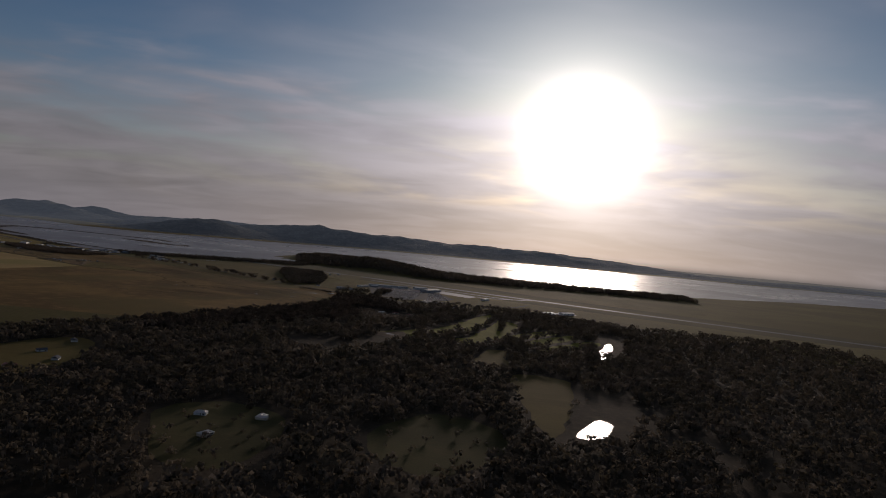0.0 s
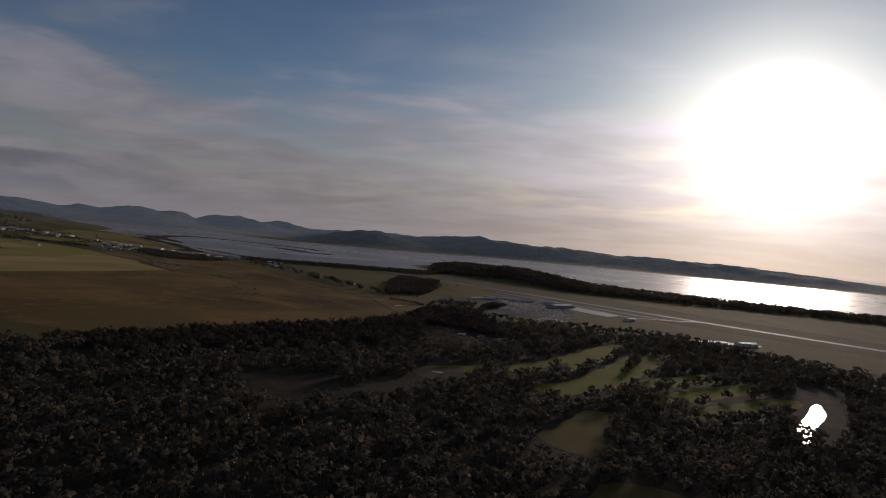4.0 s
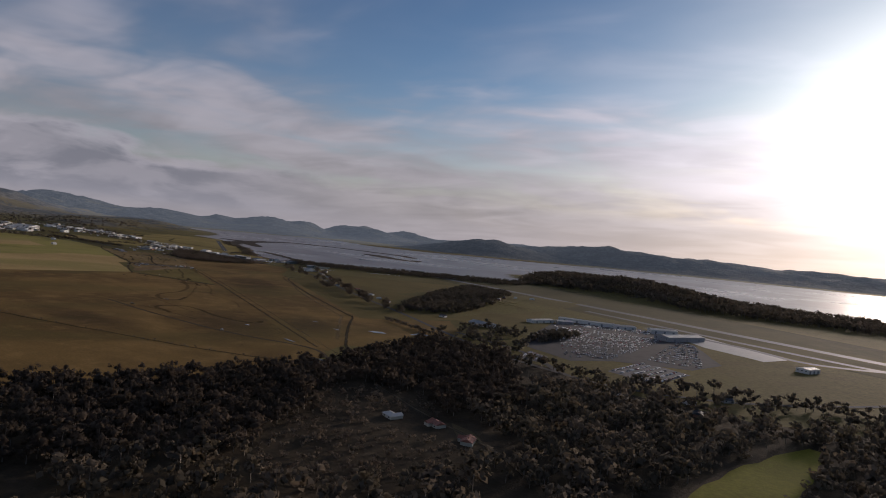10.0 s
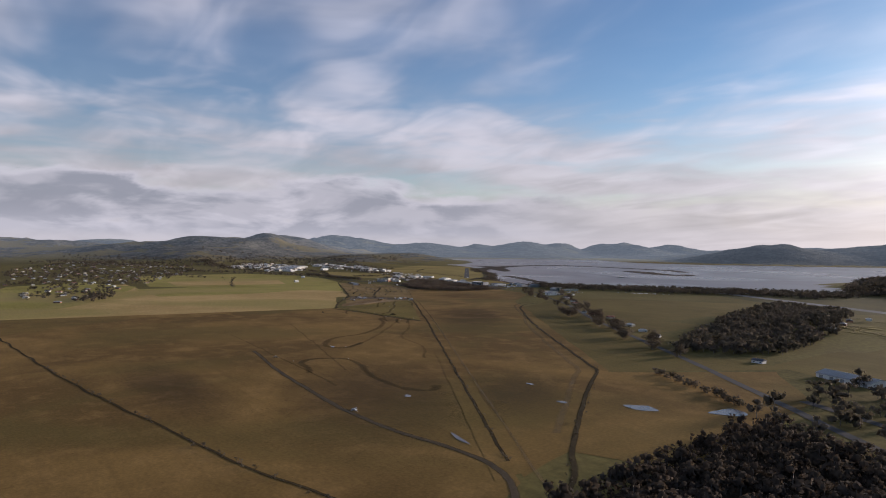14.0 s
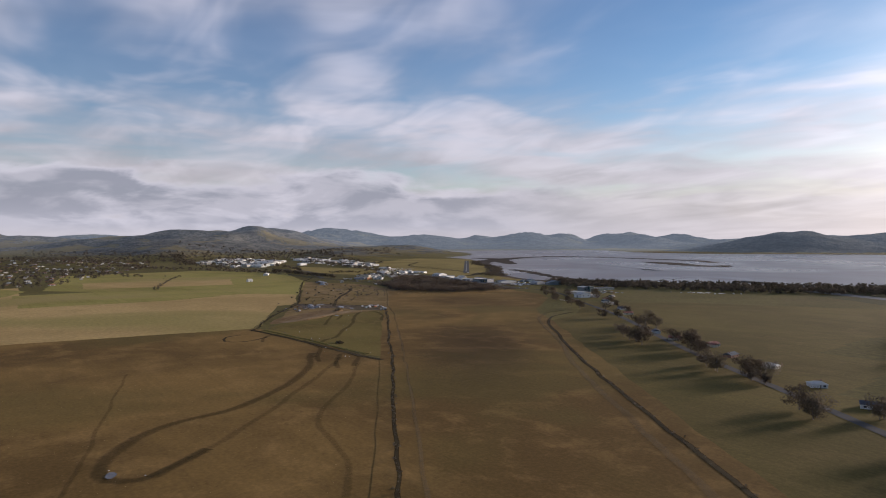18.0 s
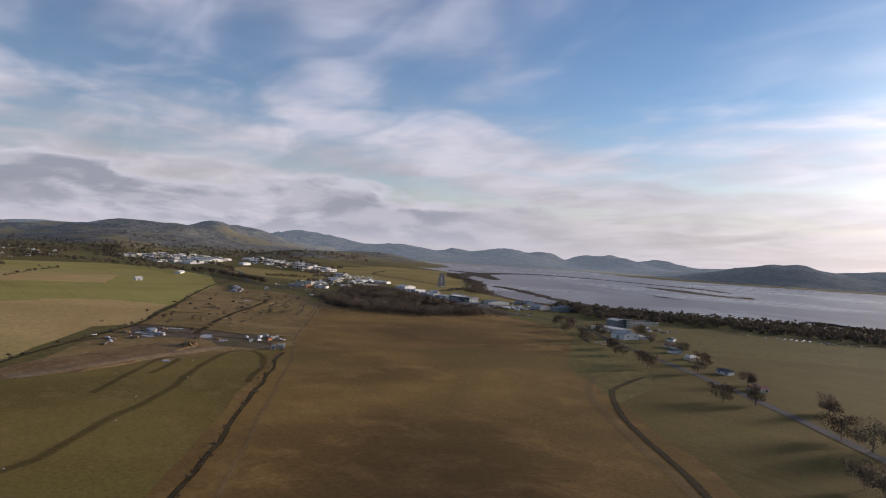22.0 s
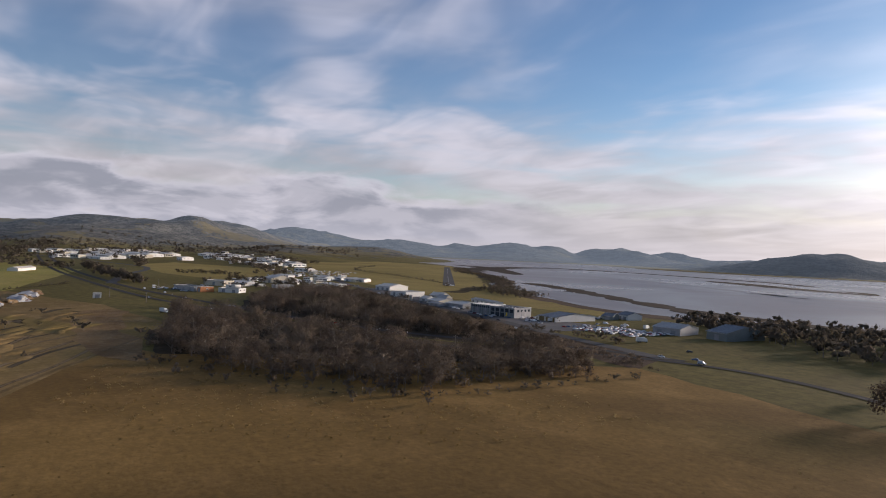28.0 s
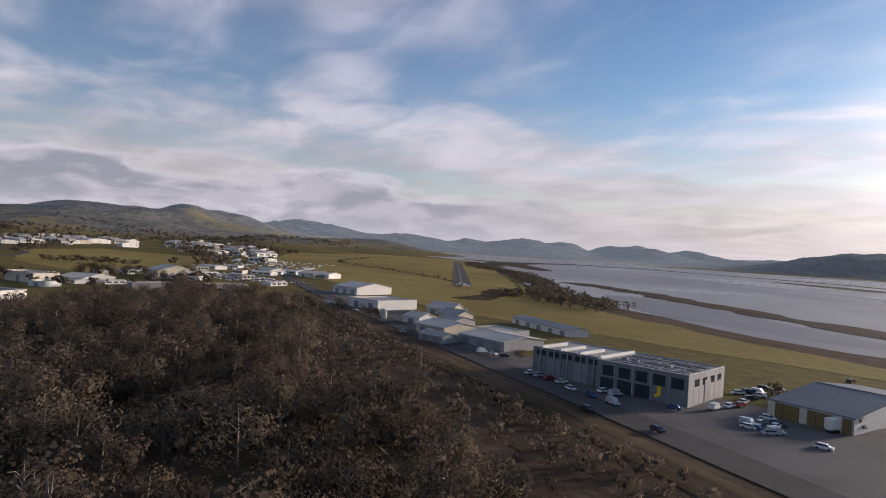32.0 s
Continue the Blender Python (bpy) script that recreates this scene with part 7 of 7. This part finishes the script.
hedge([(-508, 785), (-499, 781.5), (-540, 792.5), (-585, 804.5)], 1.0, 0.3, 0.8, 0.6, "bushes beside the street drain", 67)
hedge([(-617, 872), (-643, 890), (-706, 908), (-805, 933), (-900, 1010)], 3.0, 0.4, 1.0, 0.8, "bushes along the aerodrome drain", 68)
hedge([(-560, 585), (-640, 610), (-720, 640)], 4.0, 0.6, 1.6, 1.0, "scattered bushes along a fence line", 69)
p = np.concatenate([scatter([(-640, 575), (-600, 570), (-640, 640), (-780, 640)], 22, 0.5, (), 70, 0.5), scatter([(-420, 600), (-500, 660), (-560, 690), (-505, 715), (-390, 640)], 9, 0.5, (), 71, 0.4)])
wood("pasture_bushes", p, BUSH, 0.4, 1.4, M["leaf_dark"], "scattered bushes on pasture", 72, None, "bushes")


# ---- poles, signs, stores ----
def pole_model():
    top = new("utility_pole")
    bm = bmesh.new()
    bmesh.ops.create_cone(bm, cap_ends=True, segments=8, radius1=0.07, radius2=0.045, depth=2.6, matrix=Matrix.Translation((0, 0, 1.3)))
    part("pole", bm, M["timber"], top)
    part("crossarm", boxes(((-0.42, -0.03, 2.38), (0.42, 0.03, 2.46)), bevel=0.006), M["timber"], top)
    for x in (-0.36, 0.0, 0.36):
        bm = bmesh.new()
        bmesh.ops.create_cone(bm, cap_ends=True, segments=6, radius1=0.03, radius2=0.02, depth=0.1, matrix=Matrix.Translation((x, 0, 2.5 if x else 2.65)))
        part("insulator", bm, M["concrete"], top)
    return tagged(top, "weathered timber power pole with a crossarm", "utility pole", "power poles")


pole = pole_model()
spots_of_poles = [(-486.2, 734.4, 20), (-459.4, 746.6, 20), (-516.4, 726.9, 10), (-549, 722.2, 10), (-565.7, 717.2, 5), (-600, 738, 0), (-474, 741, 40), (-540, 790.6, 15), (-570, 799, 15), (-604, 809, 15), (-512, 782.4, 15)]
pole.matrix_world = pose(*spots_of_poles[0][:2], 0, 0, 0, spots_of_poles[0][2])
for x, y, turn in spots_of_poles[1:]:
    copy_thing(pole, pose(x, y, 0, 0, 0, turn))


def road_sign():
    top = new("road_sign")
    part("board", boxes(((-0.16, -0.02, 0.35), (0.16, 0.02, 0.85)), bevel=0.006), M["white_wall"], top, "blank white sign board")
    for x in (-0.1, 0.1):
        part("post", boxes(((x - 0.015, 0.02, -0.05), (x + 0.015, 0.05, 0.8))), M["steel"], top)
    return tagged(top, "white road sign on steel posts", "road sign", "highway signs")


sign = road_sign()
marks = [(-519, 722.8, 80), (-538.3, 739.9, 80), (-516.6, 737.8, 70), (-507.6, 741.4, 70), (-485.2, 748.5, 60), (-480.6, 752.4, 60), (-482.5, 758.4, 60), (-494.1, 747.4, 60), (-558, 733.4, 85), (-486.2, 749.8, 60), (-554.2, 735.0, 80), (-572, 734.6, 85)]
sign.matrix_world = pose(*marks[0][:2], 0, 0, 0, marks[0][2]) @ Matrix.Scale(0.65, 4)
for x, y, turn in marks[1:]:
    copy_thing(sign, pose(x, y, 0, 0, 0, turn) @ Matrix.Scale(0.65, 4))


def container(x, y, turn, mat, word, long=1.5):
    top = thing("shipping_container", f"{word} storage container on bare ground", "container", pose(x, y, 0, 0, 0, turn), "containers at the field corner")
    part("body", boxes(((-long / 2, -0.3, 0.03), (long / 2, 0.3, 0.66)), bevel=0.012), mat, top)
    for k in range(int(long / 0.15)):
        for y0 in (-0.315, 0.300):
            part("rib", boxes(((-long / 2 + 0.05 + k * 0.15, y0, 0.07), (-long / 2 + 0.10 + k * 0.15, y0 + 0.015, 0.62))), mat, top)
    for s in (-0.15, 0.15):
        part("door", boxes(((long / 2, s - 0.14, 0.06), (long / 2 + 0.015, s + 0.14, 0.63))), mat, top)


for x, y, turn, mat, word in ((-393.4, 641.9, 118, "orange_wall", "orange"), (-395.5, 643.9, 100, "pale_sheet", "pale grey"), (-392.9, 637.0, 112, "teal_wall", "green"), (-397.9, 641.4, 130, "white_wall", "white"), (-399.4, 643.4, 40, "grey_sheet", "grey")):
    container(x, y, turn, M[mat], word)
for k in range(10):
    put_car(place_rng.choice((0, 1, 2, 5)), place_rng.uniform(-399, -391), place_rng.uniform(637, 646), place_rng.uniform(0, 360), 0.06)


def tank(x, y):
    top = thing("silo", "pale steel silo on legs beside the street", "silo", pose(x, y, 0), "yard silos")
    bm = bmesh.new()
    bmesh.ops.create_cone(bm, cap_ends=True, segments=16, radius1=0.42, radius2=0.42, depth=1.1, matrix=Matrix.Translation((0, 0, 1.15)))
    part("drum", bm, M["pale_sheet"], top)
    bm = bmesh.new()
    bmesh.ops.create_cone(bm, cap_ends=True, segments=16, radius1=0.45, radius2=0.06, depth=0.22, matrix=Matrix.Translation((0, 0, 1.8)))
    part("cap", bm, M["grey_sheet"], top)
    for a in range(4):
        c, s = 0.32 * math.cos(a * 1.5708 + 0.785), 0.32 * math.sin(a * 1.5708 + 0.785)
        part("leg", boxes(((c - 0.03, s - 0.03, -0.05), (c + 0.03, s + 0.03, 0.65))), M["steel"], top)


tank(-546.0, 800.3)
tank(-547.2, 800.9)
# riding ring, threshold marks, lane lines
ring = patch("riding_ring", [(-366, 734), (-360, 733.5), (-358, 737), (-361, 740.5), (-366, 740)], 0.09, M["dirt"], "round bare-earth riding ring", True, 0.2, 1.0, "ring")
fence = thing("ring_fence", "low white rail fence round the riding ring", "fence", Matrix())
around = spline([(-366.6, 733.6), (-360, 732.9), (-357.4, 737), (-361, 741.2), (-366.6, 740.6)], 1.2, True)
for i, q in enumerate(around):
    r = around[(i + 1) % len(around)]
    part("post", boxes(((q.x - 0.03, q.y - 0.03, 0), (q.x + 0.03, q.y + 0.03, 0.3))), M["white_wall"], fence)
    bm = bmesh.new()
    v, f = tube([(q.x, q.y, 0.27), (r.x, r.y, 0.27)], [0.02, 0.02], 4)
    vs = [bm.verts.new(c) for c in v]
    for k in f:
        bm.faces.new([vs[j] for j in k])
    part("rail", bm, M["white_wall"], fence)


def ground_mark(name, at, along, half_long, half_wide, z, label):
    side = Vector((-along.y, along.x))
    c = [at + along * a * half_long + side * b * half_wide for a, b in ((-1, -1), (1, -1), (1, 1), (-1, 1))]
    me = raw_mesh(name, [(q.x, q.y, z) for q in c], [(0, 1, 2, 3)], M["paint"])
    return tagged(new(name, me), label, "road marking", kind="structure")


for k in range(8):
    off = (-2.3, -1.7, -1.1, -0.5, 0.5, 1.1, 1.7, 2.3)[k]
    ground_mark("threshold_mark", RW_A + rw_way * 5 + rw_side * off, rw_way, 3.2, 0.19, 0.10, "white painted threshold bar")
for s in (-1, 1):
    ground_mark("runway_number", RW_A + rw_way * 13 + rw_side * 0.8 * s, rw_way, 2.2, 0.34, 0.10, "white painted runway mark")
for k in range(14):
    ground_mark("centre_line", RW_A + rw_way * (24 + 26 * k), rw_way, 4.0, 0.15, 0.10, "white painted runway centre line")

# ---- paddock markers, junk heaps, trucks, masts ----
def tyre_marker():
    top = new("tyre_marker")
    bm = bmesh.new()
    v, f = tube([(0.17 * math.cos(a * 0.7854), 0.17 * math.sin(a * 0.7854), 0.07) for a in range(9)], [0.07] * 9, 6)
    vs = [bm.verts.new(c) for c in v]
    for q in f:
        bm.faces.new([vs[j] for j in q])
    part("tyre", bm, M["white_wall"], top, "white-painted tyre")
    part("stake", boxes(((-0.02, -0.02, -0.03), (0.02, 0.02, 0.34))), M["timber"], top)
    return tagged(top, "white-painted tyre marker beside a riding track", "track marker", "track markers")


marker = tyre_marker()
spots_of_markers = [(-339, 581.6), (-320.4, 583.4), (-321.6, 580.4), (-306, 574.6), (-290.2, 572.4), (-291, 573), (-292, 580.8), (-236, 510.2), (-231.4, 513.6), (-211, 503.6), (-216.4, 489), (-383, 629), (-375, 632.6), (-362, 626.4), (-357, 611.6), (-372, 617),
                    (-378, 613), (-364, 602), (-334, 596), (-346, 601), (-289.4, 573.2), (-301, 572), (-324, 578.8)]
marker.matrix_world = pose(*spots_of_markers[0], 0.05) @ Matrix.Scale(0.7, 4)
for x, y in spots_of_markers[1:]:
    copy_thing(marker, pose(x, y, 0.05, 0, 0, place_rng.uniform(0, 360)) @ Matrix.Scale(0.7, 4))


def heap(name, label, x, y, wide, tall, mat, pieces, planks, seed):
    """A heap of rubble with boards stuck in it."""
    top = thing(name, label, "heap", pose(x, y, 0.04))
    r = random.Random(seed)
    bm = bmesh.new()
    bmesh.ops.create_icosphere(bm, subdivisions=3, radius=1.0)
    for v in bm.verts:
        k = 1 + 0.5 * noise.noise(v.co * 1.7 + Vector((seed, 0, 0)))
        v.co = Vector((v.co.x * wide * k, v.co.y * wide * 0.7 * k, max(v.co.z * tall * k, -0.05)))
    part("mound", bm, mat, top)
    for k in range(pieces):
        bm = bmesh.new()
        bmesh.ops.create_icosphere(bm, subdivisions=1, radius=r.uniform(0.12, 0.34) * max(1.0, wide * 0.45))
        a, d = r.uniform(0, 6.28), wide * r.uniform(0.3, 1.15)
        off = Vector((math.cos(a) * d, math.sin(a) * d * 0.7, max(0.05, tall * (1.0 - d / wide) * 0.8)))
        for v in bm.verts:
            v.co = v.co * r.uniform(0.75, 1.2) + off
        part("boulder", bm, r.choice((M["concrete"], M["earth"], M["timber"])), top)
    for k in range(planks):
        m = Matrix.Translation((r.uniform(-wide, wide), r.uniform(-wide, wide) * 0.7, tall * 0.35)) @ Matrix.Rotation(r.uniform(0, 6.28), 4, "Z") @ Matrix.Rotation(r.uniform(-0.5, 0.5), 4, "Y")
        bm = boxes(((-0.7, -0.06, 0), (0.7, 0.06, 0.05)))
        bm.transform(m)
        part("plank", bm, r.choice((M["timber"], M["white_wall"], M["rust_sheet"])), top)
    return top


heap("dirt_heap", "dark heap of dug earth in the paddock", -311, 581.4, 1.5, 0.6, M["dark_wet"], 6, 0, 1)
heap("debris_heap", "small heap of branches and boards on pasture", -225, 487.2, 0.7, 0.3, M["dark_wet"], 5, 8, 2)
for k, (x, y, wide, tall) in enumerate(((-396, 606, 1.0, 0.4), (-402, 609, 1.1, 0.45), (-408, 620.5, 1.8, 0.7), (-414, 620, 2.1, 0.85), (-413, 614, 1.4, 0.6), (-400, 627, 1.1, 0.45), (-398, 630.5, 1.0, 0.4), (-418.5, 624, 1.2, 0.5), (-404, 614, 1.2, 0.5))):
    heap("junk_heap", "heap of scrap boards, rubble and machine parts on bare earth", x, y, wide, tall, M["grey_wall"] if k in (2, 3) else M["earth"] if k % 3 else M["dirt"], 7, 6, 10 + k)
heap("debris_heap", "pale scrap and fallen boards beside a field track", -158, 476.5, 0.8, 0.3, M["concrete"], 6, 7, 3)
heap("sand_heap", "large heap of tan earth beside the wet lot", -390, 622, 2.0, 0.9, M["earth"], 6, 0, 31)
for k, (x, y) in enumerate(((-546, 690.5), (-551.5, 693.5), (-557.5, 696.5), (-564, 697.5), (-570, 699.5), (-575.5, 701))):
    heap("rubble_heap", "long pale heap of broken concrete and scrap", x, y, 3.4, 1.0 + 0.15 * (k % 3), M["dirt"] if k % 2 else M["grey_wall"], 16, 6, 40 + k)
for k, (x, y) in enumerate(((-491, 647), (-485, 651), (-483, 657), (-505, 665), (-493, 670), (-471, 665))):
    heap("tyre_heap", "dark heap of tyres and earth beside a track", x, y, 0.9, 0.45, M["rubber"] if k % 2 else M["dark_wet"], 4, 2, 60 + k)
for x, y, kind, turn in ((-404, 608.4, 6, 40), (-410, 606.6, 0, 120), (-399, 608, 5, 10), (-412, 613.6, 1, 70), (-414.4, 611, 2, 30)):
    put_car(kind, x, y, turn, 0.05)


def truck(x, y, turn, word):
    top = thing("truck", f"{word} box truck parked on bare ground", "truck", pose(x, y, 0.05, 0, 0, turn))
    part("box_body", boxes(((-1.1, -0.32, 0.3), (0.55, 0.32, 1.02)), bevel=0.015), M["white_wall"], top)
    bm = prism([(0.6, 0.2), (1.08, 0.2), (1.08, 0.5), (0.98, 0.8), (0.6, 0.8)], -0.29, 0.29)
    for v in bm.verts:
        v.co = Vector((v.co.y, v.co.x, v.co.z))
    bmesh.ops.recalc_face_normals(bm, faces=bm.faces)
    part("cab", bm, PAINTS[0], top)
    part("chassis", boxes(((-1.1, -0.2, 0.2), (0.6, 0.2, 0.29))), M["steel"], top)
    bm = boxes(((1.03, -0.25, 0.5), (1.06, 0.25, 0.74)))
    part("windscreen", bm, M["glass"], top)
    for wx in (-0.75, -0.4, 0.85):
        for wy in (-0.26, 0.26):
            bm = bmesh.new()
            bmesh.ops.create_cone(bm, cap_ends=True, segments=12, radius1=0.13, radius2=0.13, depth=0.1, matrix=Matrix.Translation((wx, wy, 0.13)) @ Matrix.Rotation(math.pi / 2, 4, "X"))
            part("wheel", bm, M["rubber"], top)


truck(-454.1, 789.5, 62, "white")
truck(-468.0, 812.0, 100, "white")
truck(-525.0, 720.0, 20, "small white")
truck(-486.4, 799.9, 80, "pale")

for k, (x, y, turn) in enumerate(((-485.0, 750.8, 157), (-537, 738.6, 171), (-534.6, 738.9, 171), (-561, 735.1, 172), (-578, 734.2, 178), (-594, 732.4, 176), (-464.6, 762.6, 145), (-454.3, 759.6, 128))):
    put_car((0, 0, 1, 0, 5, 5, 2, 0)[k], x, y, turn, 0.11)
yard = random.Random(8)
for x0, y0, x1, y1, count in ((-592, 742, -610, 736, 12), (-492, 794, -485, 800, 12), (-494, 812, -487, 826, 12), (-600, 752, -612, 757, 8)):
    for k in range(count):
        put_car(yard.choice((0, 0, 0, 1, 1, 2, 3, 5, 6)), yard.uniform(x0, x1), yard.uniform(y0, y1), yard.choice((0, 90, 12, 100, 45)) + yard.uniform(-8, 8), 0.0)

# ---- more woods of the middle distance, and tussocks ----
def row_of_trees(name, line, gap, lo, hi, spread, label, seed, shapes=COARSE):
    g = random.Random(seed)
    p = np.array([(q.x + g.gauss(0, spread), q.y + g.gauss(0, spread)) for q in spline(line, gap) if g.random() < 0.8])
    wood(name, p, shapes, lo, hi, M["leaf_dark"], label, seed, height(p[:, 0], p[:, 1]))


row_of_trees("shelter_belt", [(-770, 746), (-715, 740), (-660, 738), (-622, 739)], 1.0, 1.8, 3.2, 1.8, "dark shelter belt along the highway", 81, MEDIUM)
row_of_trees("shelter_belt", [(-760, 770), (-830, 785), (-905, 800)], 3.0, 2.0, 3.6, 2.0, "scattered trees along a creek", 82)
row_of_trees("shelter_belt", [(-1000, 640), (-900, 660), (-800, 700), (-720, 728)], 3.5, 2.2, 4.0, 3.0, "dark tree line behind pastures", 83)
row_of_trees("shelter_belt", [(-880, 560), (-800, 590), (-720, 610)], 4.0, 2.0, 3.6, 2.5, "broken tree line across pastures", 84)
row_of_trees("shelter_belt", [(-1100, 930), (-980, 900), (-860, 870), (-760, 842), (-690, 820)], 3.2, 1.8, 3.6, 5.0, "trees among sheds of the industrial strip", 85)
row_of_trees("shelter_belt", [(-1300, 1060), (-1150, 1000), (-1000, 965), (-880, 930)], 4.5, 2.4, 4.4, 6.0, "dark trees behind the industrial strip", 86)
row_of_trees("shelter_belt", [(-1400, 800), (-1200, 760), (-1000, 728), (-860, 722)], 4.0, 2.4, 4.4, 6.0, "dark trees on the town's edge", 87)
row_of_trees("shelter_belt", [(-470, 842), (-440, 834), (-400, 846), (-340, 866), (-280, 900)], 2.4, 1.8, 3.4, 3.0, "dark trees along the bay shore", 88, MEDIUM)
row_of_trees("shore_scrub", [(-912, 1130), (-800, 1038), (-724, 1000), (-640, 930), (-594, 890), (-560, 874)], 0.32, 0.45, 1.35, 3.6, "dark scrub along the shore beside the runway", 89, BUSH)
row_of_trees("shore_scrub", [(-600, 884), (-585, 874), (-570, 866), (-556, 862)], 0.35, 0.6, 1.9, 4.0, "dense dark scrub at the bend of the shore", 101, BUSH)
row_of_trees("garden_trees", [(-640, 800), (-610, 792), (-600, 772), (-622, 760)], 2.2, 1.6, 2.8, 2.0, "trees among yards and offices", 90, MEDIUM)
row_of_trees("garden_trees", [(-486, 801), (-490, 804), (-494, 808)], 0.9, 0.7, 1.1, 0.3, "clipped shrubs beside a shed", 91, BUSH)
row_of_trees("garden_trees", [(-455, 786), (-464, 784), (-474, 781), (-482, 779)], 0.8, 0.6, 1.4, 1.2, "dark scrub behind the street", 92, BUSH)
row_of_trees("foothill_trees", [(-1500, 620), (-1380, 760), (-1290, 900), (-1330, 1050)], 5.0, 2.6, 5.0, 16.0, "dark belts of bush at the foot of the hills", 98)
row_of_trees("foothill_trees", [(-1150, 640), (-1220, 800), (-1180, 930)], 6.0, 2.4, 4.4, 14.0, "dark tree groups behind the town", 99)
row_of_trees("foothill_trees", [(-1700, 900), (-1560, 1060), (-1420, 1180), (-1240, 1180)], 5.0, 2.6, 5.0, 16.0, "dark belts of bush below the hills", 100)
p = scatter([(-1160, 560), (-1350, 480), (-1900, 620), (-2000, 1100), (-1700, 1480), (-1420, 1320), (-1300, 1100), (-1450, 900), (-1250, 720)], 17, 0.5, (), 93, 0.5)
p = p[height(p[:, 0], p[:, 1]) < 11]
wood("foothill_trees", p, COARSE, 2.4, 4.6, M["leaf_dark"], "patchy bush on the lower hill slopes", 94, height(p[:, 0], p[:, 1]))


def tuft_shape(seed):
    """A tussock: a fan of short blades."""
    r = random.Random(seed)
    v, f, nrm = [], [], []
    for k in range(7):
        a = k * 0.9 + r.uniform(-0.3, 0.3)
        o = Vector((math.cos(a), math.sin(a), 0))
        side = Vector((-o.y, o.x, 0)) * 0.22
        tip = o * r.uniform(0.5, 0.9) + Vector((0, 0, r.uniform(0.5, 1.0)))
        b = len(v)
        v += [tuple(o * 0.1 - side), tuple(o * 0.1 + side), tuple(tip + side * 0.4), tuple(tip - side * 0.4)]
        f.append((b, b + 1, b + 2, b + 3))
        nrm += [(0, 0, 1)] * 4
    root = (np.array([(-0.02, -0.02, -0.05), (0.02, -0.02, -0.05), (0.02, 0.02, 0.0), (-0.02, 0.02, 0.0)]), np.array([(0, 1, 2, 3)]), None)
    return root, (np.array(v), np.array(f), np.array(nrm))


TUFTS = [tuft_shape(s) for s in range(4)]
for poly, gap, keep, seed in (([(-383, 646), (-471, 703), (-438, 757), (-395, 738), (-345, 700), (-308, 672), (-290, 640)], 1.5, 0.5, 95), ([(-350, 582), (-290, 583), (-378, 636), (-362, 592)], 1.3, 0.5, 96), ([(-345, 560), (-283, 574), (-180, 512), (-210, 480), (-300, 500)], 2.0, 0.4, 97)):
    p = scatter(poly, gap, 0.6, (), seed, keep)
    wood("grass_tussocks", p, TUFTS, 0.05, 0.12, M["tuft"], "dry brown grass tussocks on winter pasture", seed, None, "grass")
hedge([(-146, 560), (-130, 552), (-115, 544)], 0.7, 0.9, 1.6, 0.5, "dark clipped hedge in the pasture", 73)
shed("terminal", "long white-roofed airport terminal", -101.0, 661.0, 8, 34.0, 5.0, 1.7, "gable", M["white_wall"], M["pale_sheet"], 5, 3, 0.06, "terminal")
shed("airport_building", "white-roofed hall beside the car park", -104.0, 632.0, 70, 16.0, 5.0, 1.5, "gable", M["white_wall"], M["pale_sheet"], 3, 3, 0.06, "building")
